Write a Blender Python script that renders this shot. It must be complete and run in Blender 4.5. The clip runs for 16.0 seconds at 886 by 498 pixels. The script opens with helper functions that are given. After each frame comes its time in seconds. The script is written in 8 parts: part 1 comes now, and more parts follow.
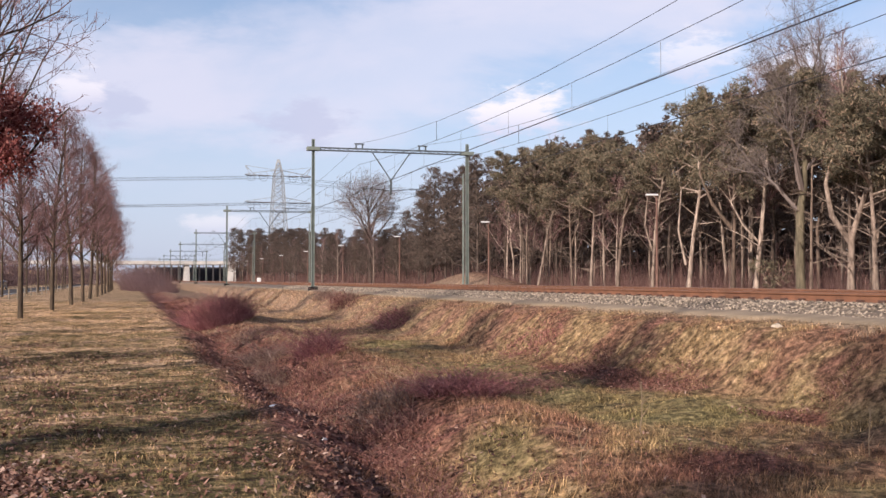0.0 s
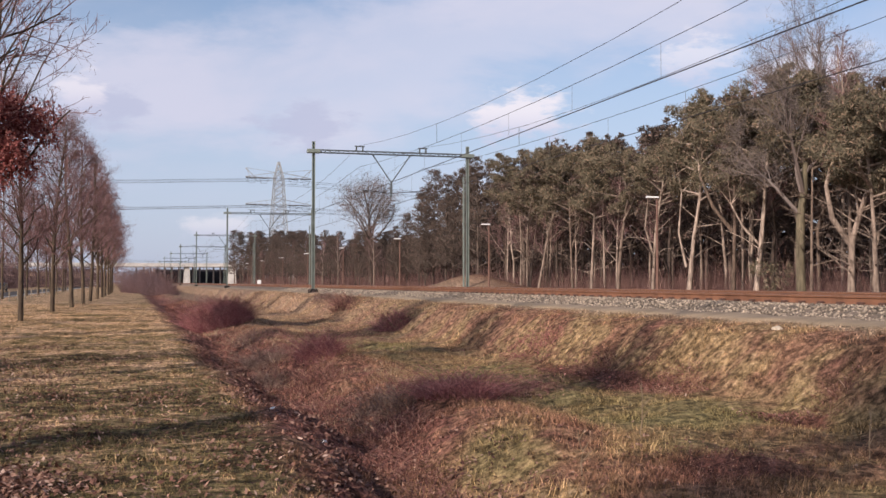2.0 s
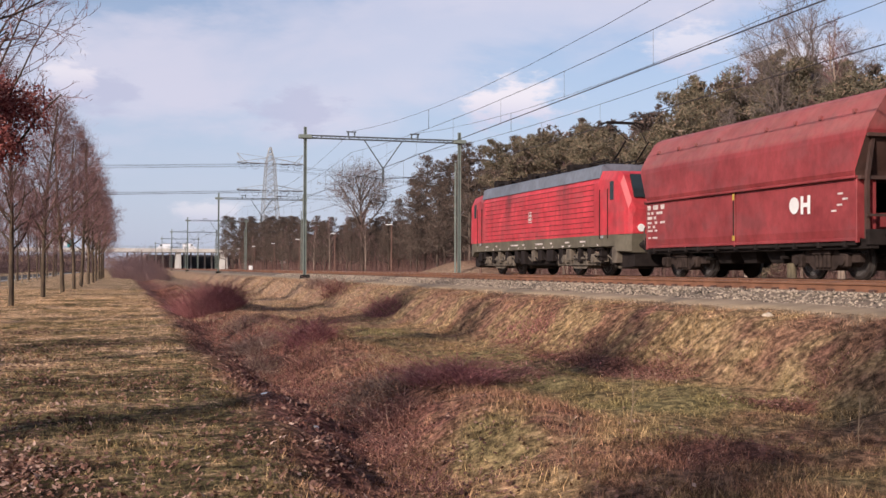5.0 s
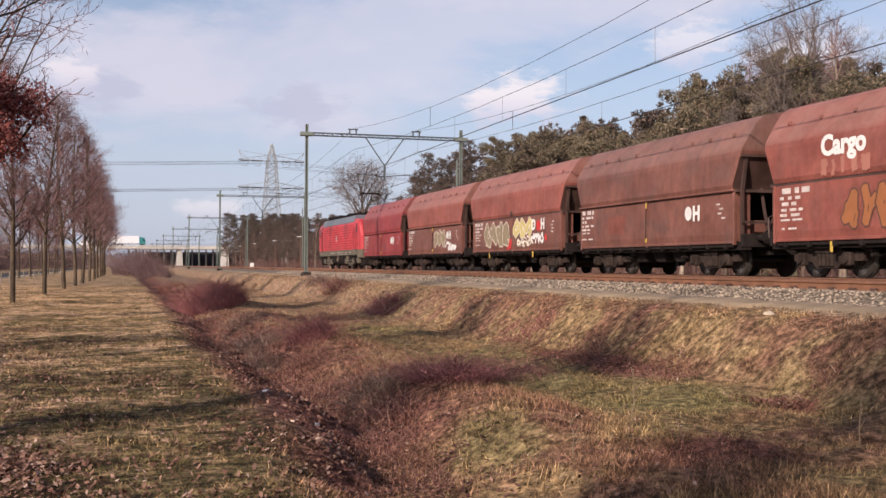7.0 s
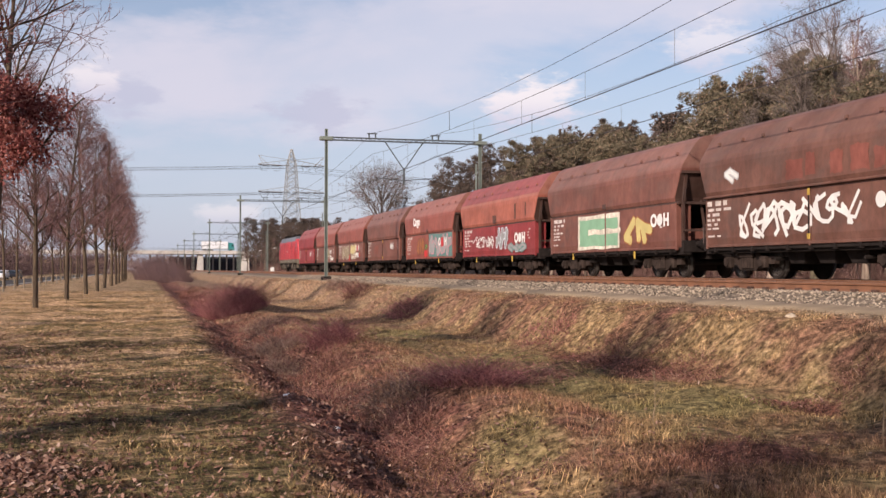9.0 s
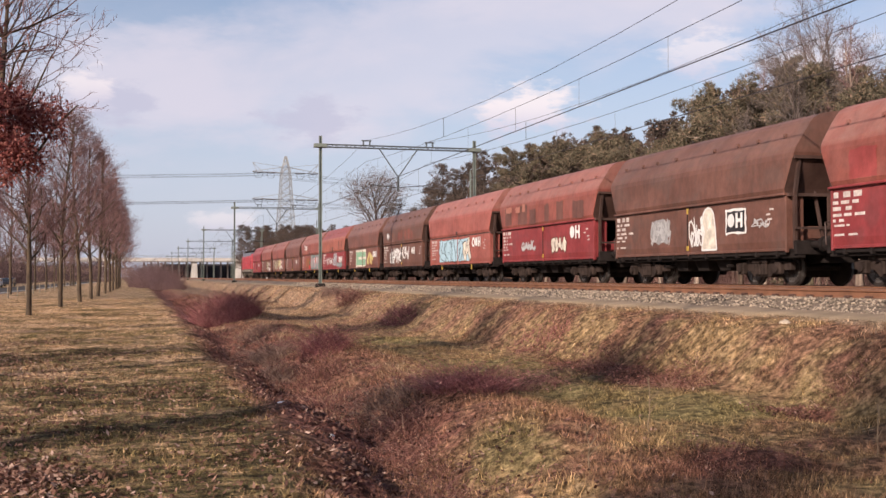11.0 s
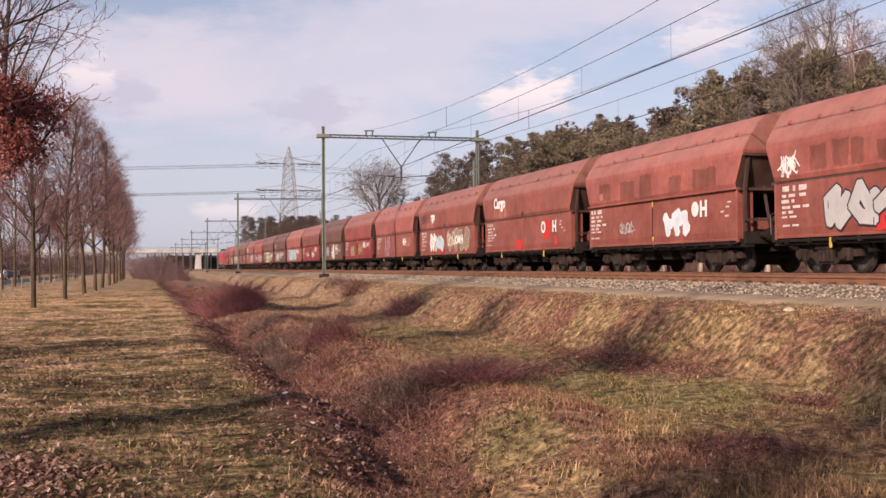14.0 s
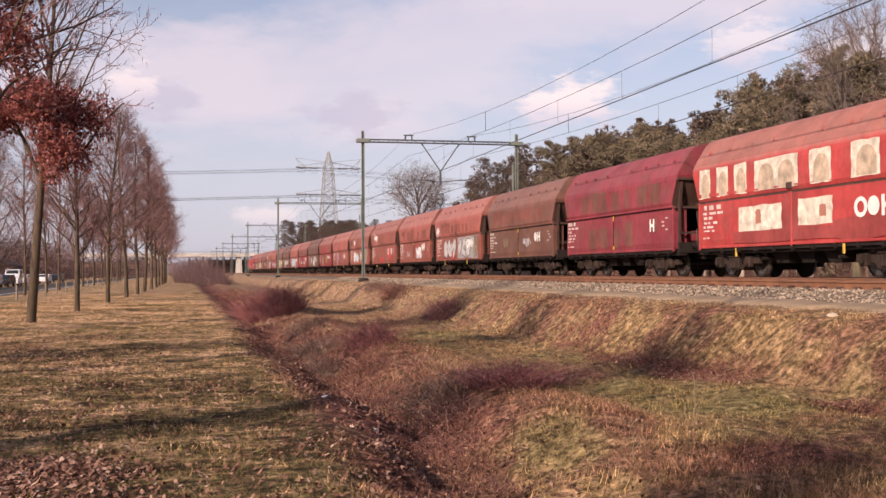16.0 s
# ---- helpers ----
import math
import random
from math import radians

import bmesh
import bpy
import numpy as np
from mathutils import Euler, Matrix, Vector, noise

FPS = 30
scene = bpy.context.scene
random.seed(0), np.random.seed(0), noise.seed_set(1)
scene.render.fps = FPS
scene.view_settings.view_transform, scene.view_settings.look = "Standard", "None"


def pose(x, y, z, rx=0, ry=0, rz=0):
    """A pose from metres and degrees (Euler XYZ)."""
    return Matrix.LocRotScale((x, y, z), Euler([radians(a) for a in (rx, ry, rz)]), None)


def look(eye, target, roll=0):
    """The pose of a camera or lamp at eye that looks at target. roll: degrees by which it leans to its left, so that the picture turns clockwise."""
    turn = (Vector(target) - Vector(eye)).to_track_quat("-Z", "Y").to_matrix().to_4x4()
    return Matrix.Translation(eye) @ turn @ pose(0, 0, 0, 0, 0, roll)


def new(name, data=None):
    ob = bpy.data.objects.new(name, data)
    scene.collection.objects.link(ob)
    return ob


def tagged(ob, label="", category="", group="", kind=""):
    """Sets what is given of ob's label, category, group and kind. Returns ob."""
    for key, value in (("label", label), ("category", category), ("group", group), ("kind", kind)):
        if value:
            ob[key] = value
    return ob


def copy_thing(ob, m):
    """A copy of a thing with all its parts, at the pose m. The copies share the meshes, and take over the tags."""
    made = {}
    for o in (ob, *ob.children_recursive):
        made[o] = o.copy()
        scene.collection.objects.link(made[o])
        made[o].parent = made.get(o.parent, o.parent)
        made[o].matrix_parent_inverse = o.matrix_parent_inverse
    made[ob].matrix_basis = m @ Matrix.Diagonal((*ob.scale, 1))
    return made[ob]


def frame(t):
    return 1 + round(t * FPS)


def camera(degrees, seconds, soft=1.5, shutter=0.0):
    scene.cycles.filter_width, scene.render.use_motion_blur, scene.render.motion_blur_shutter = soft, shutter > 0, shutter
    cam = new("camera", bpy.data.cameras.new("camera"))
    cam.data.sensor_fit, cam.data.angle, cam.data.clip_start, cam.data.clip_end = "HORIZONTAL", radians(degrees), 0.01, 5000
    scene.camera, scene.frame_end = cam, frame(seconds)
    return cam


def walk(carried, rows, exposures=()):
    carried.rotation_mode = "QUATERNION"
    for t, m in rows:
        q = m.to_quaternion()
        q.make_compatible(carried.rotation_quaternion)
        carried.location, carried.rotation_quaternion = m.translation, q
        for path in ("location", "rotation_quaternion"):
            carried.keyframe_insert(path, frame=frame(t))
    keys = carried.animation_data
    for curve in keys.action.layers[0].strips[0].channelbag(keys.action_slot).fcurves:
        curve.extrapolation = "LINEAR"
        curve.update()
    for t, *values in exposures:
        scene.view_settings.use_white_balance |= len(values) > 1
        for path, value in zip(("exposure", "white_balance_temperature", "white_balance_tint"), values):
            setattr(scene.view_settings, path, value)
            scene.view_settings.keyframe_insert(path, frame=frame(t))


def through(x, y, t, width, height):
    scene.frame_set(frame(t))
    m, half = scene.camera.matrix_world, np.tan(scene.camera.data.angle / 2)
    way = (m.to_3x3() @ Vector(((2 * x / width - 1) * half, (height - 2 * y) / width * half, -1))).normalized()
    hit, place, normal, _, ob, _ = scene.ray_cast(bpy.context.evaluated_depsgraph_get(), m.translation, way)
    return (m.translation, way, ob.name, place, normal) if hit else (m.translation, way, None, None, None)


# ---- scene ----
cam = camera(43.81, 16.0, soft=1.5)
EYE = (0.0, 0.0, 1.6)


def gaze(yaw, tilt, roll):
    """The camera at the eye: degrees right of the track's direction, above the horizon, and lean."""
    a, b = radians(yaw), radians(tilt)
    to = (EYE[0] + math.sin(a) * math.cos(b), EYE[1] + math.cos(a) * math.cos(b), EYE[2] + math.sin(b))
    return look(EYE, to, -roll)


AIM = (
    (0, 15.833, 1.616, 0.000),
    (0.5, 15.858, 1.384, 0.030),
    (1, 15.802, 1.209, 0.009),
    (1.5, 15.722, 1.513, 0.107),
    (2, 15.816, 1.737, -0.007),
    (2.5, 15.949, 1.594, -0.048),
    (3, 16.017, 1.474, -0.027),
    (3.5, 16.031, 1.466, -0.175),
    (4, 16.227, 1.385, -0.239),
    (4.2, 16.218, 1.247, -0.033),
    (6.5, 16.320, 0.931, -0.385),
    (7, 16.184, 0.888, -0.266),
    (7.5, 15.860, 0.967, -0.124),
    (8, 15.473, 0.980, -0.043),
    (8.2, 15.158, 1.030, -0.016),
    (10.3, 15.368, 1.167, -0.236),
    (10.5, 15.659, 1.208, -0.230),
    (11, 15.452, 1.440, 0.073),
    (11.5, 15.122, 1.481, -0.006),
    (12, 15.339, 1.578, -0.110),
    (12.5, 15.553, 1.501, -0.008),
    (13, 15.905, 1.404, -0.019),
    (13.5, 15.573, 1.115, 0.269),
    (14, 15.264, 0.903, 0.449),
    (14.5, 14.710, 0.914, 0.441),
    (15, 13.817, 0.962, 0.408),
    (15.5, 13.281, 1.016, 0.336),
    (16, 13.234, 1.142, 0.347),
)
walk(cam, [(t, gaze(a, b, c)) for t, a, b, c in AIM], exposures=((0, 0.27, 6500, 19), (0.5, 0.19, 6500, 19), (1.5, 0.08, 6500, 19), (4, 0.08, 6520, 20), (7, 0.11, 6750, 20), (12, 0.15, 7050, 23), (14, 0.17, 7300, 27), (16, 0.21, 7480, 29)))

# ---- light ----
SUN_AZ, SUN_EL = radians(232), radians(27)      # azimuth clockwise from +y, elevation
world = bpy.data.worlds.new("sky")
scene.world = world
world.use_nodes = True
wt = world.node_tree
wt.nodes.clear()


def wnode(kind, **values):
    n = wt.nodes.new(kind)
    for k, v in values.items():
        if k.startswith("i_"):
            key = k[2:]
            n.inputs[int(key) if key.isdigit() else key].default_value = v
        elif k == "operation":
            n.operation = v
        elif k == "blend_type":
            n.blend_type = v
        elif k == "data_type":
            n.data_type = v
    return n


sky = wnode("ShaderNodeTexSky")
sky.sky_type, sky.sun_disc = "NISHITA", False
sky.sun_elevation, sky.sun_rotation = SUN_EL, SUN_AZ
sky.air_density, sky.dust_density, sky.ozone_density = 1.0, 1.2, 1.5
direction = wnode("ShaderNodeTexCoord")
split = wnode("ShaderNodeSeparateXYZ")
wt.links.new(direction.outputs["Generated"], split.inputs[0])


def wmath(op, a, b=None, clamp=False):
    n = wnode("ShaderNodeMath", operation=op)
    n.use_clamp = clamp
    for i, v in enumerate((a, b)):
        if v is None:
            continue
        if isinstance(v, (int, float)):
            n.inputs[i].default_value = v
        else:
            wt.links.new(v, n.inputs[i])
    return n.outputs[0]


def wstep(value, lo, hi):
    n = wnode("ShaderNodeMapRange")
    n.interpolation_type = "SMOOTHSTEP"
    n.inputs["From Min"].default_value, n.inputs["From Max"].default_value = lo, hi
    wt.links.new(value, n.inputs["Value"])
    return n.outputs["Result"]


def wnoise(vector, scale, detail, rough, distort=0.0):
    n = wnode("ShaderNodeTexNoise")
    n.inputs["Scale"].default_value, n.inputs["Detail"].default_value = scale, detail
    n.inputs["Roughness"].default_value, n.inputs["Distortion"].default_value = rough, distort
    wt.links.new(vector, n.inputs["Vector"])
    return n.outputs["Fac"]


# bearing and height of the direction, in radians from the track's line
bear = wmath("ARCTAN2", split.outputs["X"], split.outputs["Y"])
high = wmath("ARCSINE", split.outputs["Z"])
flat = wnode("ShaderNodeCombineXYZ")
wt.links.new(bear, flat.inputs[0])
wt.links.new(wmath("MULTIPLY", high, 2.6), flat.inputs[1])
# thin high cloud in long streaks, and one broad sheet that rises to the right
streak = wnoise(flat.outputs[0], 3.1, 7.0, 0.55, 0.3)
ragged = wmath("MULTIPLY", wmath("SUBTRACT", wnoise(flat.outputs[0], 7.0, 6.0, 0.6, 0.2), 0.5), 0.16)
foot = wmath("ADD", wmath("MULTIPLY", wmath("MAXIMUM", wmath("SUBTRACT", bear, 0.16), 0.0), 0.30), 0.118)
crest = wmath("ADD", wmath("MULTIPLY", bear, 0.17), 0.215)
sheet = wmath("MULTIPLY", wstep(wmath("ADD", wmath("SUBTRACT", high, foot), ragged), -0.030, 0.035), wstep(wmath("ADD", wmath("SUBTRACT", crest, high), ragged), -0.030, 0.030))
veil = wmath("MAXIMUM", wmath("MULTIPLY", wstep(streak, 0.44, 0.72), 0.45), wmath("MULTIPLY", sheet, wmath("ADD", wmath("MULTIPLY", wstep(streak, 0.36, 0.60), 0.52), 0.36)))
haze = wstep(high, 0.30, 0.02)
cover = veil


def puff(b, h, wide, tall, seed):
    """A small cumulus at a bearing and height: an uneven mask with a flat base."""
    ox = wmath("DIVIDE", wmath("SUBTRACT", bear, b), wide)
    oy = wmath("DIVIDE", wmath("SUBTRACT", high, h), tall)
    r = wmath("SQRT", wmath("ADD", wmath("MULTIPLY", ox, ox), wmath("MULTIPLY", oy, oy)))
    shift = wnode("ShaderNodeVectorMath", operation="ADD")
    wt.links.new(flat.outputs[0], shift.inputs[0])
    shift.inputs[1].default_value = (seed, seed * 0.7, 0)
    rag = wmath("MULTIPLY", wmath("SUBTRACT", wnoise(shift.outputs[0], 27.0, 7.0, 0.62), 0.5), 2.9)
    return wstep(wmath("ADD", r, rag), 1.15, 0.40), oy


white = None
PUFFS = ((0.350, 0.151, 0.050, 0.025, 1.0), (0.500, 0.195, 0.036, 0.024, 4.0), (-0.042, 0.163, 0.026, 0.019, 7.0), (0.075, 0.050, 0.035, 0.012, 9.0),
         (0.60, 0.17, 0.05, 0.04, 13.0), (-0.6, 0.3, 0.2, 0.07, 17.0), (1.4, 0.35, 0.2, 0.08, 21.0), (2.6, 0.4, 0.3, 0.1, 23.0), (-2.2, 0.5, 0.3, 0.1, 25.0))
GREYS = ((-0.018, 0.152, 0.034, 0.022, 2.0), (0.150, 0.142, 0.040, 0.023, 5.0))


def wmix(fac, a, b):
    n = wnode("ShaderNodeMix")
    n.data_type = "RGBA"
    wt.links.new(fac, n.inputs["Factor"])
    for sock, v in ((n.inputs[6], a), (n.inputs[7], b)):
        if isinstance(v, tuple):
            sock.default_value = v
        else:
            wt.links.new(v, sock)
    return n.outputs[2]


SKY_GAIN = 0.12
gain = wnode("ShaderNodeMix")
gain.data_type, gain.blend_type = "RGBA", "MULTIPLY"
gain.inputs["Factor"].default_value = 1.0
wt.links.new(sky.outputs[0], gain.inputs[6])
gain.inputs[7].default_value = (SKY_GAIN, SKY_GAIN, SKY_GAIN, 1)
tone = wmix(wmath("MULTIPLY", haze, 0.7), gain.outputs[2], (0.455, 0.555, 0.735, 1))
tone = wmix(wmath("MULTIPLY", cover, wstep(high, -0.02, 0.12)), tone, (0.615, 0.645, 0.750, 1))
tone = wmix(wmath("MULTIPLY", wmath("MULTIPLY", sheet, wstep(bear, 0.06, 0.30)), 0.40), tone, (0.660, 0.690, 0.785, 1))
for g in GREYS:
    m, _ = puff(*g)
    tone = wmix(wmath("MULTIPLY", m, 0.75), tone, (0.475, 0.525, 0.665, 1))
for g in PUFFS:
    m, rise = puff(*g)
    lit = wmix(wstep(rise, -0.9, 0.3), (0.62, 0.63, 0.75, 1), (0.86, 0.84, 0.86, 1))
    tone = wmix(wmath("MULTIPLY", m, 0.45 if g[1] < 0.1 else 0.60 if g[0] > 0.45 or g[0] < 0 else 0.85), tone, lit)
back = wnode("ShaderNodeBackground")
wt.links.new(tone, back.inputs[0])
back.inputs[1].default_value = 1.0
out = wnode("ShaderNodeOutputWorld")
wt.links.new(back.outputs[0], out.inputs[0])

sun_data = bpy.data.lights.new("sun", "SUN")
sun_data.energy, sun_data.angle, sun_data.color = 5.0, radians(0.9), (1.0, 0.90, 0.77)
sun = new("sun", sun_data)
sun_to = Vector((math.sin(SUN_AZ) * math.cos(SUN_EL), math.cos(SUN_AZ) * math.cos(SUN_EL), math.sin(SUN_EL)))
sun.matrix_world = look(tuple(sun_to * 50), (0, 0, 0))
scene.view_settings.exposure = 0.0

# ---- materials ----
def tree_of(name):
    m = bpy.data.materials.new(name)
    m.use_nodes = True
    t = m.node_tree
    return m, t, t.nodes["Principled BSDF"]


def put(t, kind, **ins):
    n = t.nodes.new(kind)
    for k, v in ins.items():
        n.inputs[k].default_value = v
    return n


def ramp(t, source, stops):
    n = t.nodes.new("ShaderNodeValToRGB")
    e = n.color_ramp.elements
    while len(e) < len(stops):
        e.new(0.5)
    for el, (p, c) in zip(e, stops):
        el.position, el.color = p, (*c, 1)
    t.links.new(source, n.inputs[0])
    return n.outputs[0]


def mixed(t, fac, a, b, how="MIX"):
    n = t.nodes.new("ShaderNodeMix")
    n.data_type, n.blend_type = "RGBA", how
    for sock, v in ((n.inputs["Factor"], fac), (n.inputs[6], a), (n.inputs[7], b)):
        if isinstance(v, (int, float)):
            sock.default_value = v
        elif isinstance(v, tuple):
            sock.default_value = (*v, 1) if len(v) == 3 else v
        else:
            t.links.new(v, sock)
    return n.outputs[2]


def coords(t, scale=(1, 1, 1), world_space=False):
    if world_space:
        src = t.nodes.new("ShaderNodeNewGeometry").outputs["Position"]
    else:
        src = t.nodes.new("ShaderNodeTexCoord").outputs["Object"]
    m = t.nodes.new("ShaderNodeMapping")
    m.inputs["Scale"].default_value = scale
    t.links.new(src, m.inputs["Vector"])
    return m.outputs[0]


def grain(t, vec, scale, detail=4.0, rough=0.6):
    n = put(t, "ShaderNodeTexNoise", Scale=scale, Detail=detail, Roughness=rough)
    t.links.new(vec, n.inputs["Vector"])
    return n.outputs["Fac"]


def relief(t, bsdf, source, strength, distance):
    b = put(t, "ShaderNodeBump", Strength=strength, Distance=distance)
    t.links.new(source, b.inputs["Height"])
    t.links.new(b.outputs[0], bsdf.inputs["Normal"])


def plain(name, colour, rough=0.7, metal=0.0, vary=0.25, scale=3.0, bump=0.2, fine=40.0, world_space=False, island=0.0, per_object=0.0):
    """Colour with a coarse and a fine variation, and a fine relief."""
    m, t, b = tree_of(name)
    v = coords(t, world_space=world_space)
    lo = tuple(c * (1 - vary) for c in colour)
    hi = tuple(min(1, c * (1 + vary)) for c in colour)
    coarse = grain(t, v, scale)
    c = ramp(t, coarse, [(0.3, lo), (0.7, hi)])
    f = grain(t, v, fine, 3.0)
    c = mixed(t, 0.5, c, ramp(t, f, [(0.25, tuple(x * (1 - 0.6 * vary) for x in (1, 1, 1))), (0.75, (1, 1, 1))]), "MULTIPLY")
    if island or per_object:
        src = t.nodes.new("ShaderNodeNewGeometry").outputs["Random Per Island"] if island else t.nodes.new("ShaderNodeObjectInfo").outputs["Random"]
        a = island or per_object
        c = mixed(t, 1.0, c, ramp(t, src, [(0.0, (1 - a,) * 3), (1.0, (1 + a * 0.6,) * 3)]), "MULTIPLY")
    t.links.new(c, b.inputs["Base Color"])
    b.inputs["Roughness"].default_value, b.inputs["Metallic"].default_value = rough, metal
    if bump:
        relief(t, b, f, bump, 0.02)
    return m


def leafy(name, stops, rough=0.8, through=0.0):
    """Foliage, grass or twigs: a colour for each piece out of a range."""
    m, t, b = tree_of(name)
    src = t.nodes.new("ShaderNodeNewGeometry").outputs["Random Per Island"]
    c = ramp(t, src, stops)
    big = grain(t, coords(t, world_space=True), 0.45, 3.0)
    c = mixed(t, 1.0, c, ramp(t, big, [(0.3, (0.72, 0.72, 0.72)), (0.7, (1.2, 1.2, 1.2))]), "MULTIPLY")
    t.links.new(c, b.inputs["Base Color"])
    b.inputs["Roughness"].default_value = rough
    b.inputs["Specular IOR Level"].default_value = 0.25
    if through:
        tr = t.nodes.new("ShaderNodeBsdfTranslucent")
        t.links.new(c, tr.inputs[0])
        mx = put(t, "ShaderNodeMixShader", Fac=through)
        t.links.new(b.outputs[0], mx.inputs[1])
        t.links.new(tr.outputs[0], mx.inputs[2])
        t.links.new(mx.outputs[0], t.nodes["Material Output"].inputs[0])
    return m


def bark(name, dark, light, per_object=0.25):
    m, t, b = tree_of(name)
    v = coords(t, (1, 1, 0.22))
    c = ramp(t, grain(t, v, 9.0, 5.0), [(0.35, dark), (0.65, light)])
    c = mixed(t, 1.0, c, ramp(t, grain(t, coords(t), 0.8), [(0.3, (0.75, 0.75, 0.75)), (0.7, (1.15, 1.15, 1.15))]), "MULTIPLY")
    who = t.nodes.new("ShaderNodeObjectInfo").outputs["Random"]
    c = mixed(t, 1.0, c, ramp(t, who, [(0.0, (1 - per_object * 1.6, 1 - per_object * 1.75, 1 - per_object * 1.85)), (1.0, (1 + per_object,) * 3)]), "MULTIPLY")
    t.links.new(c, b.inputs["Base Color"])
    b.inputs["Roughness"].default_value = 0.9
    relief(t, b, grain(t, v, 14.0, 4.0), 0.6, 0.03)
    return m


def painted_steel(name, colour, dirt, rust=0.25, streak=0.5, rough=0.55, bleach=0.50):
    """Weathered wagon paint: patches of fading, vertical streaks of grime, rust spots."""
    m, t, b = tree_of(name)
    v = coords(t)
    c = ramp(t, grain(t, v, 0.9, 5.0, 0.65), [(0.32, tuple(x * 0.70 for x in colour)), (0.70, tuple(min(1, x * 1.22 + 0.010) for x in colour))])
    lines = grain(t, coords(t, (0.4, 1.5, 0.22)), 2.0, 5.0, 0.62)
    c = mixed(t, ramp(t, lines, [(0.48, (0, 0, 0)), (0.75, (streak * 0.7,) * 3)]), c, dirt)
    blotch = grain(t, coords(t, (0.3, 0.55, 0.8)), 1.6, 4.0, 0.55)
    c = mixed(t, ramp(t, blotch, [(0.50, (0, 0, 0)), (0.62, (0.28,) * 3)]), c, tuple(x * 1.25 + 0.03 for x in dirt))
    scuff = grain(t, coords(t, (1.0, 0.7, 0.45)), 6.0, 5.0, 0.7)
    c = mixed(t, 0.45, c, ramp(t, scuff, [(0.34, (0.62, 0.60, 0.60)), (0.52, (1.0, 1.0, 1.0)), (0.70, (1.25, 1.27, 1.28))]), "MULTIPLY")
    spots = grain(t, v, 5.5, 6.0, 0.75)
    c = mixed(t, ramp(t, spots, [(0.56, (0, 0, 0)), (0.70, (rust,) * 3)]), c, (0.11, 0.045, 0.025))
    up = t.nodes.new("ShaderNodeSeparateXYZ")          # coal dust, fading, and sky light on the sloping top, put into the colour
    t.links.new(v, up.inputs[0])
    dust = put(t, "ShaderNodeMapRange")
    dust.inputs["From Min"].default_value, dust.inputs["From Max"].default_value, dust.inputs["To Max"].default_value = 3.36, 3.50, bleach
    t.links.new(up.outputs[2], dust.inputs["Value"])
    flake = mixed(t, 1.0, dust.outputs[0], ramp(t, grain(t, v, 2.6, 5.0, 0.7), [(0.3, (0.3,) * 3), (0.65, (1.0,) * 3)]), "MULTIPLY")
    c = mixed(t, flake, c, (0.36, 0.24, 0.20))
    t.links.new(c, b.inputs["Base Color"])
    b.inputs["Roughness"].default_value = rough
    b.inputs["Specular IOR Level"].default_value = 0.35
    relief(t, b, grain(t, v, 2.2, 3.0), 0.25, 0.03)
    return m


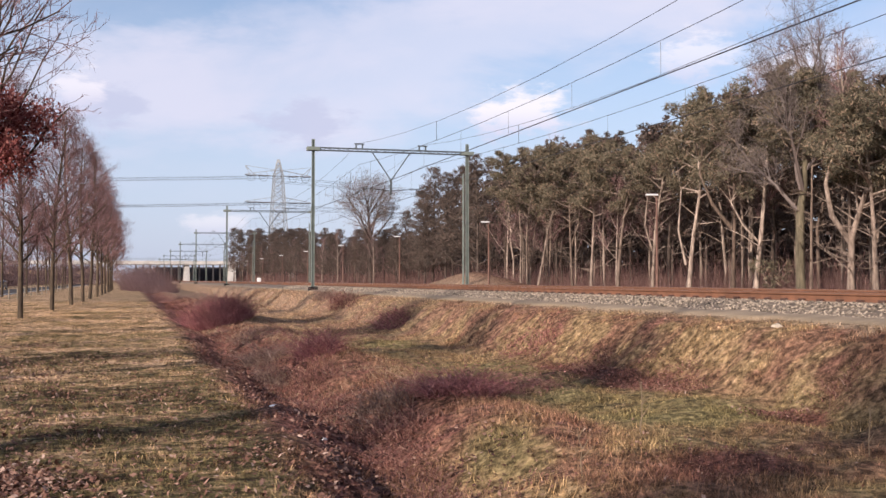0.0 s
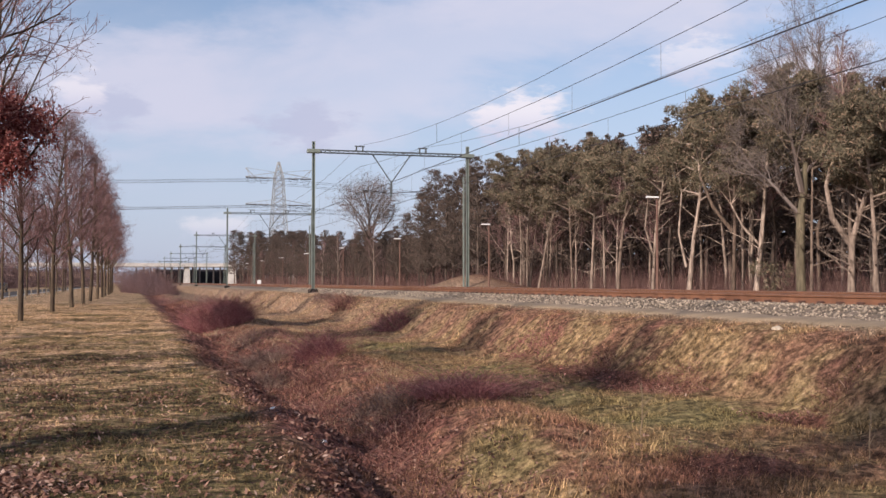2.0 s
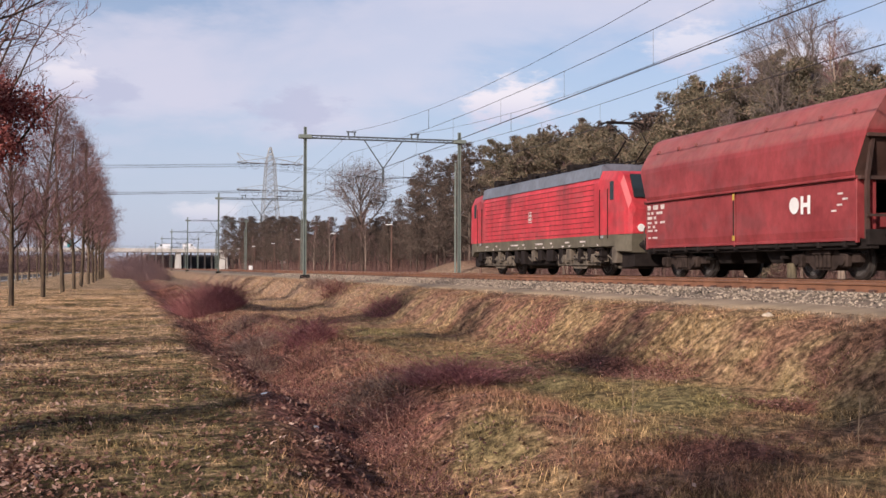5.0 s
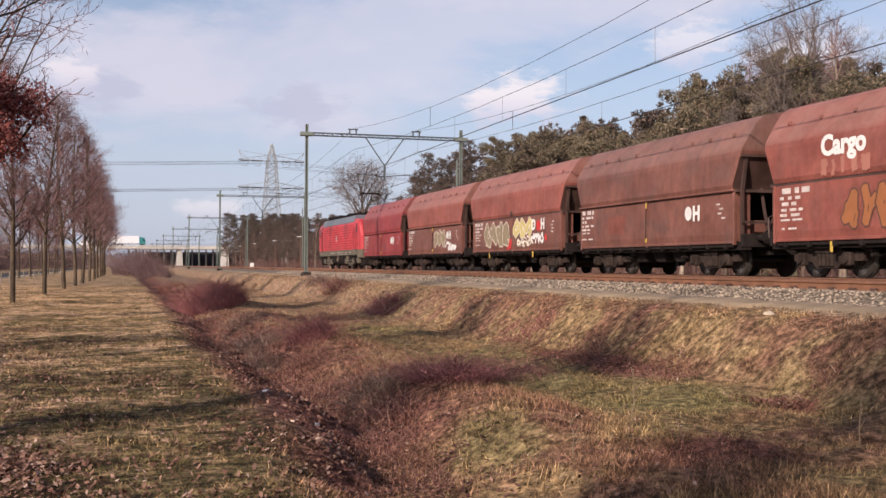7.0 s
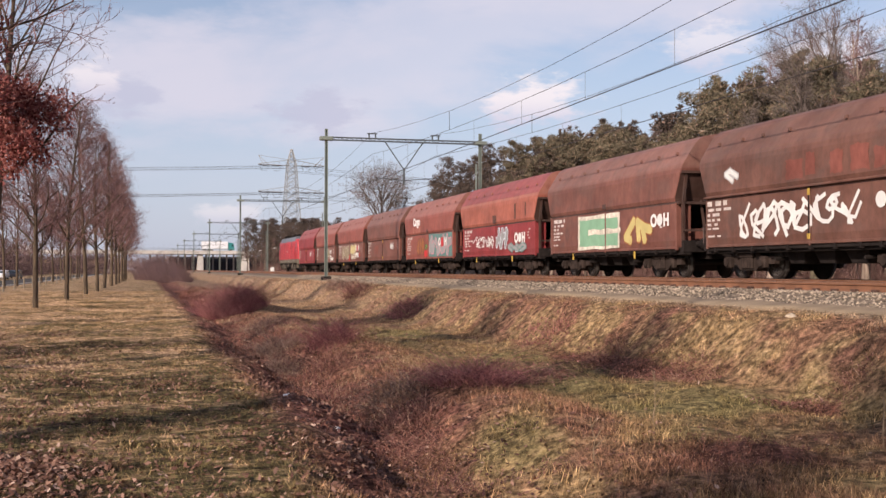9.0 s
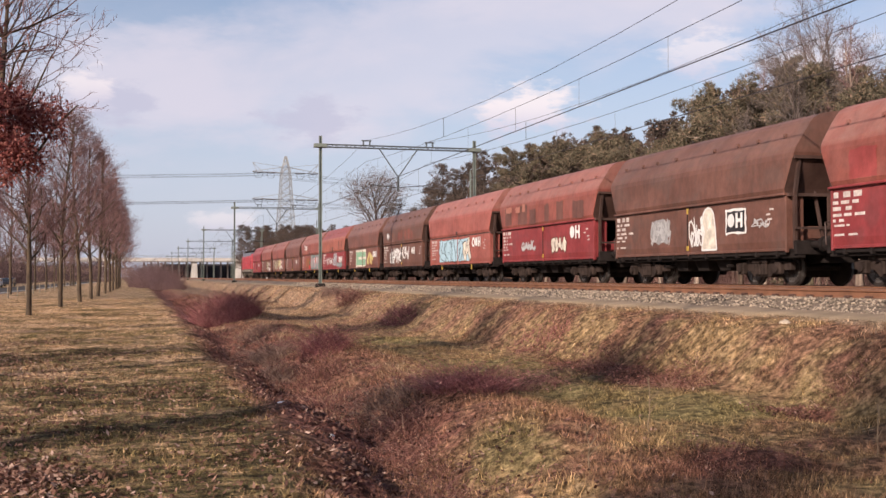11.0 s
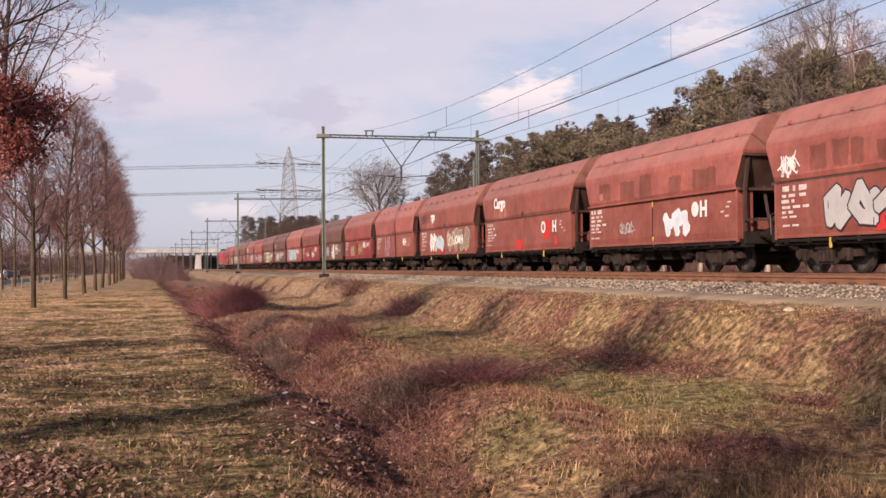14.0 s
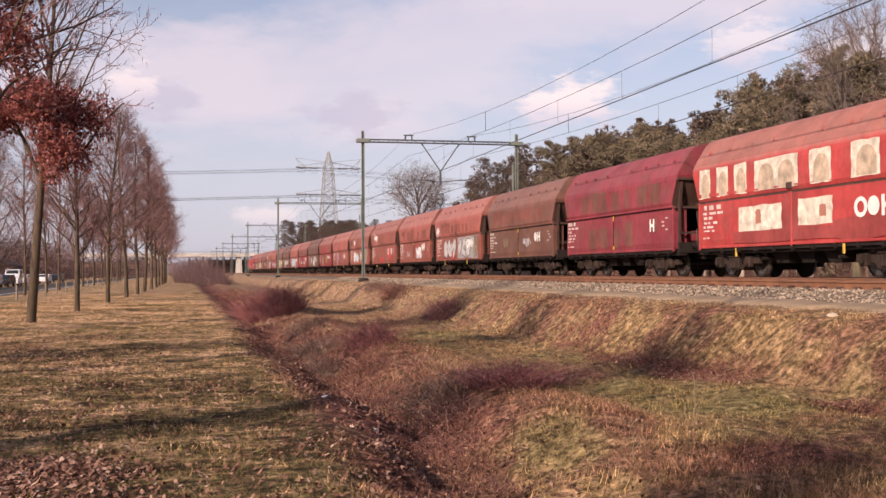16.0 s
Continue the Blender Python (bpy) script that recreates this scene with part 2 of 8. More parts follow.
def sward(t, v):
    """Colour of the ground: winter lawn, littered ditch, dry bank, trodden earth, forest floor, told apart by the distance from the track."""
    sep = t.nodes.new("ShaderNodeSeparateXYZ")
    t.links.new(v, sep.inputs[0])

    def span(source, lo, hi, a=0.0, b=1.0):
        n = put(t, "ShaderNodeMapRange")
        n.inputs["From Min"].default_value, n.inputs["From Max"].default_value = lo, hi
        n.inputs["To Min"].default_value, n.inputs["To Max"].default_value = a, b
        t.links.new(source, n.inputs["Value"])
        return n.outputs[0]

    def calc(op, a, b):
        n = t.nodes.new("ShaderNodeMath")
        n.operation = op
        for s, x in zip(n.inputs, (a, b)):
            if isinstance(x, (int, float)):
                s.default_value = x
            else:
                t.links.new(x, s)
        return n.outputs[0]

    fine = grain(t, v, 9.0, 6.0, 0.7)
    mid = grain(t, v, 1.3, 4.0, 0.6)
    big = grain(t, v, 0.35, 4.0, 0.65)
    # brightness put into the colour: greener and darker close by, paler straw beyond
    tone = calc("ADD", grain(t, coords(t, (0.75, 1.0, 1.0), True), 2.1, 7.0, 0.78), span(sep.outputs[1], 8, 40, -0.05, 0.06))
    tone = calc("ADD", tone, calc("MULTIPLY", calc("SUBTRACT", big, 0.5), 0.55))
    lawn = ramp(t, tone, [(0.37, (0.052, 0.034, 0.020)), (0.44, (0.108, 0.092, 0.042)), (0.50, (0.205, 0.154, 0.078)), (0.54, (0.315, 0.218, 0.124)), (0.60, (0.51, 0.352, 0.222)), (0.72, (0.62, 0.43, 0.29))])
    rusty = ramp(t, grain(t, v, 3.3, 5.0, 0.7), [(0.55, (0, 0, 0)), (0.64, (0.5,) * 3)])
    lawn = mixed(t, rusty, lawn, (0.20, 0.105, 0.062))
    green = ramp(t, fine, [(0.3, (0.085, 0.078, 0.034)), (0.7, (0.280, 0.232, 0.112))])
    dry = ramp(t, fine, [(0.30, (0.110, 0.074, 0.041)), (0.5, (0.285, 0.196, 0.104)), (0.70, (0.455, 0.330, 0.195))])
    red = ramp(t, fine, [(0.3, (0.070, 0.032, 0.028)), (0.7, (0.30, 0.140, 0.108))])
    dry = mixed(t, ramp(t, mid, [(0.50, (0, 0, 0)), (0.64, (0.7,) * 3)]), dry, red)
    dry = mixed(t, ramp(t, grain(t, v, 0.55, 4.0, 0.6), [(0.46, (0, 0, 0)), (0.58, (0.65,) * 3)]), dry, red)
    wob = calc("ADD", calc("MULTIPLY", grain(t, v, 0.7), 1.6), sep.outputs[0])
    floor = calc("MULTIPLY", span(wob, 5.8, 6.8), span(wob, 9.8, 8.6))
    floor = calc("MULTIPLY", floor, span(sep.outputs[1], 34, 16, 0.1, 1.0))
    floor = calc("MULTIPLY", floor, ramp(t, big, [(0.40, (0.15,) * 3), (0.56, (0.85,) * 3)]))
    dry = mixed(t, floor, dry, green)

    def place(x0, y0, rx, ry):
        ox, oy = calc("DIVIDE", calc("SUBTRACT", wob, x0 + 0.8), rx), calc("DIVIDE", calc("SUBTRACT", sep.outputs[1], y0), ry)
        r = calc("SQRT", calc("ADD", calc("MULTIPLY", ox, ox), calc("MULTIPLY", oy, oy)), 0.0)
        return span(calc("ADD", r, calc("MULTIPLY", calc("SUBTRACT", mid, 0.5), 2.0)), 1.25, 0.55)

    moss = calc("MAXIMUM", place(3.75, 11.1, 0.55, 0.9), calc("MAXIMUM", place(6.9, 12.7, 1.3, 0.8), place(6.7, 29.5, 1.2, 2.6)))
    drift = calc("MAXIMUM", place(8.2, 18.4, 0.42, 3.2), calc("MAXIMUM", place(8.05, 12.0, 0.35, 0.45), place(5.3, 9.4, 0.9, 0.6)))
    dry = mixed(t, calc("MULTIPLY", drift, 0.85), dry, ramp(t, fine, [(0.3, (0.060, 0.024, 0.022)), (0.7, (0.235, 0.098, 0.080))]))
    # bank brightened with distance, the extra light put into the colour
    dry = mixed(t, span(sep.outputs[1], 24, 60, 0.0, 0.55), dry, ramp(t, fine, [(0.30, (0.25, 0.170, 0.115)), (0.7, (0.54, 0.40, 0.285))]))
    c = mixed(t, span(wob, 2.0, 2.6), lawn, red)
    tangle = calc("ADD", wob, calc("MULTIPLY", calc("SUBTRACT", mid, 0.5), 5.0))
    tangle = calc("ADD", tangle, span(sep.outputs[1], 13.0, 10.5, 0.0, 1.8))
    c = mixed(t, span(tangle, 4.0, 5.8), c, dry)
    c = mixed(t, calc("MULTIPLY", moss, 0.75), c, green)
    earth = ramp(t, fine, [(0.3, (0.20, 0.145, 0.10)), (0.7, (0.40, 0.30, 0.21))])
    c = mixed(t, span(wob, 10.75, 11.05), c, earth)
    forest = ramp(t, fine, [(0.3, (0.10, 0.056, 0.040)), (0.7, (0.28, 0.165, 0.115))])
    c = mixed(t, span(wob, 24.0, 26.0), c, forest)
    # mottle of pale tufts, the shade in their gaps put into the colour
    speck = ramp(t, grain(t, v, 7.0, 5.0, 0.8), [(0.40, (0.36, 0.34, 0.32)), (0.5, (0.92, 0.91, 0.90)), (0.60, (1.6, 1.57, 1.52))])
    return mixed(t, 1.0, c, speck, "MULTIPLY"), fine


def ground_material():
    m, t, b = tree_of("winter_grass")
    v = coords(t, world_space=True)
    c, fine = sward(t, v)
    tuft = grain(t, v, 3.6, 5.0, 0.75)
    # the same mottle, coarser, on the bare ground
    worn = ramp(t, tuft, [(0.34, (0.36, 0.34, 0.32)), (0.50, (0.95, 0.95, 0.95)), (0.68, (1.30, 1.26, 1.2))])
    c = mixed(t, 0.9, c, worn, "MULTIPLY")
    t.links.new(c, b.inputs["Base Color"])
    b.inputs["Roughness"].default_value = 0.95
    b.inputs["Specular IOR Level"].default_value = 0.1
    both = t.nodes.new("ShaderNodeMath")
    both.operation = "ADD"
    t.links.new(fine, both.inputs[0])
    t.links.new(tuft, both.inputs[1])
    relief(t, b, both.outputs[0], 0.9, 0.06)
    return m


def grass_blades(name, lo, hi):
    """Blades take after the sward that they grow in, each a little paler or darker."""
    m, t, b = tree_of(name)
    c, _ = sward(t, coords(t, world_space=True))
    who = t.nodes.new("ShaderNodeNewGeometry").outputs["Random Per Island"]
    c = mixed(t, 1.0, c, ramp(t, who, [(0.0, lo), (1.0, hi)]), "MULTIPLY")
    t.links.new(c, b.inputs["Base Color"])
    b.inputs["Roughness"].default_value = 0.85
    b.inputs["Specular IOR Level"].default_value = 0.2
    return m


M_GROUND = ground_material()
M_EARTH = plain("trodden_earth", (0.25, 0.188, 0.122), 0.95, vary=0.25, scale=1.2, bump=0.3, fine=14.0, world_space=True)
M_BALLAST = plain("ballast_bed", (0.17, 0.128, 0.092), 0.95, vary=0.6, scale=14.0, bump=1.0, fine=30.0, world_space=True)
M_STONE = plain("crushed_stone", (0.34, 0.275, 0.205), 0.9, vary=0.35, scale=9.0, bump=0.3, world_space=True, island=0.9)
M_RAIL = plain("rusty_rail", (0.225, 0.104, 0.058), 0.75, 0.2, vary=0.3, scale=2.0, bump=0.3)
M_RAIL_TOP = plain("polished_rail", (0.42, 0.39, 0.37), 0.3, 0.9, vary=0.15)
M_SLEEPER = plain("rusty_concrete", (0.17, 0.115, 0.085), 0.9, vary=0.35, bump=0.4, per_object=0.25)
M_CLIP = plain("rusty_clip", (0.07, 0.035, 0.025), 0.8, vary=0.3)
M_BEAM = plain("weathered_beam_paint", (0.070, 0.085, 0.088), 0.65, 0.0, vary=0.25, scale=1.6, bump=0.1)
M_GREEN = plain("green_mast_paint", (0.175, 0.205, 0.178), 0.6, 0.0, vary=0.22, scale=1.6, bump=0.1)
M_GALV = plain("galvanised_steel", (0.34, 0.355, 0.36), 0.55, 0.5, vary=0.2, bump=0.1)
M_WIRE = plain("dull_wire", (0.055, 0.052, 0.055), 0.6, 0.4, vary=0.2, bump=0)
M_BLACK = plain("black_foundation", (0.028, 0.024, 0.022), 0.9, vary=0.3, bump=0.4)
M_PORCELAIN = plain("dark_insulator", (0.05, 0.045, 0.042), 0.3, vary=0.2, bump=0)
M_CONCRETE = plain("pale_concrete", (0.52, 0.50, 0.46), 0.85, vary=0.2, scale=0.4, bump=0.3, fine=12.0)
# darker copy for the columns: the deck's shade put into the colour
M_CONCRETE_D = plain("shaded_concrete", (0.30, 0.29, 0.28), 0.85, vary=0.2, scale=0.4, bump=0.3, fine=12.0)
M_ASPHALT = plain("asphalt", (0.085, 0.08, 0.078), 1.0, vary=0.25, scale=0.5, bump=0.4, fine=60.0, world_space=True)
M_BARK = bark("avenue_bark", (0.045, 0.031, 0.020), (0.125, 0.088, 0.054))
M_TWIG = leafy("reddish_twigs", [(0.0, (0.092, 0.048, 0.046)), (0.5, (0.18, 0.098, 0.094)), (1.0, (0.29, 0.175, 0.163))])
M_PINE_BARK = bark("pine_bark", (0.115, 0.084, 0.066), (0.38, 0.300, 0.238), 0.42)
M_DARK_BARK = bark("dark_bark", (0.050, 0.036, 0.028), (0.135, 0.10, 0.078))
M_NEEDLE = leafy("pine_needles", [(0.0, (0.052, 0.045, 0.030)), (0.45, (0.133, 0.115, 0.075)), (0.8, (0.212, 0.174, 0.114)), (1.0, (0.34, 0.224, 0.158))], through=0.06)
# inner pines' shade put into the colour; also the dark conifers' own green
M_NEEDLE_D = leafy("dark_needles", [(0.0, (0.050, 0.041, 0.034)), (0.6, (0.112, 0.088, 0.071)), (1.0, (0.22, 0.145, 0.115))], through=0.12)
M_OAK_LEAF = leafy("withered_leaves", [(0.0, (0.13, 0.032, 0.032)), (0.5, (0.29, 0.088, 0.080)), (1.0, (0.50, 0.22, 0.185))], through=0.35)
M_FALLEN = leafy("fallen_leaves", [(0.0, (0.085, 0.038, 0.028)), (0.5, (0.20, 0.100, 0.070)), (0.88, (0.31, 0.185, 0.135)), (1.0, (0.48, 0.34, 0.27))])
M_BLADE = grass_blades("dead_grass", (0.5, 0.46, 0.42), (1.75, 1.72, 1.65))
M_BLADE_G = grass_blades("lawn_grass", (0.45, 0.42, 0.38), (1.6, 1.58, 1.5))
M_BRAMBLE = leafy("bramble_canes", [(0.0, (0.065, 0.026, 0.024)), (0.35, (0.19, 0.078, 0.066)), (0.8, (0.38, 0.190, 0.145)), (0.95, (0.46, 0.270, 0.195)), (1.0, (0.60, 0.43, 0.31))])
M_THICKET = leafy("purple_canes", [(0.0, (0.13, 0.040, 0.046)), (0.5, (0.34, 0.122, 0.122)), (0.9, (0.50, 0.215, 0.195)), (1.0, (0.58, 0.35, 0.28))])
M_STRAW = leafy("bleached_straw", [(0.0, (0.20, 0.125, 0.070)), (0.6, (0.37, 0.255, 0.155)), (1.0, (0.56, 0.43, 0.29))])
M_WITHERED = leafy("withered_red_leaves", [(0.0, (0.060, 0.026, 0.022)), (0.6, (0.19, 0.082, 0.064)), (0.95, (0.29, 0.140, 0.105)), (1.0, (0.42, 0.30, 0.24))])
# ditch leaves: the ditch's shade put into a darker colour
M_SHADED_LEAF = leafy("wet_leaves", [(0.0, (0.035, 0.018, 0.016)), (0.6, (0.10, 0.045, 0.038)), (1.0, (0.24, 0.13, 0.10))])
M_WILLOW = leafy("willow_twigs", [(0.0, (0.16, 0.095, 0.09)), (0.5, (0.28, 0.175, 0.165)), (1.0, (0.40, 0.27, 0.25))])
M_SCRUB = leafy("scrub_twigs", [(0.0, (0.105, 0.062, 0.052)), (0.6, (0.24, 0.150, 0.120)), (1.0, (0.42, 0.30, 0.23))])
M_BELT = leafy("distant_twigs", [(0.0, (0.060, 0.036, 0.036)), (0.5, (0.115, 0.070, 0.068)), (1.0, (0.18, 0.12, 0.11))])
M_PALE_TWIG = leafy("grey_twigs", [(0.0, (0.17, 0.115, 0.105)), (0.5, (0.27, 0.20, 0.19)), (1.0, (0.38, 0.30, 0.28))])
M_OAK_TWIG = leafy("oak_twigs", [(0.0, (0.095, 0.072, 0.062)), (0.5, (0.165, 0.130, 0.115)), (1.0, (0.25, 0.205, 0.185))])
M_WHITE = plain("white_paint", (0.74, 0.73, 0.71), 0.6, vary=0.08, bump=0.05)
M_BODY_DARK = plain("grimy_underframe", (0.019, 0.015, 0.014), 0.85, vary=0.4, bump=0.3)
M_BOGIE = plain("dusty_bogie_steel", (0.038, 0.027, 0.023), 0.85, vary=0.4, bump=0.3)
M_WHEEL = plain("worn_wheel", (0.034, 0.027, 0.024), 0.7, 0.1, vary=0.3)
M_TREAD = plain("worn_tread", (0.16, 0.15, 0.14), 0.45, 0.6, vary=0.2)
M_YELLOW = plain("yellow_paint", (0.50, 0.33, 0.055), 0.6, vary=0.2, bump=0.05)
M_GLASS = plain("dark_glass", (0.02, 0.028, 0.032), 0.08, vary=0.1, bump=0)
for dull in (M_BODY_DARK, M_BOGIE, M_WHEEL, M_BLACK):
    dull.node_tree.nodes["Principled BSDF"].inputs["Specular IOR Level"].default_value = 0.12
M_ASPHALT.node_tree.nodes["Principled BSDF"].inputs["Specular IOR Level"].default_value = 0.05


# ---- building helpers ----
class Build:
    """Gathers vertices and faces of one mesh."""

    def __init__(self):
        self.v, self.f, self.m = [], [], []

    def add(self, verts, faces, mat=0):
        o = len(self.v)
        self.v.extend(tuple(p) for p in verts)
        self.f.extend(tuple(i + o for i in q) for q in faces)
        self.m.extend([mat] * len(faces))
        return self

    def box(self, x0, y0, z0, x1, y1, z1, cut=0.0, mat=0):
        """A box; cut takes its long edges off."""
        if cut <= 0:
            p = [(x, y, z) for z in (z0, z1) for x, y in ((x0, y0), (x1, y0), (x1, y1), (x0, y1))]
            return self.add(p, [(3, 2, 1, 0), (4, 5, 6, 7), (0, 1, 5, 4), (1, 2, 6, 5), (2, 3, 7, 6), (3, 0, 4, 7)], mat)
        c = cut
        ring = [(x0 + c, y0), (x1 - c, y0), (x1, y0 + c), (x1, y1 - c), (x1 - c, y1), (x0 + c, y1), (x0, y1 - c), (x0, y0 + c)]
        ins = [(x0 + c, y0 + c), (x1 - c, y0 + c), (x1 - c, y0 + c), (x1 - c, y1 - c), (x1 - c, y1 - c), (x0 + c, y1 - c), (x0 + c, y1 - c), (x0 + c, y0 + c)]
        p = [(x, y, z0 + c) for x, y in ring] + [(x, y, z1 - c) for x, y in ring] + [(x, y, z1) for x, y in ins] + [(x, y, z0) for x, y in ins]
        f = []
        for i in range(8):
            j = (i + 1) % 8
            f += [(i, j, 8 + j, 8 + i), (8 + i, 8 + j, 16 + j, 16 + i), (24 + i, 24 + j, j, i)]
        f += [(16, 17, 18, 19, 20, 21, 22, 23), (31, 30, 29, 28, 27, 26, 25, 24)]
        return self.add(p, f, mat)

    def tube(self, pts, radii, sides=6, cap=True, mat=0):
        """A tapered tube along points."""
        rings, prev = [], None
        n = len(pts)
        for i, p in enumerate(pts):
            a, b = Vector(pts[max(0, i - 1)]), Vector(pts[min(n - 1, i + 1)])
            d = (b - a).normalized() if (b - a).length > 1e-9 else Vector((0, 0, 1))
            side = prev - d * prev.dot(d) if prev is not None else d.orthogonal()
            if side.length < 1e-6:
                side = d.orthogonal()
            side.normalize()
            prev = side
            up = d.cross(side)
            r = radii[i] if hasattr(radii, "__len__") else radii
            rings.append([Vector(p) + side * (r * math.cos(2 * math.pi * k / sides)) + up * (r * math.sin(2 * math.pi * k / sides)) for k in range(sides)])
        verts = [q for ring in rings for q in ring]
        faces = []
        for i in range(n - 1):
            for k in range(sides):
                l = (k + 1) % sides
                faces.append((i * sides + k, i * sides + l, (i + 1) * sides + l, (i + 1) * sides + k))
        if cap:
            faces += [tuple(range(sides - 1, -1, -1)), tuple(range((n - 1) * sides, n * sides))]
        return self.add(verts, faces, mat)

    def rod(self, a, b, r, sides=6, mat=0):
        return self.tube([a, b], r, sides, True, mat)

    def hull(self, sections, mat=0, close=True):
        """Skin between equal rings of points."""
        n = len(sections[0])
        verts = [p for s in sections for p in s]
        faces = []
        for i in range(len(sections) - 1):
            for k in range(n):
                l = (k + 1) % n
                faces.append((i * n + k, i * n + l, (i + 1) * n + l, (i + 1) * n + k))
        if close:
            faces += [tuple(range(n - 1, -1, -1)), tuple(range((len(sections) - 1) * n, len(sections) * n))]
        return self.add(verts, faces, mat)

    def mesh(self, name, mats, smooth=False):
        me = bpy.data.meshes.new(name)
        me.from_pydata(self.v, [], self.f)
        for mt in (mats if isinstance(mats, (list, tuple)) else [mats]):
            me.materials.append(mt)
        if any(self.m):
            me.polygons.foreach_set("material_index", self.m)
        if smooth:
            me.polygons.foreach_set("use_smooth", [True] * len(self.f))
        me.update()
        return me


def outward(me):
    bm = bmesh.new()
    bm.from_mesh(me)
    bmesh.ops.recalc_face_normals(bm, faces=bm.faces)
    bm.to_mesh(me)
    bm.free()
    return me


def part(name, build, mat, parent=None, label="", m=None, smooth=False, fix=True):
    me = build if isinstance(build, bpy.types.Mesh) else build.mesh(name, mat, smooth)
    if fix and not isinstance(build, bpy.types.Mesh) and len(me.polygons) < 4000:
        outward(me)
    ob = new(name, me)
    if parent is not None:
        ob.parent = parent
    if m is not None:
        ob.matrix_basis = m
    if label:
        ob["label"] = label
    return ob


def thing(name, label, category, group="", m=None, kind=""):
    ob = new(name)
    ob.empty_display_size = 0.3
    if m is not None:
        ob.matrix_basis = m
    return tagged(ob, label, category, group, kind)


def arrays(name, verts, faces, mat, smooth=False):
    """A mesh out of numpy arrays of equal polygons."""
    me = bpy.data.meshes.new(name)
    verts, faces = np.asarray(verts, np.float32), np.asarray(faces, np.int32)
    k = faces.shape[1]
    me.vertices.add(len(verts))
    me.vertices.foreach_set("co", verts.ravel())
    me.loops.add(faces.size)
    me.loops.foreach_set("vertex_index", faces.ravel())
    me.polygons.add(len(faces))
    me.polygons.foreach_set("loop_start", np.arange(0, faces.size, k, dtype=np.int32))
    me.polygons.foreach_set("loop_total", np.full(len(faces), k, dtype=np.int32))
    if smooth:
        me.polygons.foreach_set("use_smooth", np.ones(len(faces), dtype=bool))
    me.materials.append(mat)
    me.update(calc_edges=True)
    me.validate()
    return me


def smoothstep(x, a, b):
    u = np.clip((x - a) / (b - a), 0, 1)
    return u * u * (3 - 2 * u)


# ---- ground ----
RAIL_Z = 1.35
NEAR, FAR = 13.44, 17.44                        # centre lines of the two tracks
KNOT_X = [-3000, -4, 1.35, 1.7, 2.25, 3.0, 3.9, 4.8, 8.0, 8.5, 9.4, 9.9, 10.9, 20.2, 21.5, 25, 40, 3000]
KNOT_Z = [0, 0, 0.0, -0.14, -0.55, -0.60, -0.32, -0.2, -0.14, -0.04, 0.75, 0.88, 1.0, 1.0, 1.0, 1.06, 1.15, 1.2]


def height(x, y):
    x, y = np.asarray(x, float), np.asarray(y, float)
    near = smoothstep(x, 0.4, 1.2) * (1 - smoothstep(x, 4.5, 7.5))
    z = np.interp(x + near * (0.24 * np.sin(y * 0.29 + 0.6) + 0.16 * np.sin(y * 0.83) + 0.12 * np.sin(y * 2.1 + 1.0) + 0.07 * np.sin(y * 4.7)), KNOT_X, KNOT_Z)
    z = np.where(z < 0, z * (1 - 0.55 * smoothstep(y, 22, 60)), z)           # the ditch grows shallower
    rough = smoothstep(x, 1.2, 2.4) * (1 - smoothstep(x, 9.2, 10.2))
    lawn = 1 - smoothstep(x, 0.8, 1.6)
    wave = np.sin(x * 1.9 + np.sin(y * 0.7) * 1.3) * np.sin(y * 0.83 + x * 0.4) + 0.6 * np.sin(x * 3.7 + y * 1.9) * np.sin(y * 2.7 - x)
    z = z + rough * 0.06 * wave + lawn * 0.018 * wave
    hump = np.exp(-(((x - 4.1) / 0.9) ** 2)) * (0.22 + 0.14 * np.sin(y * 0.55 + 1.0))
    z = z + hump * smoothstep(y, 8, 12)
    z = z + 1.15 * np.exp(-(((x - 25.3) / 1.5) ** 2) - ((y - 81) / 9.0) ** 2)
    return z


def graded(stops):
    """Coordinates with the step widths given: (from, to, step)."""
    out = []
    for a, b, s in stops:
        out += list(np.arange(a, b, s))
    return np.array(out + [stops[-1][1]])


def build_ground():
    xs = np.concatenate([graded([(-3000, -200, 400), (-200, -40, 20), (-40, -8, 2), (-8, 1, 0.45), (1, 11, 0.16), (11, 23, 1.0), (23, 28, 0.4), (28, 44, 1.5), (44, 200, 20), (200, 3000, 400)])])
    ys = np.concatenate([graded([(-3000, -200, 400), (-200, -20, 20), (-20, 4, 2), (4, 40, 0.25), (40, 95, 0.8), (95, 160, 4), (160, 500, 20), (500, 4500, 400)])])
    gx, gy = np.meshgrid(xs, ys)
    gz = height(gx, gy)
    near = (np.abs(gx) < 30) & (gy > 0) & (gy < 80)
    for i, j in zip(*np.nonzero(near)):
        k = 1.0 if gx[i, j] > 1.3 and gx[i, j] < 10.2 else 0.3
        gz[i, j] += k * 0.07 * noise.noise((gx[i, j] * 1.6, gy[i, j] * 1.6, 0.3))
    v = np.stack([gx, gy, gz], -1).reshape(-1, 3)
    nx, ny = len(xs), len(ys)
    a = (np.arange(ny - 1)[:, None] * nx + np.arange(nx - 1)[None]).ravel()
    f = np.stack([a, a + 1, a + 1 + nx, a + nx], 1)
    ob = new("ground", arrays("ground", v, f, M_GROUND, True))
    tagged(ob, "winter grass with a leaf-filled ditch and a dry bank", "ground", kind="structure")


build_ground()


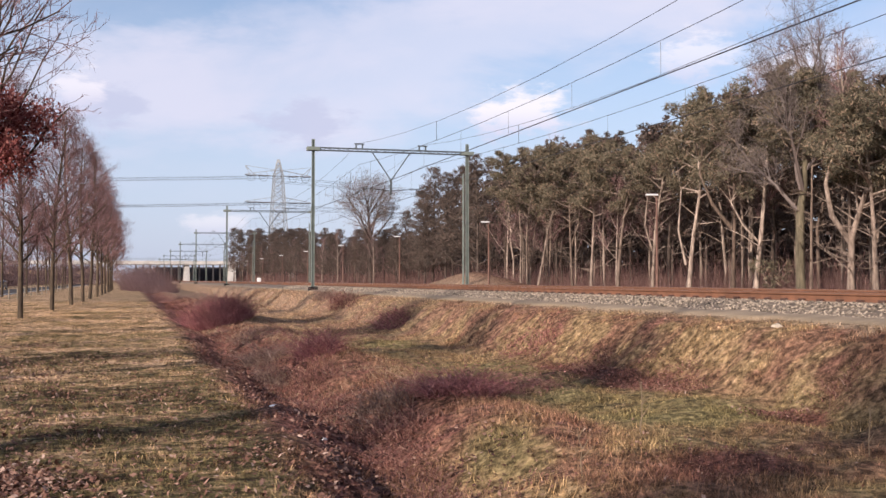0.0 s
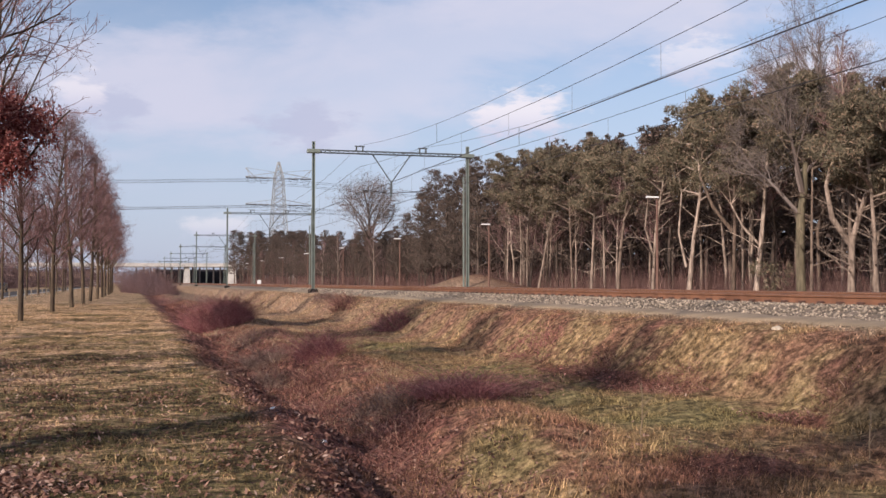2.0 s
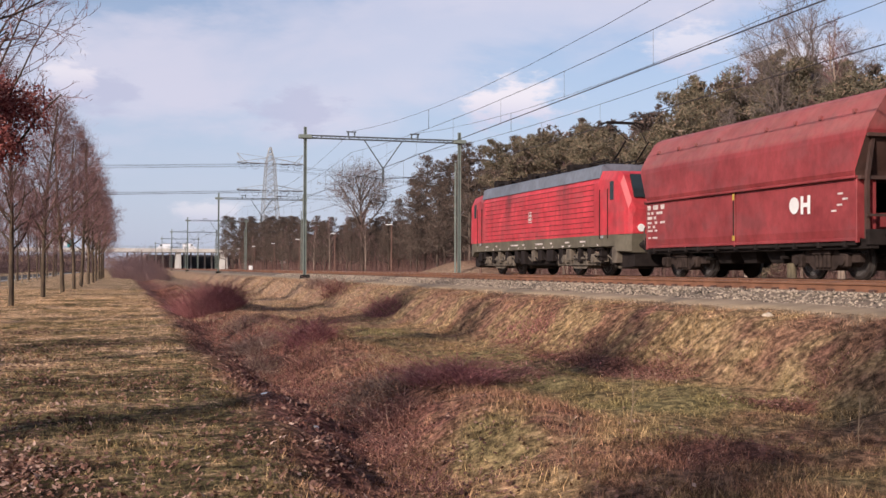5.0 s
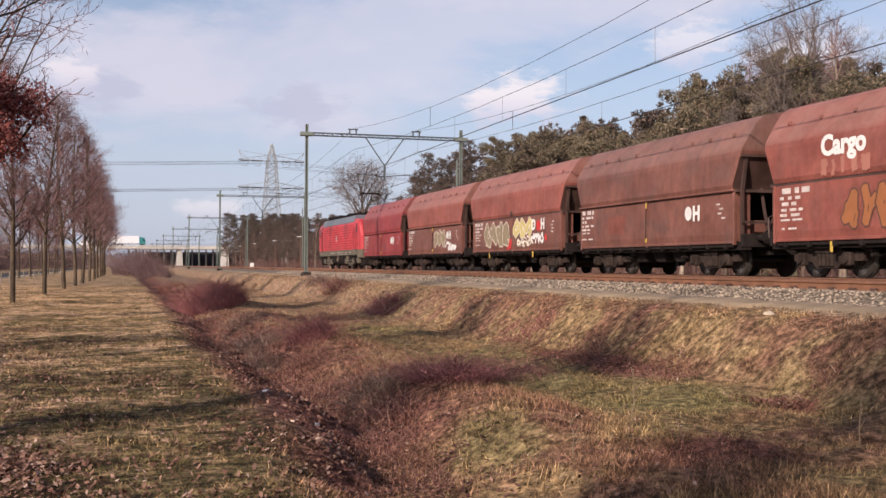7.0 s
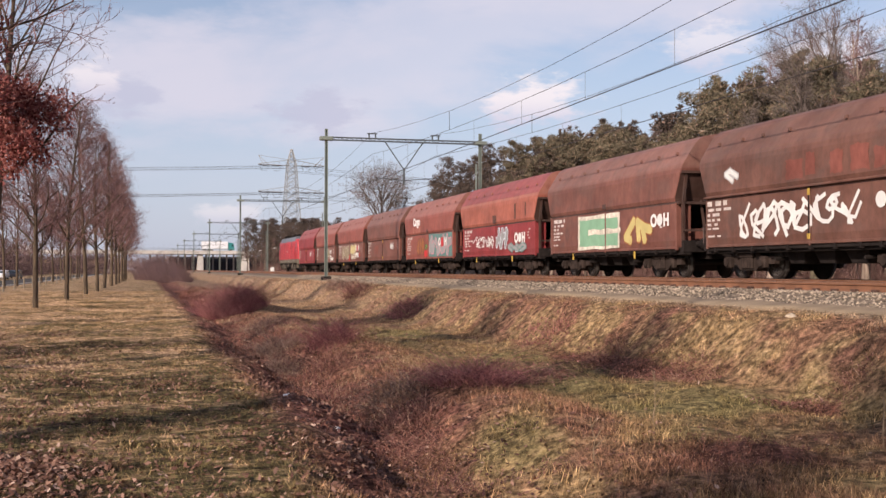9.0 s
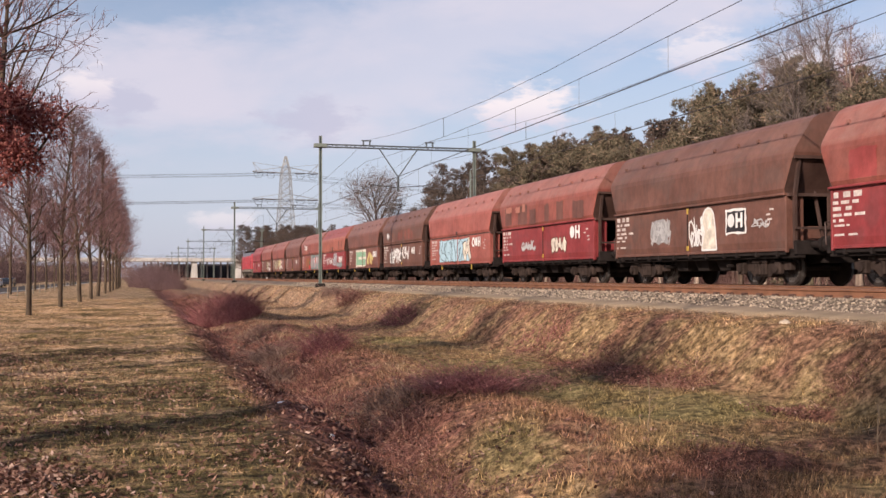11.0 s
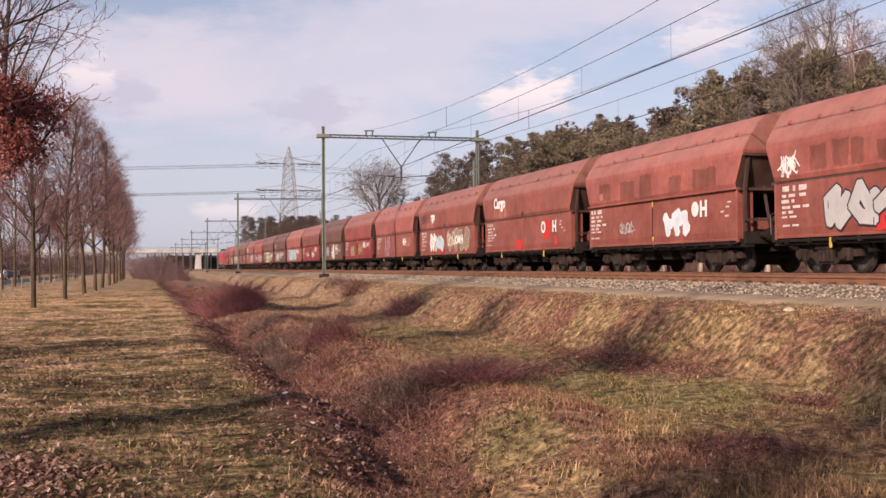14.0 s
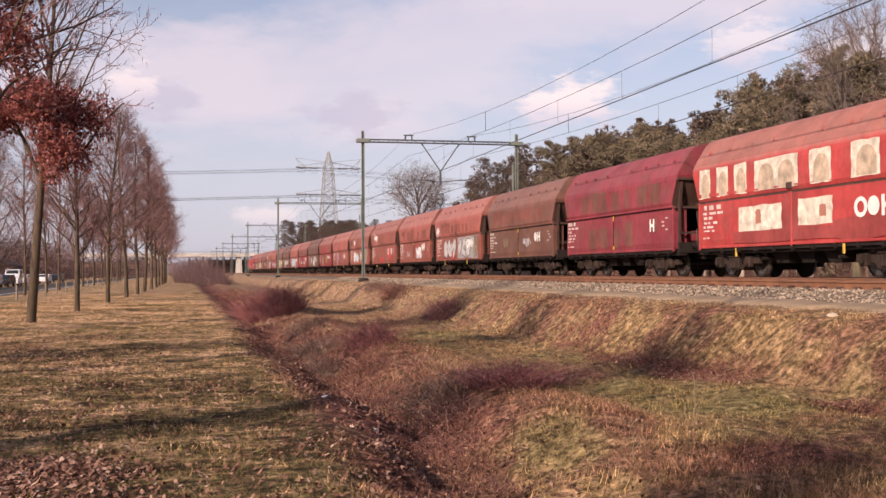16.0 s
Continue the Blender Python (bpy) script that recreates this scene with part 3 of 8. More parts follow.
def strip(name, x0, x1, y0, y1, lift, mat, label, category):
    """A thin slab that follows the ground."""
    b = Build()
    b.box(x0, y0, lift - 0.3, x1, y1, lift, 0.0)
    ob = part(name, b, mat)
    return tagged(ob, label, category, kind="structure")


def build_footpath():
    """A trodden strip of pale earth between the bank and the ballast."""
    ys = np.concatenate([np.arange(-40, 5, 5.0), np.arange(5, 95, 0.3), np.arange(95, 400, 10.0)])
    rows = []
    for k, (x, lift) in enumerate(((10.28, -0.12), (10.36, 0.022), (10.62, 0.030), (10.88, 0.030), (11.04, 0.012), (11.10, -0.10))):
        wob = (0.07 * np.sin(ys * 1.3 + k) + 0.05 * np.sin(ys * 3.1 + 2.0)) * (1 if k < 2 else 0.4)
        rows.append(np.stack([x + wob, ys, height(np.full_like(ys, x), ys) + lift + 0.008 * np.sin(ys * 2.3 + k)], 1))
    v = np.stack(rows, 1).reshape(-1, 3)
    a = (np.arange(len(ys) - 1)[:, None] * 6 + np.arange(5)[None]).ravel()
    ob = new("footpath", arrays("footpath", v, np.stack([a, a + 1, a + 7, a + 6], 1), M_EARTH, True))
    tagged(ob, "pale trodden earth path beside the ballast", "path", kind="structure")


build_footpath()


# ---- railway ----
def build_ballast():
    xs = np.array([10.95, 11.1, 11.45, 11.8, 12.0] + list(np.arange(12.2, 18.8, 0.3)) + [18.9, 19.1, 19.45, 19.8, 19.95])
    prof = np.interp(xs, [10.95, 11.1, 12.0, 18.9, 19.8, 19.95], [0.9, 1.0, 1.175, 1.175, 1.0, 0.9])
    ys = np.concatenate([np.arange(-200, 4, 20), np.arange(4, 90, 0.3), np.arange(90, 200, 4), np.arange(200, 1401, 60)])
    gx, gy = np.meshgrid(xs, ys)
    gz = prof[None] + np.where((gy > 3) & (gy < 90), 0.016, 0) * np.sin(gx * 13 + np.sin(gy * 5) * 2) * np.sin(gy * 9.7 + gx * 3)
    v = np.stack([gx, gy, gz], -1).reshape(-1, 3)
    nx, ny = len(xs), len(ys)
    a = (np.arange(ny - 1)[:, None] * nx + np.arange(nx - 1)[None]).ravel()
    f = np.stack([a, a + 1, a + 1 + nx, a + nx], 1)
    bed = new("ballast_bed", arrays("ballast_bed", v, f, M_BALLAST, False))
    tagged(bed, "bed of crushed grey stone under the tracks", "ballast", kind="structure")
    # loose stones on the shoulder and between the rails
    rng = np.random.default_rng(5)
    n = 26000
    x = np.where(rng.random(n) < 0.8, rng.uniform(10.95, 12.75, n), rng.uniform(12.75, 16.2, n))
    y = 7 + 78 * rng.random(n) ** 1.25
    z = np.interp(x, [10.95, 11.1, 12.0, 18.9], [0.99, 1.0, 1.175, 1.175]) + 0.005
    r = rng.uniform(0.020, 0.044, n)
    base = np.array([(1, 0, 0), (-1, 0, 0), (0, 1, 0), (0, -1, 0), (0, 0, 0.8), (0, 0, -0.5)])
    v = base[None] * r[:, None, None] * rng.uniform(0.6, 1.25, (n, 6, 1))
    ang = rng.uniform(0, 6.28, n)
    c, s = np.cos(ang)[:, None], np.sin(ang)[:, None]
    v = np.stack([v[..., 0] * c - v[..., 1] * s, v[..., 0] * s + v[..., 1] * c, v[..., 2] + v[..., 0] * 0.25], -1)
    v += np.stack([x, y, z], -1)[:, None]
    tri = np.array([(0, 2, 4), (2, 1, 4), (1, 3, 4), (3, 0, 4), (2, 0, 5), (1, 2, 5), (3, 1, 5), (0, 3, 5)])
    f = (tri[None] + 6 * np.arange(n)[:, None, None]).reshape(-1, 3)
    tagged(new("ballast_stones", arrays("ballast_stones", v.reshape(-1, 3), f, M_STONE)), "loose crushed stones of the ballast shoulder", "gravel", kind="stuff")


build_ballast()


def rail_mesh():
    """A flat-bottomed rail, its head at z = 0, long in y."""
    half = [(0.036, 0.0), (0.036, -0.03), (0.010, -0.045), (0.010, -0.135), (0.07, -0.15), (0.07, -0.16)]
    ring = [(x, z) for x, z in half] + [(-x, z) for x, z in reversed(half)]
    b = Build()
    b.hull([[(x, y, z) for x, z in ring] for y in (-200.0, 1400.0)])
    return outward(b.mesh("rail", M_RAIL))


RAIL_MESH = rail_mesh()
b = Build()
b.box(-0.026, -200, 0.0, 0.026, 1400, 0.003)
SHINE_MESH = b.mesh("running_surface", M_RAIL_TOP)
b = Build()
b.hull([[(sx * 0.15, y, -0.40), (sx * 0.15, y, -0.18), (sx * 0.11, y, -0.165), (-sx * 0.11, y, -0.165), (-sx * 0.15, y, -0.18), (-sx * 0.15, y, -0.40)] for y, sx in ((-1.27, 1), (-0.45, 1), (0.45, 1), (1.27, 1))])
SLEEPER_MESH = outward(b.mesh("sleeper", M_SLEEPER))
SLEEPER_MESH.transform(Matrix.Rotation(radians(90), 4, "Z"))
b = Build()
for sx in (-0.7185 - 0.11, -0.7185 + 0.11, 0.7185 - 0.11, 0.7185 + 0.11):
    b.box(sx - 0.05, -0.07, -0.17, sx + 0.05, 0.07, -0.105, 0.012)
CLIP_MESH = b.mesh("rail_clip", M_CLIP)
for cx, who in ((NEAR, "near"), (FAR, "far")):
    track = thing("railway_track", "straight railway track with rusty rails on concrete sleepers", "railway track", "railway tracks", pose(cx, 0, RAIL_Z), "structure")
    for sx in (-0.7535, 0.7535):
        rail = part("rail", RAIL_MESH, None, track, "", pose(sx, 0, 0))
        part("running_surface", SHINE_MESH, None, rail, "polished steel running surface")
    first, last = (8, 78) if who == "near" else (14, 60)
    for i in range(int((last - first) / 0.6)):
        s = part("sleeper", SLEEPER_MESH, None, track, "", pose(0, first + 0.6 * i, 0))
        if who == "near":
            part("rail_clip", CLIP_MESH, None, s)


# ---- overhead line ----
PORTALS = [4.7, 66.2, 128.2, 190.0, 251.5, 313.0, 374.5, 436.0]
MAST_L, MAST_R, BEAM_Z, MAST_TOP = 10.6, 20.35, 9.57, 10.15


def i_post(b, x, z0, z1, w=0.175, t=0.028):
    b.box(x - w / 2, -w / 2, z0, x - w / 2 + t, w / 2, z1)
    b.box(x + w / 2 - t, -w / 2, z0, x + w / 2, w / 2, z1)
    b.box(x - w / 2 + t, -t / 2, z0, x + w / 2 - t, t / 2, z1)


def build_portal():
    p = thing("overhead_line_portal", "green steel portal spanning both tracks and carrying the overhead wires", "catenary portal", "row of overhead line portals")
    for x, gz in ((MAST_L, 0.85), (MAST_R, 0.85)):
        b = Build()
        i_post(b, x, 1.0, MAST_TOP)
        mast = part("mast", b, M_GREEN, p)
        b = Build()
        b.box(x - 0.27, -0.32, gz, x + 0.27, 0.32, 1.2, 0.05)
        part("foundation", b, M_BLACK, p, "black concrete foundation block")
        b = Build()
        b.box(x - 0.40, -0.2, BEAM_Z - 0.135, x + 0.40, 0.2, BEAM_Z + 0.105, 0.03)
        part("bracket", b, M_GREEN, mast)
    b = Build()
    b.box(MAST_R - 0.30, -0.05, 1.1, MAST_R - 0.20, 0.05, MAST_TOP - 1.9, 0.01)
    part("tension_post", b, M_GREEN, p, "slender second post with the tension weights")
    b = Build()
    for z in (BEAM_Z - 0.09, BEAM_Z + 0.07):
        for y in (-0.12, 0.12):
            b.box(MAST_L - 0.1, y - 0.03, z - 0.027, MAST_R + 0.1, y + 0.03, z + 0.027)
    n = 34
    for i in range(n):
        x0 = MAST_L + (MAST_R - MAST_L) * i / n
        x1 = MAST_L + (MAST_R - MAST_L) * (i + 1) / n
        for y in (-0.12, 0.12):
            b.rod((x0, y, BEAM_Z - 0.09 + 0.16 * (i % 2)), (x1, y, BEAM_Z + 0.07 - 0.16 * (i % 2)), 0.016, 4)
    part("beam", b, M_BEAM, p, "weathered dark lattice crossbeam")
    for cx in (NEAR, FAR):
        b = Build()
        for dx in (-0.20, 0.20):
            b.box(cx + dx - 0.035, -0.05, BEAM_Z + 0.1, cx + dx + 0.035, 0.05, BEAM_Z + 0.34)
        b.box(cx - 0.30, -0.06, BEAM_Z + 0.34, cx + 0.30, 0.06, BEAM_Z + 0.40)
        sad = part("wire_saddle", b, M_BEAM, p, "dark saddle carrying the feeder wire")
    mid = (NEAR + FAR) / 2
    b = Build()
    b.rod((mid - 1.2, 0, BEAM_Z - 0.1), (mid, 0, 7.75), 0.036, 6)
    b.rod((mid + 1.2, 0, BEAM_Z - 0.1), (mid, 0, 7.75), 0.036, 6)
    b.rod((mid, 0, 7.85), (mid, 0, 6.85), 0.06, 6)
    v = part("v_hanger", b, M_BEAM, p, "dark v-shaped hanger in the middle of the beam")
    for cx in (NEAR, FAR):
        b = Build()
        b.rod((mid, 0, 7.1), (cx, 0, 7.28), 0.025, 5)
        b.rod((cx + (0.5 if cx < mid else -0.5), 0, 7.25), (cx - 0.1, 0, 7.02), 0.018, 5)
        part("registration_arm", b, M_WIRE, v)
    return p


portal = build_portal()
portal.matrix_basis = pose(0, PORTALS[0], 0)
for y in PORTALS[1:]:
    copy_thing(portal, pose(0, y, 0))


def sag(y, high, low):
    """Height of a hung wire at y."""
    for a, c in zip([PORTALS[0] - 61.5] + PORTALS, PORTALS + [PORTALS[-1] + 61.5]):
        if a <= y <= c:
            u = (y - (a + c) / 2) / ((c - a) / 2)
            return low + (high - low) * u * u
    return high


def wire(name, label, pts, r, group):
    b = Build()
    b.tube(pts, r, 5)
    return tagged(part(name, b, M_WIRE), label, "wire", group)


STEPS = [PORTALS[0] - 61.5 + 61.5 / 10 * i for i in range(82)]
for cx in (NEAR, FAR):
    wire("feeder_wire", "dark feeder wire slung over the portal beams", [(cx, y, sag(y, 9.98, 8.62)) for y in STEPS], 0.009, "overhead wires")
    wire("messenger_wire", "dark messenger wire of the overhead line", [(cx, y, sag(y, 8.68, 7.85)) for y in STEPS], 0.0098, "overhead wires")
    for dx in (-0.02, 0.02):
        wire("contact_wire", "dark contact wire of the overhead line", [(cx + dx, y, 6.98) for y in STEPS[::10]], 0.0088, "overhead wires")
    b = Build()
    for k in range(44):
        y = 8 + 6.1 * k
        b.rod((cx, y, 6.98), (cx, y, sag(y, 8.68, 7.85)), 0.006, 3)
    for y in (48.5, 171):
        b.rod((cx, y, sag(y, 8.68, 7.85)), (cx, y, sag(y, 9.98, 8.62)), 0.012, 4)
    tagged(part("wire_droppers", b, M_WIRE), "thin droppers between the overhead wires", "wire", kind="stuff")


# ---- trees ----
def branch_tree(seed, tall, clear, spread, levels=4, trunk_r=0.11, upright=0.75, twig_keep=1.0, lean=0.0, kids=(14, 6, 5, 3), limb=0.42, twig_r=0.0085):
    """A bare broadleaf: returns builds of the wood and of the fine twigs, and the twig tips."""
    rnd = random.Random(seed)
    wood, fine, tips = Build(), Build(), []

    def grow(p, d, length, r, level):
        n = 5 if level == 0 else 4 if level == 1 else 2 if level == 2 else 1
        pts, cur, dr = [p], Vector(p), Vector(d).normalized()
        for i in range(n):
            wob = 0.05 if level == 0 else 0.22
            dr = (dr + Vector((rnd.uniform(-wob, wob), rnd.uniform(-wob, wob), rnd.uniform(-wob, wob) + (0.10 * upright if level else 0)))).normalized()
            cur = cur + dr * (length / n)
            pts.append(cur.copy())
        end = r * (0.25 if level == 0 else 0.35)
        radii = [r + (end - r) * i / n for i in range(n + 1)]
        if level >= 3:                                   # the finest twigs are slivers
            side = dr.orthogonal().normalized() * (r * 1.25)
            fine.add([pts[0] - side, pts[0] + side, pts[-1]], [(0, 1, 2)])
        else:
            (wood if level < 2 else fine).tube(pts, radii, (7, 5, 3)[level], False)
        if level >= levels:
            tips.append(pts[-1])
            return
        for k in range(kids[level]):
            if level > 1 and rnd.random() > twig_keep:
                continue
            lo = clear / tall if level == 0 else 0.22
            u = lo + (1 - lo) * ((k + rnd.random()) / kids[level])
            u = min(u, 0.98)
            i = min(int(u * n), n - 1)
            at = Vector(pts[i]).lerp(Vector(pts[i + 1]), u * n - i)
            axis = (Vector(pts[i + 1]) - Vector(pts[i])).normalized()
            az = rnd.uniform(0, 6.283) if level else k * 2.4 + rnd.uniform(-0.4, 0.4)
            side = axis.orthogonal().normalized()
            side = Matrix.Rotation(az, 3, axis) @ side
            tilt = rnd.uniform(0.55, 0.95) if level else rnd.uniform(0.6, 1.0) * (1.15 - 0.5 * u)
            nd = axis * math.cos(tilt) + side * math.sin(tilt)
            if level == 0:
                ln = spread * (1.05 - 0.62 * (u - lo) / (1 - lo)) * rnd.uniform(0.8, 1.2)
            else:
                ln = length * limb * rnd.uniform(0.7, 1.25) * (1.15 - 0.45 * u)
            grow(at, nd, ln, max(radii[i] * rnd.uniform(0.42, 0.6), twig_r), level + 1)

    grow(Vector((0, 0, -0.1)), Vector((lean, 0, 1)), tall, trunk_r, 0)
    return wood, fine, tips


def shards(rng, centres, radius, count, length, width, droop=0.0, flat=1.0):
    """Thin triangles scattered in balls about the centres: needles, leaves."""
    c = np.repeat(np.asarray(centres, float), count, 0)
    n = len(c)
    d = rng.normal(size=(n, 3))
    d /= np.linalg.norm(d, axis=1, keepdims=True)
    rad = np.repeat(np.broadcast_to(np.asarray(radius, float), (len(centres),)), count) if np.ndim(radius) else radius
    off = d * (rng.random(n)[:, None] ** 0.45) * (rad[:, None] if np.ndim(rad) else rad)
    off[:, 2] *= flat
    p = c + off
    a = rng.normal(size=(n, 3)) * 0.7 + d * 0.8
    a[:, 2] += droop
    a /= np.linalg.norm(a, axis=1, keepdims=True)
    s = np.cross(a, rng.normal(size=(n, 3)))
    s /= np.linalg.norm(s, axis=1, keepdims=True)
    ln = length * rng.uniform(0.6, 1.3, (n, 1))
    w = width * rng.uniform(0.7, 1.3, (n, 1))
    v = np.stack([p - s * w, p + s * w, p + a * ln], 1).reshape(-1, 3)
    f = np.arange(3 * n).reshape(-1, 3)
    return v, f


def pads(rng, centres, radius, count, length, width, flat=0.62):
    """Cushions of needle tufts about the centres: each small face looks outwards from its cushion, dense above and open below."""
    c = np.repeat(np.asarray(centres, float), count, 0)
    rad = np.repeat(np.asarray(radius, float), count)[:, None]
    n = len(c)
    d = rng.normal(size=(n, 3))
    d[:, 2] += 0.25
    d /= np.linalg.norm(d, axis=1, keepdims=True)
    knot = np.repeat(rng.normal(size=((n + 7) // 8, 3)), 8, 0)[:n]          # needles keep together in tufts of eight
    knot /= np.linalg.norm(knot, axis=1, keepdims=True)
    d = d * 0.45 + knot
    d /= np.linalg.norm(d, axis=1, keepdims=True)
    depth = np.repeat(0.62 + 0.4 * rng.random((n + 7) // 8), 8)[:n, None]
    off = d * rad * depth
    off[:, 2] *= flat
    face = d + rng.normal(size=(n, 3)) * 0.45
    a = np.cross(face, rng.normal(size=(n, 3))) + d * 0.5
    a /= np.linalg.norm(a, axis=1, keepdims=True)
    s = np.cross(a, face)
    s /= np.linalg.norm(s, axis=1, keepdims=True)
    ln = length * rng.uniform(0.6, 1.3, (n, 1))
    w = width * rng.uniform(0.7, 1.3, (n, 1))
    p = c + off
    return np.stack([p - s * w, p + s * w, p + a * ln], 1).reshape(-1, 3), np.arange(3 * n).reshape(-1, 3)


def twig_ends(seed, tips, each, length, width):
    """The last fine shoots at the twigs' tips, as slivers."""
    rng = np.random.default_rng(seed)
    p = np.repeat(np.array([tuple(q) for q in tips], float), each, 0)
    n = len(p)
    p += rng.normal(0, length * 0.35, (n, 3))
    a = rng.normal(size=(n, 3)) + np.array((0, 0, 0.7))
    a /= np.linalg.norm(a, axis=1, keepdims=True)
    s = np.cross(a, rng.normal(size=(n, 3)))
    s *= (width / np.linalg.norm(s, axis=1))[:, None]
    ln = length * rng.uniform(0.5, 1.3, (n, 1))
    return np.stack([p - s, p + s, p + a * ln], 1).reshape(-1, 3), np.arange(3 * n).reshape(-1, 3)


def make_bare(name, label, category, group, seed, bark_m, twig_m, shoots=None, **k):
    wood, fine, tips = branch_tree(seed, **k)
    t = thing(name, label, category, group)
    part("trunk", wood, bark_m, t, fix=False, smooth=True)
    crown = part("crown", fine, twig_m, t, "crown of thin bare twigs", fix=False)
    if shoots:
        v, f = twig_ends(seed, tips, *shoots)
        part("fine_spray", arrays("fine_spray", v, f, twig_m), None, crown, "haze of the finest shoots")
    return t, tips


# avenue of young bare trees along the lawn
AVENUE = ((-33, -4.8), (-22, -4.8), (-12, -4.8), (49, -4.4), (62, -4.0), (75, -3.65), (85, -3.35), (98, -3.3), (111, -3.1),
          (123, -2.9), (136, -2.9), (148, -2.8), (160, -2.8), (172, -2.8), (185, -2.8))
AVENUE_TEXT = "young bare avenue tree with brownish twigs on the lawn"
heavy = [make_bare("avenue_tree", AVENUE_TEXT, "tree", "avenue trees", seed, M_BARK, M_TWIG, tall=12.0, clear=3.0, spread=2.6, trunk_r=0.12, upright=1.2, kids=(32, 9, 5, 2), levels=4, limb=0.46, shoots=(3, 0.32, 0.0045))[0] for seed in (3, 11)]
light = [make_bare("avenue_tree", AVENUE_TEXT, "tree", "avenue trees", seed, M_BARK, M_TWIG, tall=12.0, clear=2.8, spread=2.8, trunk_r=0.12, upright=1.2, kids=(28, 9, 8, 3), levels=3, limb=0.5, shoots=(3, 0.36, 0.006))[0] for seed in (23, 37)]
thin = [make_bare("avenue_tree", AVENUE_TEXT, "tree", "avenue trees", seed, M_BARK, M_TWIG, tall=12.0, clear=2.8, spread=2.8, trunk_r=0.12, upright=1.2, kids=(26, 8, 6, 3), levels=3, limb=0.5, twig_r=0.014, shoots=(3, 0.42, 0.009))[0] for seed in (27, 39)]
sparse = make_bare("avenue_tree", AVENUE_TEXT, "tree", "avenue trees", 71, M_BARK, M_TWIG, tall=12.0, clear=3.2, spread=2.3, trunk_r=0.15, upright=1.2, kids=(26, 9, 6, 3), levels=3, limb=0.5, twig_r=0.014)[0]
rnd = random.Random(4)
used_avenue = set()


def avenue(proto, x, y):
    m = pose(x, y, -0.02, 0, 0, rnd.uniform(0, 360))
    k = rnd.uniform(0.94, 1.06) * (0.76 if 40 < y < 55 and x > -6 else 0.87 if 55 < y < 70 and x > -6 else 1.0)
    if proto.name in used_avenue:
        ob = copy_thing(proto, m)
    else:
        used_avenue.add(proto.name)
        ob = proto
        ob.matrix_basis = m
    broad = k * (1.22 if x > -6 else 1.0)
    ob.scale = (broad, broad, k)


for i, (y, x) in enumerate(AVENUE):
    avenue(sparse if y < 30 else heavy[i % 2] if y < 65 else light[i % 2] if y < 105 else thin[i % 2], x, y)
for i in range(8):                                       # the row along the road
    avenue(sparse, -11.3 + rnd.uniform(-0.3, 0.3), -46 + 12.4 * i)
for i in range(13):
    avenue(thin[i % 2], -11.3 + rnd.uniform(-0.3, 0.3), 61 + 12.4 * i)


def leafy_oak(seed, y, turn, low, high, reach, leaves, label):
    wood, fine, tips = branch_tree(seed, 12.0, 4.3 if y > 20 else 3.0, 4.5 if y > 20 else 3.2, 4, 0.16, 0.95, kids=(22, 8, 5, 3) if y > 20 else (20, 6, 4, 2), limb=0.46)
    t = thing("oak_tree", label, "tree", "avenue trees")
    part("trunk", wood, M_BARK, t, fix=False, smooth=True)
    part("crown", fine, M_TWIG, t, "bare twigs of the upper crown", fix=False)
    rng = np.random.default_rng(8)
    held = []                                            # along the boughs that keep their leaves
    for p in tips:
        far = math.hypot(p.x, p.y)
        if low - 0.4 < p.z < high + 0.9 and far < reach * 2.6:
            k = min(1.0, reach / max(far, 0.01)) * (0.35 + 0.65 * rng.random())
            q = (p.x * k, p.y * k, p.z - (1 - k) * 0.9)
            if low < q[2] < high and noise.noise(Vector(q) * 1.1 + Vector((seed, 0, 0))) > -0.12:
                held.append(q)
    v, f = shards(rng, held, 0.46, max(4, int(leaves / max(1, len(held)))), 0.10, 0.05)
    part("withered_leaves", arrays("withered_leaves", v, f, M_OAK_LEAF), None, t, "withered red-brown leaves")
    t.matrix_basis = pose(-4.8, y, -0.02, 0, 0, turn)


leafy_oak(31, 37.6, 150, 4.7, 7.4, 2.3, 15000, "young oak keeping withered red-brown leaves low in its crown")
leafy_oak(33, 26.5, 20, 6.3, 9.2, 1.6, 8000, "young oak with a tuft of withered leaves high in its crown")

leafy_oak(35, 0.3, 80, 4.8, 10.4, 1.6, 4200, "young oak with withered leaves still on its boughs")
leafy_oak(36, 8.9, 200, 2.6, 9.2, 2.1, 3600, "young oak with withered leaves on its middle boughs")
leafy_oak(38, 17.2, 310, 5.2, 9.6, 1.8, 2600, "young oak with withered leaves high on its boughs")


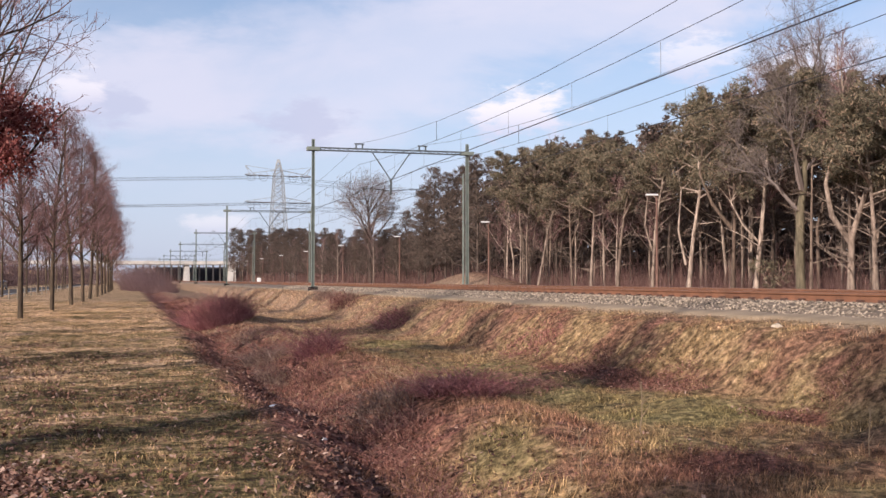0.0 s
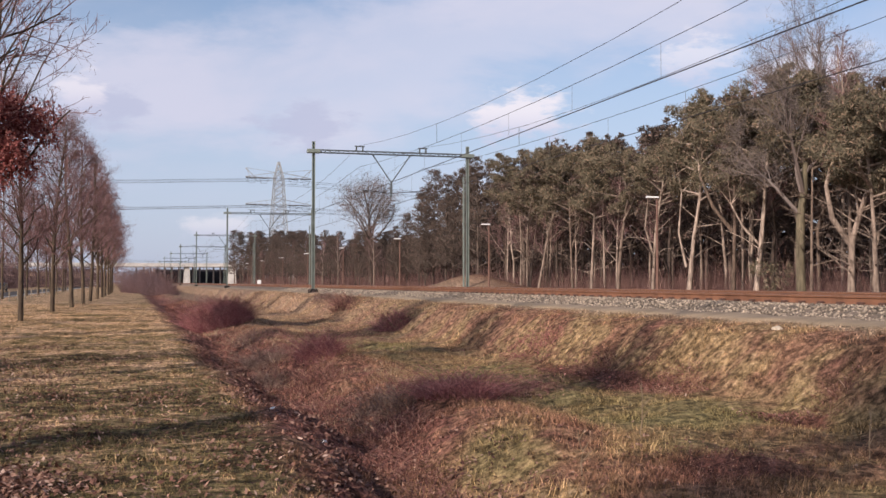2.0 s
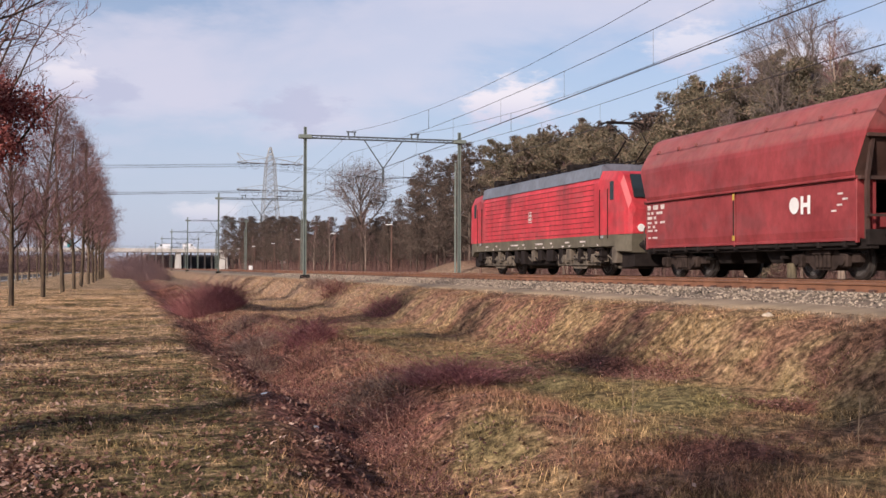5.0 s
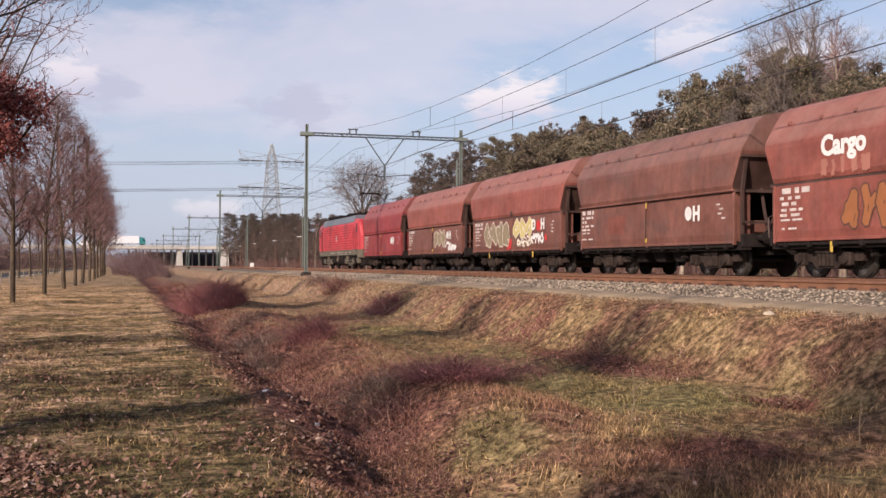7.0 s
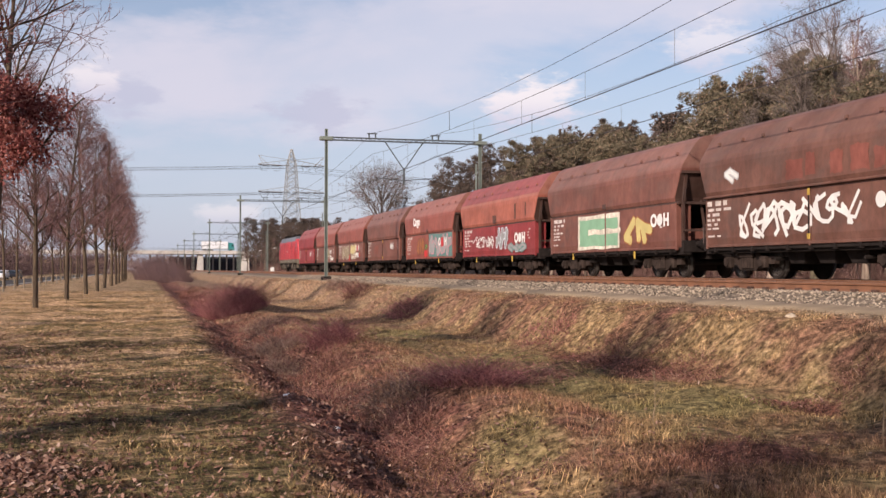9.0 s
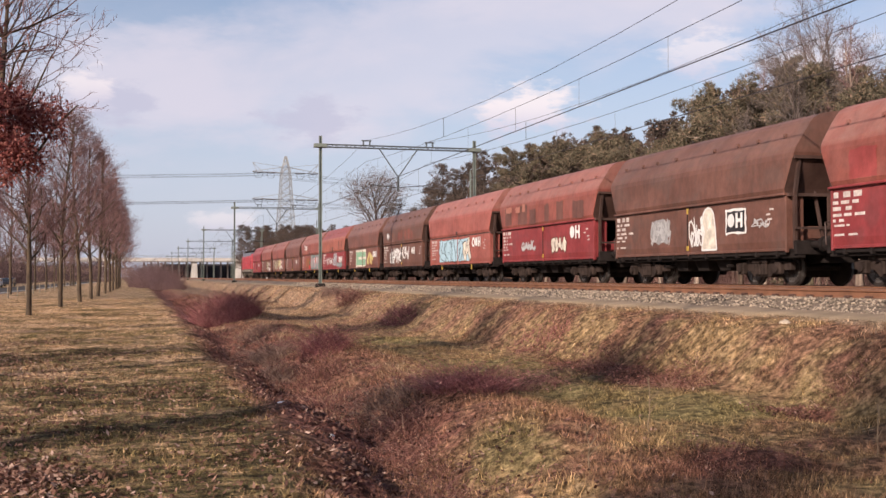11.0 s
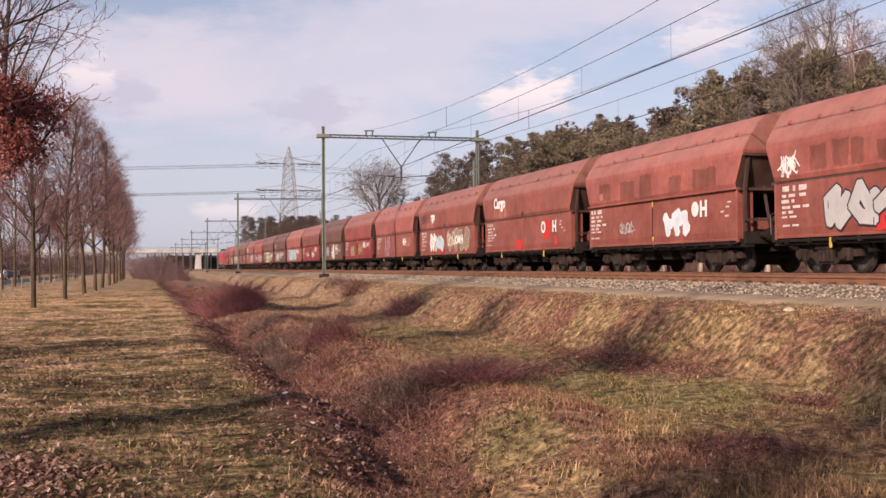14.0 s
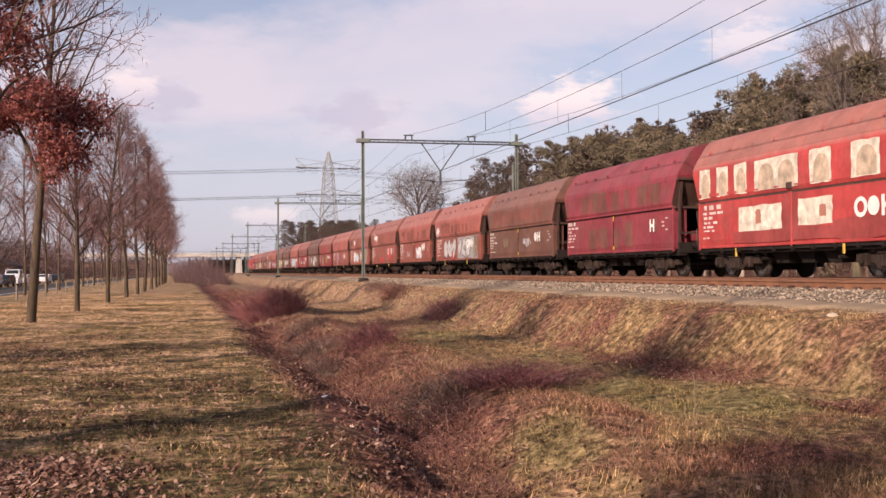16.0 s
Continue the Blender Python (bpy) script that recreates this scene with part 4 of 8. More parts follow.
def pine(seed, tall, crown, needles, bark_m, group="pine wood", count=8800, kind="pine_tree", label="tall Scots pine with a pale bare trunk and a ragged crown", wide=2.3, fork=True, bushy=False, trunk=None, thick=None):
    """A pine: a winding trunk, limbs that end in cushions of needles, dead branches below. trunk: limbs of its own as (radii, ((across, up), ...))."""
    rnd = random.Random(seed)
    rng = np.random.default_rng(seed)
    b = Build()
    bend = Vector((rnd.uniform(-1.5, 1.5), rnd.uniform(-1.5, 1.5), 0)) * (0.3 if bushy else 1)
    n = 9
    r0 = thick or rnd.uniform(0.075, 0.13)
    cent, rad = [], []
    if trunk:                                            # the main stem passes through the first limb's points
        ctrl = [Vector((a, 0, h)) for a, h in trunk[0][1]]
        top = Vector((ctrl[-1].x + rnd.uniform(-0.5, 0.5), rnd.uniform(-0.6, 0.6), tall * 0.93))
        ctrl = [ctrl[0] - Vector((0, 0, 0.2))] + ctrl[1:] + [top]
        hs = [c.z for c in ctrl]
        pts = []
        for i in range(n + 1):
            z = hs[0] + (hs[-1] - hs[0]) * i / n
            x = float(np.interp(z, hs, [c.x for c in ctrl]))
            pts.append(Vector((x, top.y * (i / n) ** 2, z)))
        for (ra, rb), line in trunk[1:]:
            side = [Vector((a, rnd.uniform(-0.25, 0.25) * k, h)) for k, (a, h) in enumerate(line)]
            m = len(side) - 1
            b.tube(side, [ra + (rb - ra) * k / m for k in range(m + 1)], 6, False)
            end = side[-1]
            for q in range(4):
                w = end + Vector((rnd.uniform(-0.9, 0.9), rnd.uniform(-0.9, 0.9), rnd.uniform(0.3, 1.5)))
                b.tube([end, end.lerp(w, 0.5) + Vector((0, 0, 0.1)), w], [rb * 0.8, rb * 0.5, 0.010], 4, False)
                cent.append(w)
                rad.append(rnd.uniform(0.40, 0.70))
    else:
        wig = [Vector((rnd.uniform(-0.17, 0.17), rnd.uniform(-0.17, 0.17), 0)) for _ in range(n + 1)]
        pts = [Vector((0, 0, -0.15 + tall * 0.93 * i / n)) + bend * (i / n) ** 2 + wig[i] * (2 * i / n) * (0.2 if bushy else 1) for i in range(n + 1)]
    b.tube(pts, [r0 * (1.25 if i == 0 else 1) * (1 - 0.8 * i / n) for i in range(n + 1)], 7, False)

    def at(u):
        i = min(int(u * n), n - 1)
        return pts[i].lerp(pts[i + 1], u * n - i)

    limbs = 26 if bushy else 14
    for k in range(limbs):                               # limbs of the crown
        u = crown + (0.98 - crown) * (k + rnd.random()) / limbs
        a = k * 2.4 + rnd.uniform(-0.5, 0.5)
        v = (u - crown) / (1 - crown)
        reach = wide * ((1.0 - 0.85 * v) if bushy or seed % 2 else (0.55 + 1.1 * v) * (1.0 - v) ** 0.45 + 0.15) * rnd.uniform(0.55, 1.15)
        p0 = at(u)
        d = Vector((math.cos(a), math.sin(a), rnd.uniform(0.05, 0.6)))
        p1 = p0 + d * reach * 0.55 + Vector((0, 0, rnd.uniform(-0.1, 0.25)))
        p2 = p1 + Vector((d.x, d.y, rnd.uniform(0.1, 0.8))) * reach * 0.5
        b.tube([p0, p1, p2], [0.055, 0.035, 0.012], 5, False)
        for q in range(3 if bushy else 2 + (rnd.random() < 0.5)):
            w = p1.lerp(p2, (0.1 if bushy else 0.4) + 0.35 * q) + Vector((rnd.uniform(-0.4, 0.4), rnd.uniform(-0.4, 0.4), rnd.uniform(0.0, 0.4)))
            cent.append(w)
            rad.append(rnd.uniform(0.45, 0.85) * (1.1 - 0.4 * u))
            b.tube([p1.lerp(p2, 0.2 * q), w], [0.02, 0.008], 3, False)
    for k in range(4):                                   # the leader and its side shoots
        cent.append(at(0.97) + Vector((rnd.uniform(-0.35, 0.35), rnd.uniform(-0.35, 0.35), rnd.uniform(-0.3, 0.4) + 0.2 * k)))
        rad.append(0.46 - 0.07 * k)
    for k in range(5 if bushy else rnd.randint(10, 15)):  # dead branches below
        u = rnd.uniform(0.15, crown + 0.2)
        a = rnd.uniform(0, 6.28)
        p0 = at(u)
        ln = rnd.uniform(0.5, 1.9)
        p1 = p0 + Vector((math.cos(a), math.sin(a), rnd.uniform(0.0, 0.9))) * ln * 0.5
        p2 = p1 + Vector((math.cos(a + 0.4), math.sin(a + 0.4), rnd.uniform(-0.2, 0.9))) * ln * 0.5
        b.tube([p0, p1, p2], [0.032, 0.020, 0.007], 4, False)
        for q in range(4):
            w = p1.lerp(p2, rnd.random())
            b.tube([w, w + Vector((rnd.uniform(-0.5, 0.5), rnd.uniform(-0.5, 0.5), rnd.uniform(-0.1, 0.6)))], [0.010, 0.004], 3, False)
    if fork and not trunk:
        u = rnd.uniform(0.3, 0.5)
        a = rnd.uniform(0, 6.28)
        p0 = at(u)
        p1 = p0 + Vector((math.cos(a) * 0.7, math.sin(a) * 0.7, 1.0))
        p2 = p1 + Vector((math.cos(a) * 0.5, math.sin(a) * 0.5, 2.0))
        p3 = p2 + Vector((math.cos(a + 1) * 0.4, math.sin(a + 1) * 0.4, 2.2))
        b.tube([p0, p1, p2, p3], [0.08, 0.07, 0.05, 0.02], 6, False)
        for q in range(5):
            cent.append(p3 + Vector((rnd.uniform(-0.8, 0.8), rnd.uniform(-0.8, 0.8), rnd.uniform(-0.7, 0.8))))
            rad.append(rnd.uniform(0.35, 0.6))
    t = thing(kind, label, "tree", group)
    part("trunk", b, bark_m, t, fix=False, smooth=True)
    v, f = pads(rng, [tuple(c) for c in cent], np.array(rad), max(24, int(count / len(cent))), 0.21, 0.022 if count > 5000 else 0.045)
    part("crown", arrays("crown", v, f, needles), None, t, "ragged grey-green needle crown")
    return t


PINES = [pine(50 + i, 10.2 + 0.42 * (i % 5), 0.46 + 0.04 * (i % 4), M_NEEDLE, M_PINE_BARK, wide=(2.3, 1.9, 2.7)[i % 3], fork=i % 3 == 0) for i in range(9)]
# inner pines: the wood's shade painted as darker needles and bark
DEEP = [pine(80 + i, 9.6 + 0.5 * i, 0.34, M_NEEDLE_D, M_DARK_BARK, "dark pines inside the wood", 3000, "pine_tree", "pine inside the wood, its shade put into dark needles and bark", 2.5, False) for i in range(4)]
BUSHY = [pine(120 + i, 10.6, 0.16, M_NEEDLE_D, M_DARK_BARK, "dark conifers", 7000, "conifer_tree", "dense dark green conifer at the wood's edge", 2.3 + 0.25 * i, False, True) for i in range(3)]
SIZE_OF = {}
OAK, _ = make_bare("bare_oak", "tall bare broadleaf tree with a wide crown of grey-brown twigs", "tree", "bare trees in the wood", 44, M_BARK, M_PALE_TWIG,
                   tall=11.0, clear=4.2, spread=5.2, trunk_r=0.22, upright=1.2, kids=(8, 16, 8, 4), levels=4, limb=0.48, twig_r=0.008)
BARE, _ = make_bare("bare_birch", "slim bare tree among the pines with fine brown twigs", "tree", "bare trees in the wood", 61, M_PINE_BARK, M_TWIG,
                    tall=11.5, clear=3.0, spread=3.4, trunk_r=0.11, upright=0.9, kids=(10, 14, 8, 3), levels=3, limb=0.5)

ROUND, _ = make_bare("bare_oak", "lone bare oak with a wide round crown beside the line", "tree", "bare trees in the wood", 47, M_DARK_BARK, M_OAK_TWIG,
                     tall=8.6, clear=3.8, spread=5.3, trunk_r=0.27, upright=0.22, kids=(18, 10, 7, 2), levels=3, limb=0.46, twig_r=0.020, shoots=(3, 0.6, 0.014))
for p in PINES + DEEP + BUSHY + [BARE]:
    SIZE_OF[p.name] = max(c.bound_box[1][2] for c in p.children)


def at_ground(x, y, sink=0.0):
    return float(height(x, y)) - sink


PLANTED = set()


def plant(proto, x, y, turn, scale=1.0, used=PLANTED):
    m = pose(x, y, at_ground(x, y, 0.03), 0, 0, turn) @ Matrix.Scale(scale, 4)
    if proto.name in used:
        c = copy_thing(proto, m)
        c.scale = (scale,) * 3
        return c
    used.add(proto.name)
    proto.matrix_basis = m
    return proto


def bearing_at(x, y):
    """Pose on the ground whose across-axis lies square to the line of sight from the lawn."""
    return pose(x, y, at_ground(x, y, 0.03), 0, 0, -math.degrees(math.atan2(x, y)))


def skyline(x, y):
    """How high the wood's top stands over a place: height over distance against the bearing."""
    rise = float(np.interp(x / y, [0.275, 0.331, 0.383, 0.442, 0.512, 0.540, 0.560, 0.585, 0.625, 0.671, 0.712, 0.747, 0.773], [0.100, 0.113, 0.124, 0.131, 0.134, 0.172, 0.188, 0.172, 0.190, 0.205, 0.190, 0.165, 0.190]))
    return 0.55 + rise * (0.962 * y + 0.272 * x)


# trees of the wood's edge with stems of a marked shape: x, tangent of the bearing, stem radius, limbs as (radii, (across, up) ...)
EDGE = (
    (26.2, 0.3687, 0.085, (((0, 0), ((0, 0), (-0.1, 3.2), (0.1, 5.2), (0.45, 7.0))),)),
    (26.5, 0.3700, 0.080, (((0, 0), ((0, 0), (0.45, 4.2), (1.3, 6.4))),)),
    (26.3, 0.3787, 0.095, (((0, 0), ((0, 0), (0.75, 4.0), (1.4, 6.2))),)),
    (26.6, 0.3610, 0.075, (((0, 0), ((0, 0), (0.05, 3.0), (-0.1, 5.5))),)),
    (26.4, 0.4150, 0.085, (((0, 0), ((0, 0), (-0.15, 3.5), (-0.2, 6.0))), ((0.06, 0.03), ((-0.1, 2.6), (0.35, 4.0), (0.5, 5.6))))),
    (26.3, 0.4340, 0.105, (((0, 0), ((0, 0), (0.15, 3.0), (0.3, 6.6))),)),
    (26.5, 0.4620, 0.120, (((0, 0), ((0, 0), (0.25, 3.0), (0.75, 6.2))), ((0.07, 0.04), ((0.35, 4.0), (0.95, 5.2), (1.3, 6.2))))),
    (26.4, 0.5000, 0.100, (((0, 0), ((0, 0), (0.2, 3.4), (0.55, 5.6))), ((0.06, 0.03), ((0.1, 1.9), (-0.35, 3.4), (-0.2, 5.0))))),
    (26.2, 0.5400, 0.130, (((0, 0), ((0, 0), (0.25, 2.6), (0.65, 5.2))), ((0.07, 0.035), ((-0.1, 1.3), (-0.45, 3.0), (-0.3, 5.0))))),
    (26.3, 0.5900, 0.115, (((0, 0), ((0, 0), (0.12, 3.2), (0.1, 6.0))), ((0.10, 0.05), ((0.0, 2.9), (-0.85, 4.0), (-1.4, 5.4), (-1.3, 6.6))))),
    (26.4, 0.6160, 0.135, (((0, 0), ((0, 0), (0.35, 3.3), (0.55, 6.0))), ((0.06, 0.03), ((0.2, 2.2), (-0.5, 3.0), (-1.0, 4.0))), ((0.05, 0.02), ((0.05, 1.5), (0.4, 0.7), (0.6, 0.1))))),
    (26.6, 0.6820, 0.075, (((0, 0), ((0, 0), (0.05, 3.4), (0.1, 6.0))),)),
    (26.2, 0.7300, 0.165, (((0, 0), ((0, 0), (0.05, 2.1), (0.35, 3.2), (0.75, 4.4))), ((0.13, 0.06), ((0.0, 2.0), (-0.65, 3.0), (-0.85, 4.2), (-0.6, 5.4))), ((0.05, 0.02), ((0.3, 3.0), (0.2, 4.0), (0.45, 5.2))))),
    (26.3, 0.7620, 0.115, (((0, 0), ((0, 0), (-0.1, 3.0), (-0.25, 5.2))),)),
    (26.0, 0.7900, 0.120, (((0, 0), ((0, 0), (0.2, 3.0), (0.3, 5.2))),)),
)
M_OAK_BARK = bark("mossy_bark", (0.075, 0.062, 0.038), (0.19, 0.158, 0.100), 0.1)


def edge_oak(x, y, tall):
    """The stout broadleaf at the wood's edge: a greenish trunk that parts in two, with long ascending limbs and fine twigs."""
    rnd = random.Random(3)
    b, tips = Build(), []
    fine = Build()

    def limb(p, d, length, r, level):
        n = 5 if level < 2 else 3
        pts, cur = [p], p.copy()
        for i in range(n):
            d = (d + Vector((rnd.uniform(-0.2, 0.2), rnd.uniform(-0.2, 0.2), rnd.uniform(-0.02, 0.22)))).normalized()
            cur = cur + d * (length / n)
            pts.append(cur.copy())
        fine.tube(pts, [r * (1 - 0.75 * i / n) for i in range(n + 1)], (7, 5, 3, 3)[level], False)
        if level == 3:
            tips.append(pts[-1])
            tips.append(pts[-2])
            return
        for k in range((9, 8, 6)[level]):
            u = 0.25 + 0.73 * (k + rnd.random()) / (9, 8, 6)[level]
            i = min(int(u * n), n - 1)
            q = pts[i].lerp(pts[i + 1], u * n - i)
            a = rnd.uniform(0, 6.283)
            axis = (pts[i + 1] - pts[i]).normalized()
            side = Matrix.Rotation(a, 3, axis) @ axis.orthogonal().normalized()
            t = rnd.uniform(0.45, 0.9)
            limb(q, axis * math.cos(t) + side * math.sin(t), length * rnd.uniform(0.32, 0.55), max(0.006, r * (1 - 0.7 * u) * 0.55), level + 1)

    b.tube([(0, 0, -0.2), (0, 0, 0.3), (-0.03, 0, 1.8), (0.0, 0, 3.3), (0.16, 0.05, 4.4), (0.22, 0.1, 5.8)], [0.25, 0.195, 0.180, 0.175, 0.13, 0.10], 10, False)
    k = tall / 13.0
    for p, d, ln, r in (((0.0, 0, 3.3), (-0.62, 0.1, 0.80), 3.8, 0.09), ((0.20, 0.1, 5.6), (0.06, 0.1, 1.0), 8.0 * k, 0.10), ((0.12, 0, 4.2), (-0.35, -0.3, 0.9), 7.0 * k, 0.09),
                        ((0.18, 0.05, 5.0), (0.5, 0.2, 0.8), 6.4 * k, 0.08), ((0.10, 0, 4.0), (-0.2, 0.6, 0.8), 6.6 * k, 0.08)):
        limb(Vector(p), Vector(d).normalized(), ln, r, 0)
    t = thing("edge_oak", "stout leafless oak with a mossy forked trunk at the wood's edge", "tree", "bare trees in the wood", bearing_at(x, y))
    part("trunk", b, M_OAK_BARK, t, fix=False, smooth=True)
    crown = part("crown", fine, M_OAK_TWIG, t, "long ascending bare limbs and twigs", fix=False)
    v, f = twig_ends(5, tips, 2, 0.35, 0.006)
    part("fine_spray", arrays("fine_spray", v, f, M_OAK_TWIG), None, crown, "haze of the finest shoots")


def build_wood():
    rnd = random.Random(12)
    for i, (x, tan, r, limbs) in enumerate(EDGE):
        y = x / tan
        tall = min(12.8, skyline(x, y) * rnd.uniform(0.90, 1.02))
        t = pine(200 + i, tall, 0.50 + 0.03 * (i % 4), M_NEEDLE, M_PINE_BARK, wide=(2.0, 2.3, 1.8)[i % 3], trunk=limbs, thick=r, label="Scots pine of the wood's edge with a pale winding stem")
        t.matrix_basis = bearing_at(x, y)
    edge_oak(26.3, 26.3 / 0.6700, 8.6)
    k = 0
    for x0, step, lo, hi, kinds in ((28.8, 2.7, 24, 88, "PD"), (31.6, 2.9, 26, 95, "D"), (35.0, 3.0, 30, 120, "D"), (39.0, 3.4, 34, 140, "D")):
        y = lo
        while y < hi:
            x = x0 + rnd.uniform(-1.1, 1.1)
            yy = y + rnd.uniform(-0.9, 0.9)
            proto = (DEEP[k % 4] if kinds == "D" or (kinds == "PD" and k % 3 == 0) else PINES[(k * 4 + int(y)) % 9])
            if rnd.random() < 0.12 and kinds != "D":
                proto = BARE
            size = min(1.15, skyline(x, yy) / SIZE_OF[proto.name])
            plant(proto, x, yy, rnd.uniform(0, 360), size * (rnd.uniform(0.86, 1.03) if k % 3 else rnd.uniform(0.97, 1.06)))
            k += 1
            y += step * rnd.uniform(0.75, 1.25) * (1 + max(0, y - 70) / 110)
    y = 112
    while y < 300:                                       # the closed dark edge of the wood further on
        for x0, lag in ((27.0, 0), (30.5, 2.5), (34.5, 4.0)):
            x, yy = x0 + rnd.uniform(-1.2, 1.2), y + lag + rnd.uniform(-1, 1)
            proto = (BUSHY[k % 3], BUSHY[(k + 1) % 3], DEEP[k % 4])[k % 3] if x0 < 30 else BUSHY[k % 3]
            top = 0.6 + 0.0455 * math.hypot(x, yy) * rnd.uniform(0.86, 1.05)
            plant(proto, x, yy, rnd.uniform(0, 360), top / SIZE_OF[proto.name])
            k += 1
        if k % 2 == 0:
            plant(BARE, 25.8, y + 2, rnd.uniform(0, 360), rnd.uniform(0.5, 0.62))
        y += 4.6 * (1 + (y - 100) / 130)
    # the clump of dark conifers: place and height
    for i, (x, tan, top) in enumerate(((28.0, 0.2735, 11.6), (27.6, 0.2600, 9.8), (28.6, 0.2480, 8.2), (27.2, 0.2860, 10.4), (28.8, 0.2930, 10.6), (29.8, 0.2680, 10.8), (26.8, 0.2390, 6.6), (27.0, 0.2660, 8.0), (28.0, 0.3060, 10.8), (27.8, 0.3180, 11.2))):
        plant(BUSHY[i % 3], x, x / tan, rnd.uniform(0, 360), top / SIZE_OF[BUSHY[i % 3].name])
    plant(ROUND, 27.6, 129.3, 40, 1.18)
    plant(OAK, 33.6, 50.4, 160, 14.4 / max(c.bound_box[1][2] for c in OAK.children))
    for x, y, s in ((27.4, 45.5, 0.80), (29.4, 48.0, 0.9), (27.0, 37.0, 0.80), (30.5, 55.0, 0.8), (27.6, 66.0, 0.66), (27.8, 62.0, 0.70), (27.2, 74.0, 0.62), (27.4, 70.0, 0.58), (28.0, 77.0, 0.6), (27.0, 58.5, 0.55), (27.6, 54.5, 0.58), (27.3, 79.0, 0.55), (27.9, 72.0, 0.64)):
        plant(BARE, x, y, rnd.uniform(0, 360), s)
    plant(BARE, 31.0, 43.0, 200, 1.0)
    for i, p in enumerate(PINES + DEEP + BUSHY):         # none of the kinds stays out of the wood
        if p.name not in PLANTED:
            plant(p, 30.2 + 0.4 * (i % 3), 40 + 5.5 * i, 30 * i, 0.85)
    plant(BARE, 32.0, 50.0, 20, 0.95)


build_wood()


# ---- the train ----
LOCO, LONG, SHORT = 18.35, 12.85, 12.33          # lengths over buffers: engine and the two kinds of wagon
CUT = (LONG - SHORT) / 2


def lead(t):
    """Front end of the first wagon's side wall along the track at t seconds; the train gathers a little speed."""
    return 139.378 + 21.731 * (t - 10) + 0.041 * (t - 10) ** 2


SIDE = 1.45


def skin(name, colour, dirt, rust=0.3, streak=0.5, bleach=0.3):
    return painted_steel(name, colour, dirt, rust, streak, 0.55, bleach)


DIRT = (0.045, 0.034, 0.028)
PAINTS = {
    "crimson": skin("crimson_wagon_paint", (0.25, 0.036, 0.038), (0.10, 0.03, 0.030), 0.15, 0.35, 0.25),
    "brown": skin("brown_wagon_paint", (0.180, 0.070, 0.052), DIRT, 0.3, 0.5, 0.25),
    "dark": skin("dark_brown_wagon_paint", (0.145, 0.064, 0.046), DIRT, 0.3, 0.5, 0.10),
    "rust": skin("rust_red_wagon_paint", (0.255, 0.074, 0.055), (0.14, 0.05, 0.038), 0.35, 0.5, 0.35),
    "salmon": skin("faded_red_wagon_paint", (0.32, 0.094, 0.074), (0.19, 0.06, 0.048), 0.25, 0.45, 0.35),
    "red": skin("bright_red_wagon_paint", (0.43, 0.052, 0.050), (0.17, 0.05, 0.042), 0.25, 0.5, 0.62),
    "orange": skin("terracotta_wagon_paint", (0.33, 0.102, 0.068), (0.18, 0.06, 0.045), 0.2, 0.4, 0.30),
    "wine": skin("wine_red_wagon_paint", (0.245, 0.036, 0.050), (0.085, 0.045, 0.035), 0.25, 0.75, 0.08),
}
TAGS = {k: plain("spray_" + k, c, 0.6, vary=0.12, scale=2.0, bump=0) for k, c in {
    "white": (0.66, 0.66, 0.64), "silver": (0.40, 0.40, 0.40), "black": (0.025, 0.022, 0.025), "blue": (0.22, 0.36, 0.55), "pale": (0.52, 0.60, 0.66),
    "yellow": (0.50, 0.42, 0.17), "green": (0.10, 0.30, 0.06), "orange": (0.30, 0.112, 0.042), "red": (0.50, 0.03, 0.03), "violet": (0.30, 0.24, 0.42),
    "olive": (0.24, 0.19, 0.12), "grime": (0.10, 0.045, 0.032),
    "teal": (0.10, 0.20, 0.19), "grey": (0.27, 0.27, 0.27), "pink": (0.62, 0.22, 0.27), "mint": (0.20, 0.38, 0.25), "sky": (0.34, 0.52, 0.60), "faded": (0.36, 0.15, 0.11),
    "lilac": (0.46, 0.44, 0.60)}.items()}
TAGS["cream"] = plain("streaky_cream_paint", (0.62, 0.565, 0.475), 0.7, vary=0.38, scale=3.5, bump=0.05)
for ghost, tone in (("rusty", (0.205, 0.064, 0.046)), ("sludge", (0.145, 0.060, 0.046)), ("moss", (0.165, 0.060, 0.045)), ("redder", (0.30, 0.055, 0.050))):
    TAGS[ghost] = painted_steel("overpaint_" + ghost, tone, tuple(0.5 * x for x in tone), 0.2, 0.5)
TAGS["sand"] = plain("streaky_sand_paint", (0.44, 0.355, 0.265), 0.7, vary=0.38, scale=3.5, bump=0.05)
M_LETTER_DIM = plain("worn_white_lettering", (0.54, 0.48, 0.45), 0.7, vary=0.3, scale=8.0, bump=0)
M_LETTER = plain("white_lettering", (0.70, 0.69, 0.67), 0.6, vary=0.06, bump=0)


def lettering(text, size, name="lettering", mat=None, bold=0.012):
    """Words as a thin mesh on the wagon's side: runs towards -y, faces -x, its lower left corner at the origin."""
    cu = bpy.data.curves.new(name, "FONT")
    cu.body, cu.size, cu.extrude, cu.offset, cu.resolution_u = text, size, 0.003, bold, 3
    tmp = bpy.data.objects.new(name, cu)
    me = bpy.data.meshes.new_from_object(tmp)
    bpy.data.objects.remove(tmp)
    me.name = name
    me.materials.clear()
    me.materials.append(mat or M_LETTER)
    me.transform(Matrix(((0, 0, -1, 0), (-1, 0, 0, 0), (0, 1, 0, 0), (0, 0, 0, 1))))
    return me


